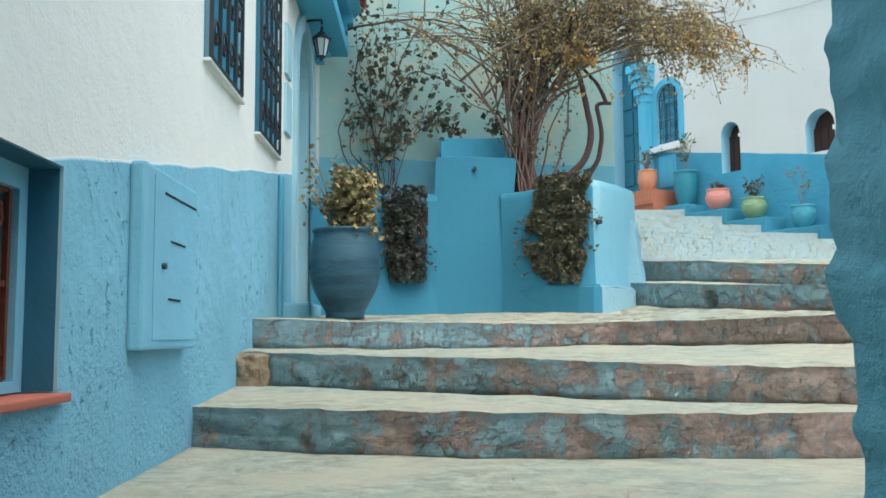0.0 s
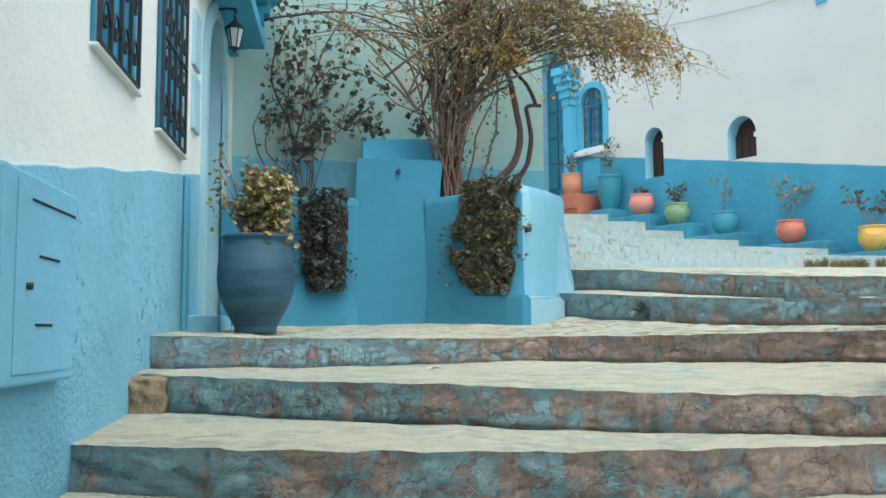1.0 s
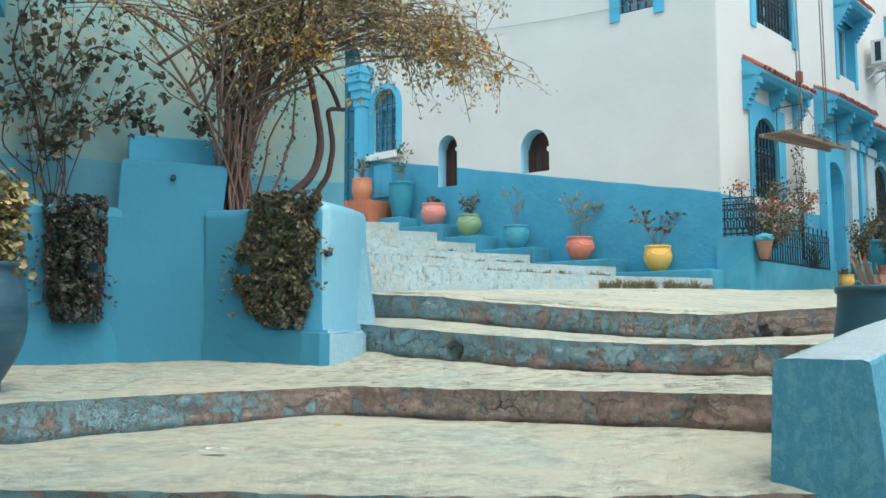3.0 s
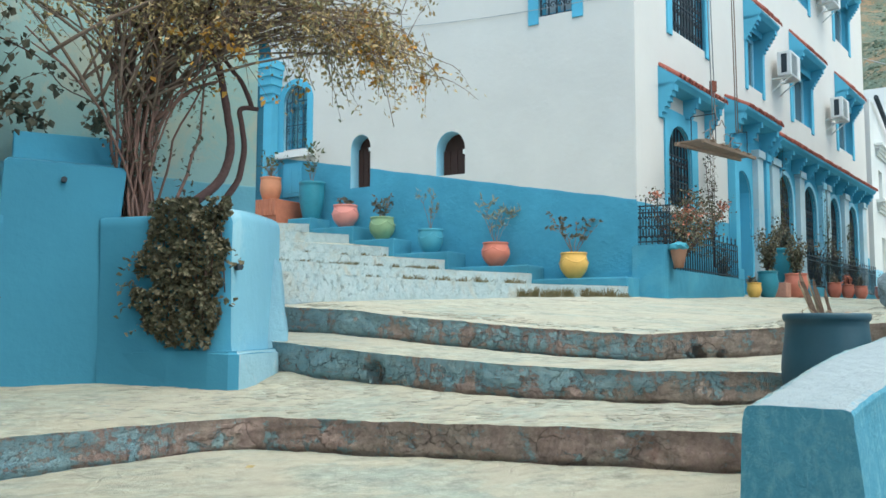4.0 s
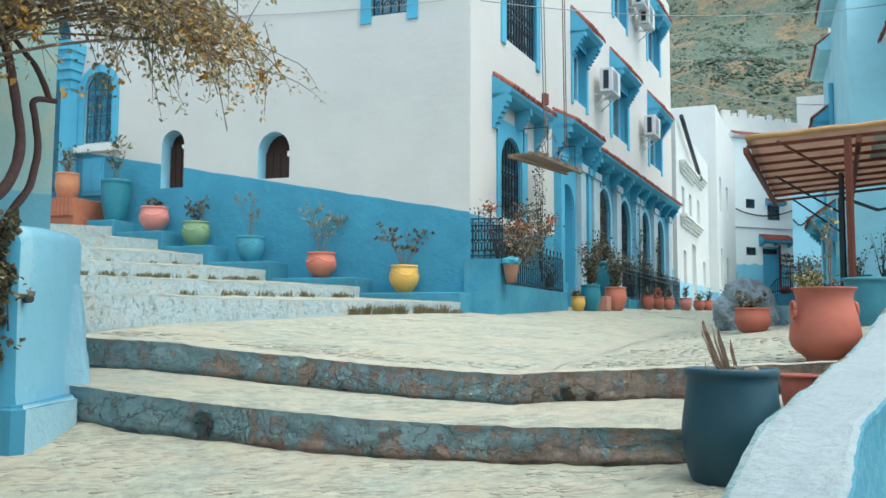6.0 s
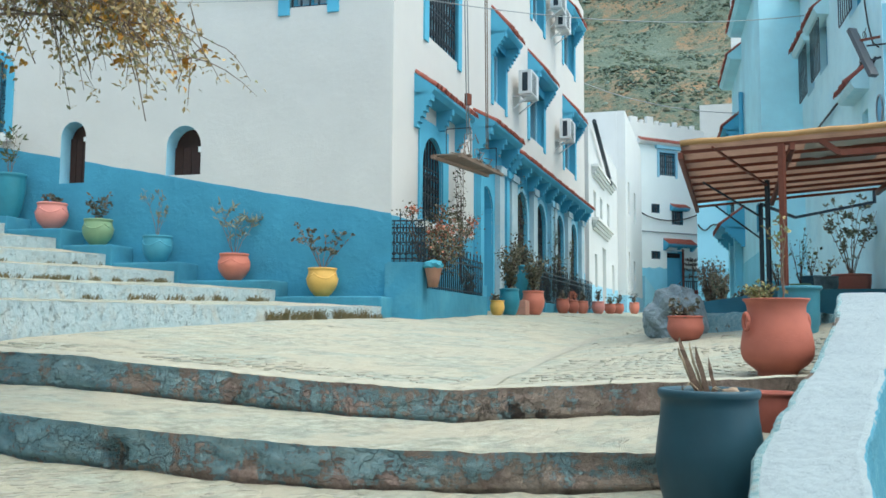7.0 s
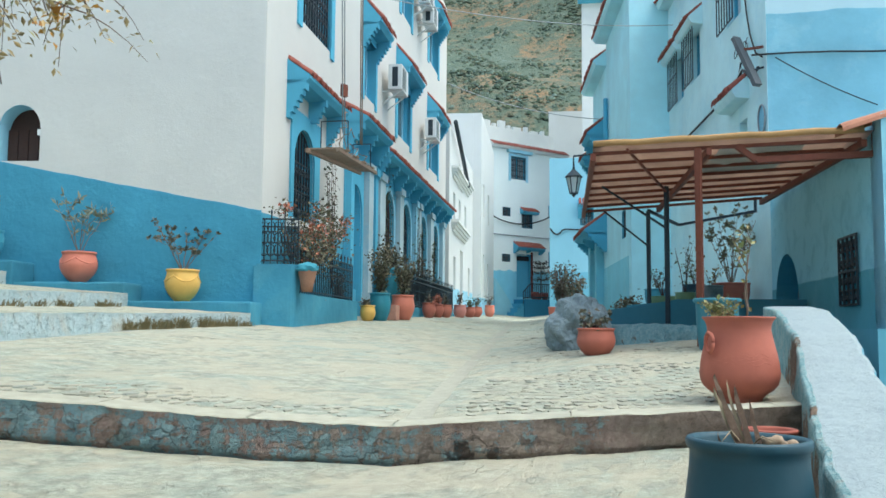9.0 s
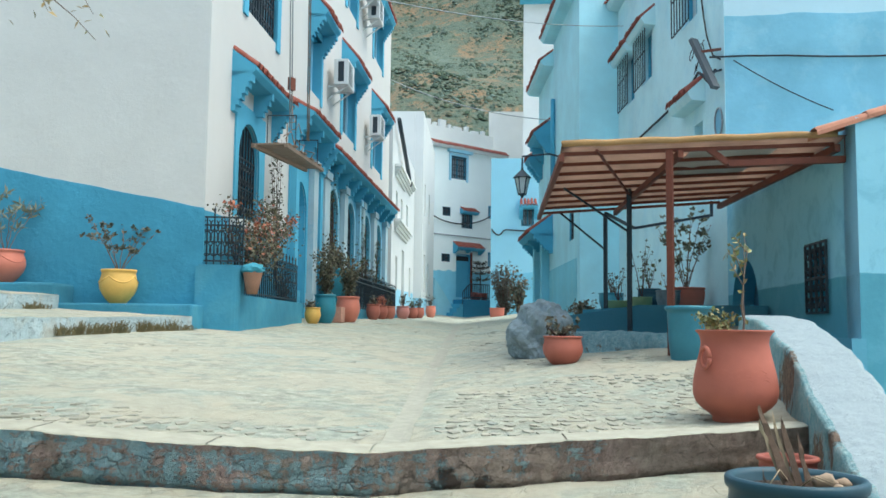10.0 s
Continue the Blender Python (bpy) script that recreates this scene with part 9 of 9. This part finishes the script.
for p, r, leafy in (([(-0.62, 8.0, 3.40), (-0.23, 8.0, 3.47), (0.18, 8.0, 3.545), (0.6, 8.0, 3.535), (0.907, 7.95, 3.405), (1.22, 7.85, 3.25), (1.5, 7.8, 3.24)], 0.011, 0),
                    ([(0.05, 8.1, 2.7), (0.284, 8.05, 3.05), (0.5, 8.05, 3.02), (0.698, 8.05, 2.93), (0.852, 8.05, 2.755), (1.085, 8.0, 2.64)], 0.007, 9),
                    ([(-0.02, 8.1, 2.2), (0.2, 8.05, 2.36), (0.437, 8.05, 2.53), (0.62, 8.05, 2.53), (0.75, 8.05, 2.48)], 0.007, 8),
                    ([(-0.04, 8.1, 2.26), (-0.08, 8.1, 2.58), (-0.2, 8.1, 2.8), (-0.24, 8.12, 3.1), (-0.1, 8.12, 3.5)], 0.012, 5), ([(-0.04, 8.1, 2.26), (0.04, 8.1, 2.7), (0.2, 8.1, 3.2), (0.388, 8.1, 3.54), (0.45, 8.1, 3.9)], 0.010, 5),
                    ([(-0.1, 8.1, 2.0), (-0.3, 8.05, 2.2), (-0.38, 8.05, 2.5), (-0.28, 8.1, 2.72), (-0.1, 8.1, 2.8)], 0.008, 1), ([(-0.05, 8.1, 2.1), (-0.26, 8.08, 2.28), (-0.27, 8.08, 2.5), (-0.12, 8.1, 2.62)], 0.007, 1)):
    path = [v + Vector((noise.noise(v * 7), 0, noise.noise(v * 7 + Vector((3, 0, 0))))) * 0.02 for v in curve(p)]
    part("stem", tube(bmesh.new(), path, [r * (1 - 0.5 * k / len(path)) for k in range(len(path))], 6), M_BARK, vine)
    pts += [v + Vector((rnd.gauss(0, 0.04), rnd.gauss(-0.02, 0.03), rnd.gauss(0, 0.04))) for v in path[len(path) // 3:] for _ in range(rnd.randint(0, leafy))]
for cx, cz, n, s in ((-0.22, 2.62, 34, 0.06), (-0.1, 2.95, 30, 0.06), (0.0, 3.3, 40, 0.09), (-0.12, 3.6, 30, 0.08), (0.35, 3.2, 22, 0.09), (0.6, 2.55, 26, 0.08), (1.08, 2.52, 40, 0.045)):
    pts += [Vector((cx + rnd.gauss(0, s), 8.08 + rnd.gauss(-0.03, 0.04), cz + rnd.gauss(0, s))) for _ in range(n)]
part("foliage", leaves(bmesh.new(), pts, 0.058, rnd, 0.46), M_LEAFV, vine)


def ivy(edge, zb, zt, wall, seed, n, label, leaf):
    """A hanging mat of ivy: edge gives its left and right side at a height from 0 to 1, wall the depth of the wall at x."""
    rnd = random.Random(seed)
    o = thing("ivy", label, "ivy")
    pts = []
    while len(pts) < n:
        u, v = rnd.random() * 1.2 - 0.1, rnd.random()
        x0, x1 = edge(v)
        jag = 0.10 * noise.noise(Vector((3.0 if u > 0.5 else 0.0, v * 7, seed))) + 0.06 * noise.noise(Vector((u * 2, v * 22, seed)))
        e = abs(u - 0.5) * 2
        w = 1.0 + 1.6 * jag
        if e > w or (v < 0.14 and rnd.random() > 0.2 + v * 5):
            continue
        if noise.noise(Vector((u * 4, v * 8, seed + 2))) < -0.42:
            continue
        x = x0 + (x1 - x0) * u
        d = max(0.0, 1 - (e / w) ** 2) ** 0.5 * (0.09 + 0.09 * noise.noise(Vector((u * 5, v * 9, seed + 5))))
        pts.append(Vector((x, wall(x) - 0.012 - d * rnd.uniform(0.35, 1.1), zb + (zt - zb) * v)))
    for k in range(9):                     # loose runners off the sides
        v = rnd.uniform(0.15, 0.75)
        x0, x1 = edge(v)
        s = -1 if k % 3 else 1
        x = x0 if s < 0 else x1
        for q in range(7):
            pts.append(Vector((x + s * 0.016 * q + rnd.gauss(0, 0.008), wall(x) - 0.03, zb + (zt - zb) * v - 0.008 * q * rnd.uniform(0, 2))))
    st = bmesh.new()
    for k in range(22):
        x0, x1 = edge(0.9)
        x = x0 + (x1 - x0) * (0.1 + 0.8 * rnd.random())
        y = wall(x)
        tube(st, bez((x, y + 0.12, zt - 0.05), (x, y - 0.10, zt + 0.02), (x + rnd.uniform(-0.05, 0.05), y - 0.04, zb + (zt - zb) * rnd.uniform(0.05, 0.5)), 7), 0.004, 4)
    part("branching", st, M_BARK, o)
    part("foliage", leaves(bmesh.new(), pts, 0.035, rnd, 0.42), leaf, o)
    return o


def right_ivy_edge(v):
    return (float(np.interp(v, (0, 0.1, 0.3, 0.55, 0.8, 1), (1.45, 1.36, 1.27, 1.27, 1.34, 1.37))), float(np.interp(v, (0, 0.2, 1), (1.67, 1.72, 1.76))))


ivy(right_ivy_edge, 1.0, 1.92, lambda x: 7.62 - 0.89 * (x - 1.09), 1, 4000, "dense olive green ivy hanging over the planter", M_LEAF)
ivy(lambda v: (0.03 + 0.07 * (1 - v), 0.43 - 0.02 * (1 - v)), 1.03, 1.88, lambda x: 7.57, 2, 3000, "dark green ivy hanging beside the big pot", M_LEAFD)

# grass tufts in the joint of the lowest white step
rnd = random.Random(12)
gb = bmesh.new()
for step, lo, hi, gap, dens, tall in ((0, 0.64, 0.99, 0.16, 26, 0.11), (1, 0.35, 0.97, 0.35, 16, 0.07), (2, 0.25, 0.97, 0.3, 14, 0.06), (3, 0.5, 0.97, 0.5, 10, 0.05)):
    ed = w_edge(step, 0.0, 140)
    k = lo
    while k < hi:
        k += rnd.uniform(0.004, 0.013)
        if noise.noise(Vector((k * 26, step * 3.0, 1))) < -0.35 + gap:
            continue
        c = ed[min(140, int(k * 140))] + Vector((rnd.uniform(-0.02, 0.02), -0.03, -0.165))
        big = rnd.uniform(0.6, 1.2)
        for _ in range(int(dens * big)):
            p = c + Vector((rnd.gauss(0, 0.028), rnd.gauss(0, 0.012), 0))
            h = tall * big * rnd.uniform(0.4, 1.1)
            a, b = rnd.gauss(0, 0.45), rnd.gauss(-0.25, 0.3)
            gb.faces.new([gb.verts.new(p + Vector(q)) for q in ((-0.004, 0, 0), (0.004, 0, 0), (h * a + 0.003, h * b, h), (h * a - 0.003, h * b, h))])
tagged(mesh_ob("grass", gb, leaf_mat("dry_grass", [(0.11, 0.10, 0.05), (0.20, 0.16, 0.08), (0.14, 0.13, 0.07)])), "dry grass tufts at the foot of the white step", "grass", kind="stuff")

# ---------------------------------------------------------------- paving stones
rnd = random.Random(31)
stone_meshes = []


def stone_shape(L, W, seed, h=0.005):
    r = random.Random(seed)
    n = r.choice((6, 7, 8))
    top, low = [], []
    for i in range(n):
        a = 2 * math.pi * (i + r.uniform(-0.25, 0.25)) / n
        k = r.uniform(0.82, 1.08)
        x, y = math.cos(a) * L / 2 * k, math.sin(a) * W / 2 * k
        low.append((x, y, -0.02))
        top.append((x * 0.94, y * 0.92, h + r.uniform(-0.002, 0.002)))
    return low, top, n


for k in range(14):
    low, top, n = stone_shape(0.09 + 0.008 * k, 0.058 + 0.004 * (k % 5), 100 + k)
    bm = bmesh.new()
    raw(bm, low + top, [tuple(range(n, 2 * n))] + [(i, (i + 1) % n, n + (i + 1) % n, n + i) for i in range(n)])
    me = bpy.data.meshes.new("paving_stone")
    bm.to_mesh(me)
    bm.free()
    me.materials.append(M_STONE)
    stone_meshes.append((me, low, top, n))
paving = thing("paving_stones", "small flat paving stones set in cement", "paving", kind="structure")
spots = []
v = -3.6
while v < 4.2:
    w = rnd.uniform(0.060, 0.080)
    u = -1.6
    while u < 16:
        L = rnd.uniform(0.10, 0.18) * (1 + 0.03 * max(0, u))
        u += L
        if abs(v) < 0.17 and u > 0.1:
            continue
        if rnd.random() < 0.16:
            continue
        p = JOINT + CU * u + CV * (v + rnd.uniform(-0.02, 0.02))
        spots.append((u, v, p, L))
    v += w


def on_plaza(p):
    """Behind the top step, before the white step and the house, inside the parapet."""
    if p.x < 2.7 or p.x > 19:
        return False
    ex = [q[0] for q in EDGE_5]
    ey = float(np.interp(p.x, ex, [q[1] for q in EDGE_5]))
    if p.x < 6.0 and p.y < ey + 0.24:
        return False
    if p.x >= 5.5 and p.y < float(np.interp(p.x, [q[0] for q in PAR], [q[1] for q in PAR])) + 0.12:
        return False
    k = (p.x - 2.35) / (8.66 - 2.35)
    if k < 1 and p.y > 8.75 + (12.02 - 8.75) * k + 0.45 * math.sin(math.pi * max(0, k)) - 0.12:
        return False
    if p.x > 8.6:
        d = p - CORNER
        if d.dot(NS) < 1.15 + 0.0 * d.x:
            return False
    if p.x > 8.6 and (p - Vector((8.7, 6.6))).dot(Vector((0.5, -0.87))) > -0.75 and p.x < 14:
        return False
    return True


spots = [s for s in spots if on_plaza(s[2])]
spots.sort(key=lambda s: (s[2] - Vector((5.0, 6.1))).length)
verts, faces = [], []
for k, (u, v, p, L) in enumerate(spots):
    me, low, top, n = stone_meshes[max(0, min(13, int((L * 1.02 - 0.09) / 0.008)))]
    z = plaza_z(p.x, p.y)
    a = math.atan2(CU.y, CU.x) - math.pi / 2 + rnd.uniform(-0.25, 0.25) + math.pi / 2 * (1 if rnd.random() < 0.9 else 0)
    # bare stones on the parapet side; elsewhere they lie in patches, half under the cement
    bare = -2.6 < v < -0.2 and u < 2.1 - 0.25 * v + 0.8 * noise.noise(Vector((p.x * 1.3, p.y * 1.3, 11)))
    sunk = -0.0015 if bare else 0.004 + 0.004 * noise.noise(Vector((p.x * 1.1, p.y * 1.1, 4))) if -2.6 < v < -0.2 and u < 5.5 else 0.0036 + 0.006 * min(1.0, max(0.0, 0.45 + 1.6 * noise.noise(Vector((p.x * 0.9, p.y * 0.9, 4)))))
    if k < 300:
        o = new("paving_stone", me)
        o.parent = paving
        o.location, o.rotation_euler = (p.x, p.y, z - 0.006 - sunk + 0.012 * noise.noise(Vector((p.x * 2, p.y * 2, 7)))), (rnd.uniform(-0.012, 0.012), rnd.uniform(-0.012, 0.012), a)
    else:
        k0, c, s = len(verts), math.cos(a), math.sin(a)
        zz = z - 0.006 - sunk + 0.012 * noise.noise(Vector((p.x * 2, p.y * 2, 7)))
        sc = L / 0.13
        verts += [(p.x + (x * c - y * s) * sc, p.y + (x * s + y * c) * min(sc, 1.15), zz + h) for x, y, h in low + top]
        faces += [tuple(range(k0 + n, k0 + 2 * n))] + [(k0 + i, k0 + (i + 1) % n, k0 + n + (i + 1) % n, k0 + n + i) for i in range(n)]
me = bpy.data.meshes.new("cobbles")
me.from_pydata(verts, [], faces)
me.materials.append(M_STONE)
o = new("cobbles", me)
o.parent = paving
tagged(o, "small flat stones further up the street", kind="stuff")
# cement band down the gutter line
rows = []
for i in range(170):
    u = 0.25 + i * 0.1
    row = []
    for v in (-0.06, -0.025, 0.025, 0.06):
        p = JOINT + CU * u + CV * (v + 0.015 * noise.noise(Vector((u * 2.5, v * 20, 5))))
        row.append((p.x, p.y, plaza_z(p.x, p.y) + 0.003 + noise.noise(Vector((p.x * 2, p.y * 2, 7))) * 0.012 + 0.002 * noise.noise(Vector((u * 3, v * 9, 2)))))
    rows.append(row)
part("gutter_band", sheet([r[::-1] for r in rows]), simple("pale_cement", (0.325, 0.322, 0.268), 0.9, 0, 0.3, 16, 0.006), paving, "smooth cement band down the middle")
# stones of the landing under the planter
verts, faces = [], []
for _ in range(2600):
    t, q = rnd.random(), rnd.uniform(0.12, 0.95)
    a, b = along(EDGE_3, t), along(SIDE_3, t)
    p = a.lerp(b, q)
    if p.x < -0.55 or rnd.random() < 0.25:
        continue
    me, low, top, n = stone_meshes[rnd.randrange(14)]
    k0, an = len(verts), rnd.uniform(-0.5, 0.5)
    c, s = math.cos(an), math.sin(an)
    verts += [(p.x + x * c - y * s, p.y + x * s + y * c, p.z - 0.0055 + h * 0.8 + 0.012 * noise.noise(Vector((p.x * 3, p.y * 3, 3)))) for x, y, h in low + top]
    faces += [tuple(range(k0 + n, k0 + 2 * n))] + [(k0 + i, k0 + (i + 1) % n, k0 + n + (i + 1) % n, k0 + n + i) for i in range(n)]
me = bpy.data.meshes.new("landing_stones")
me.from_pydata(verts, [], faces)
me.materials.append(M_STONE)
o = new("landing_stones", me)
o.parent = paving
tagged(o, "flat stones bedded in the landing", kind="stuff")
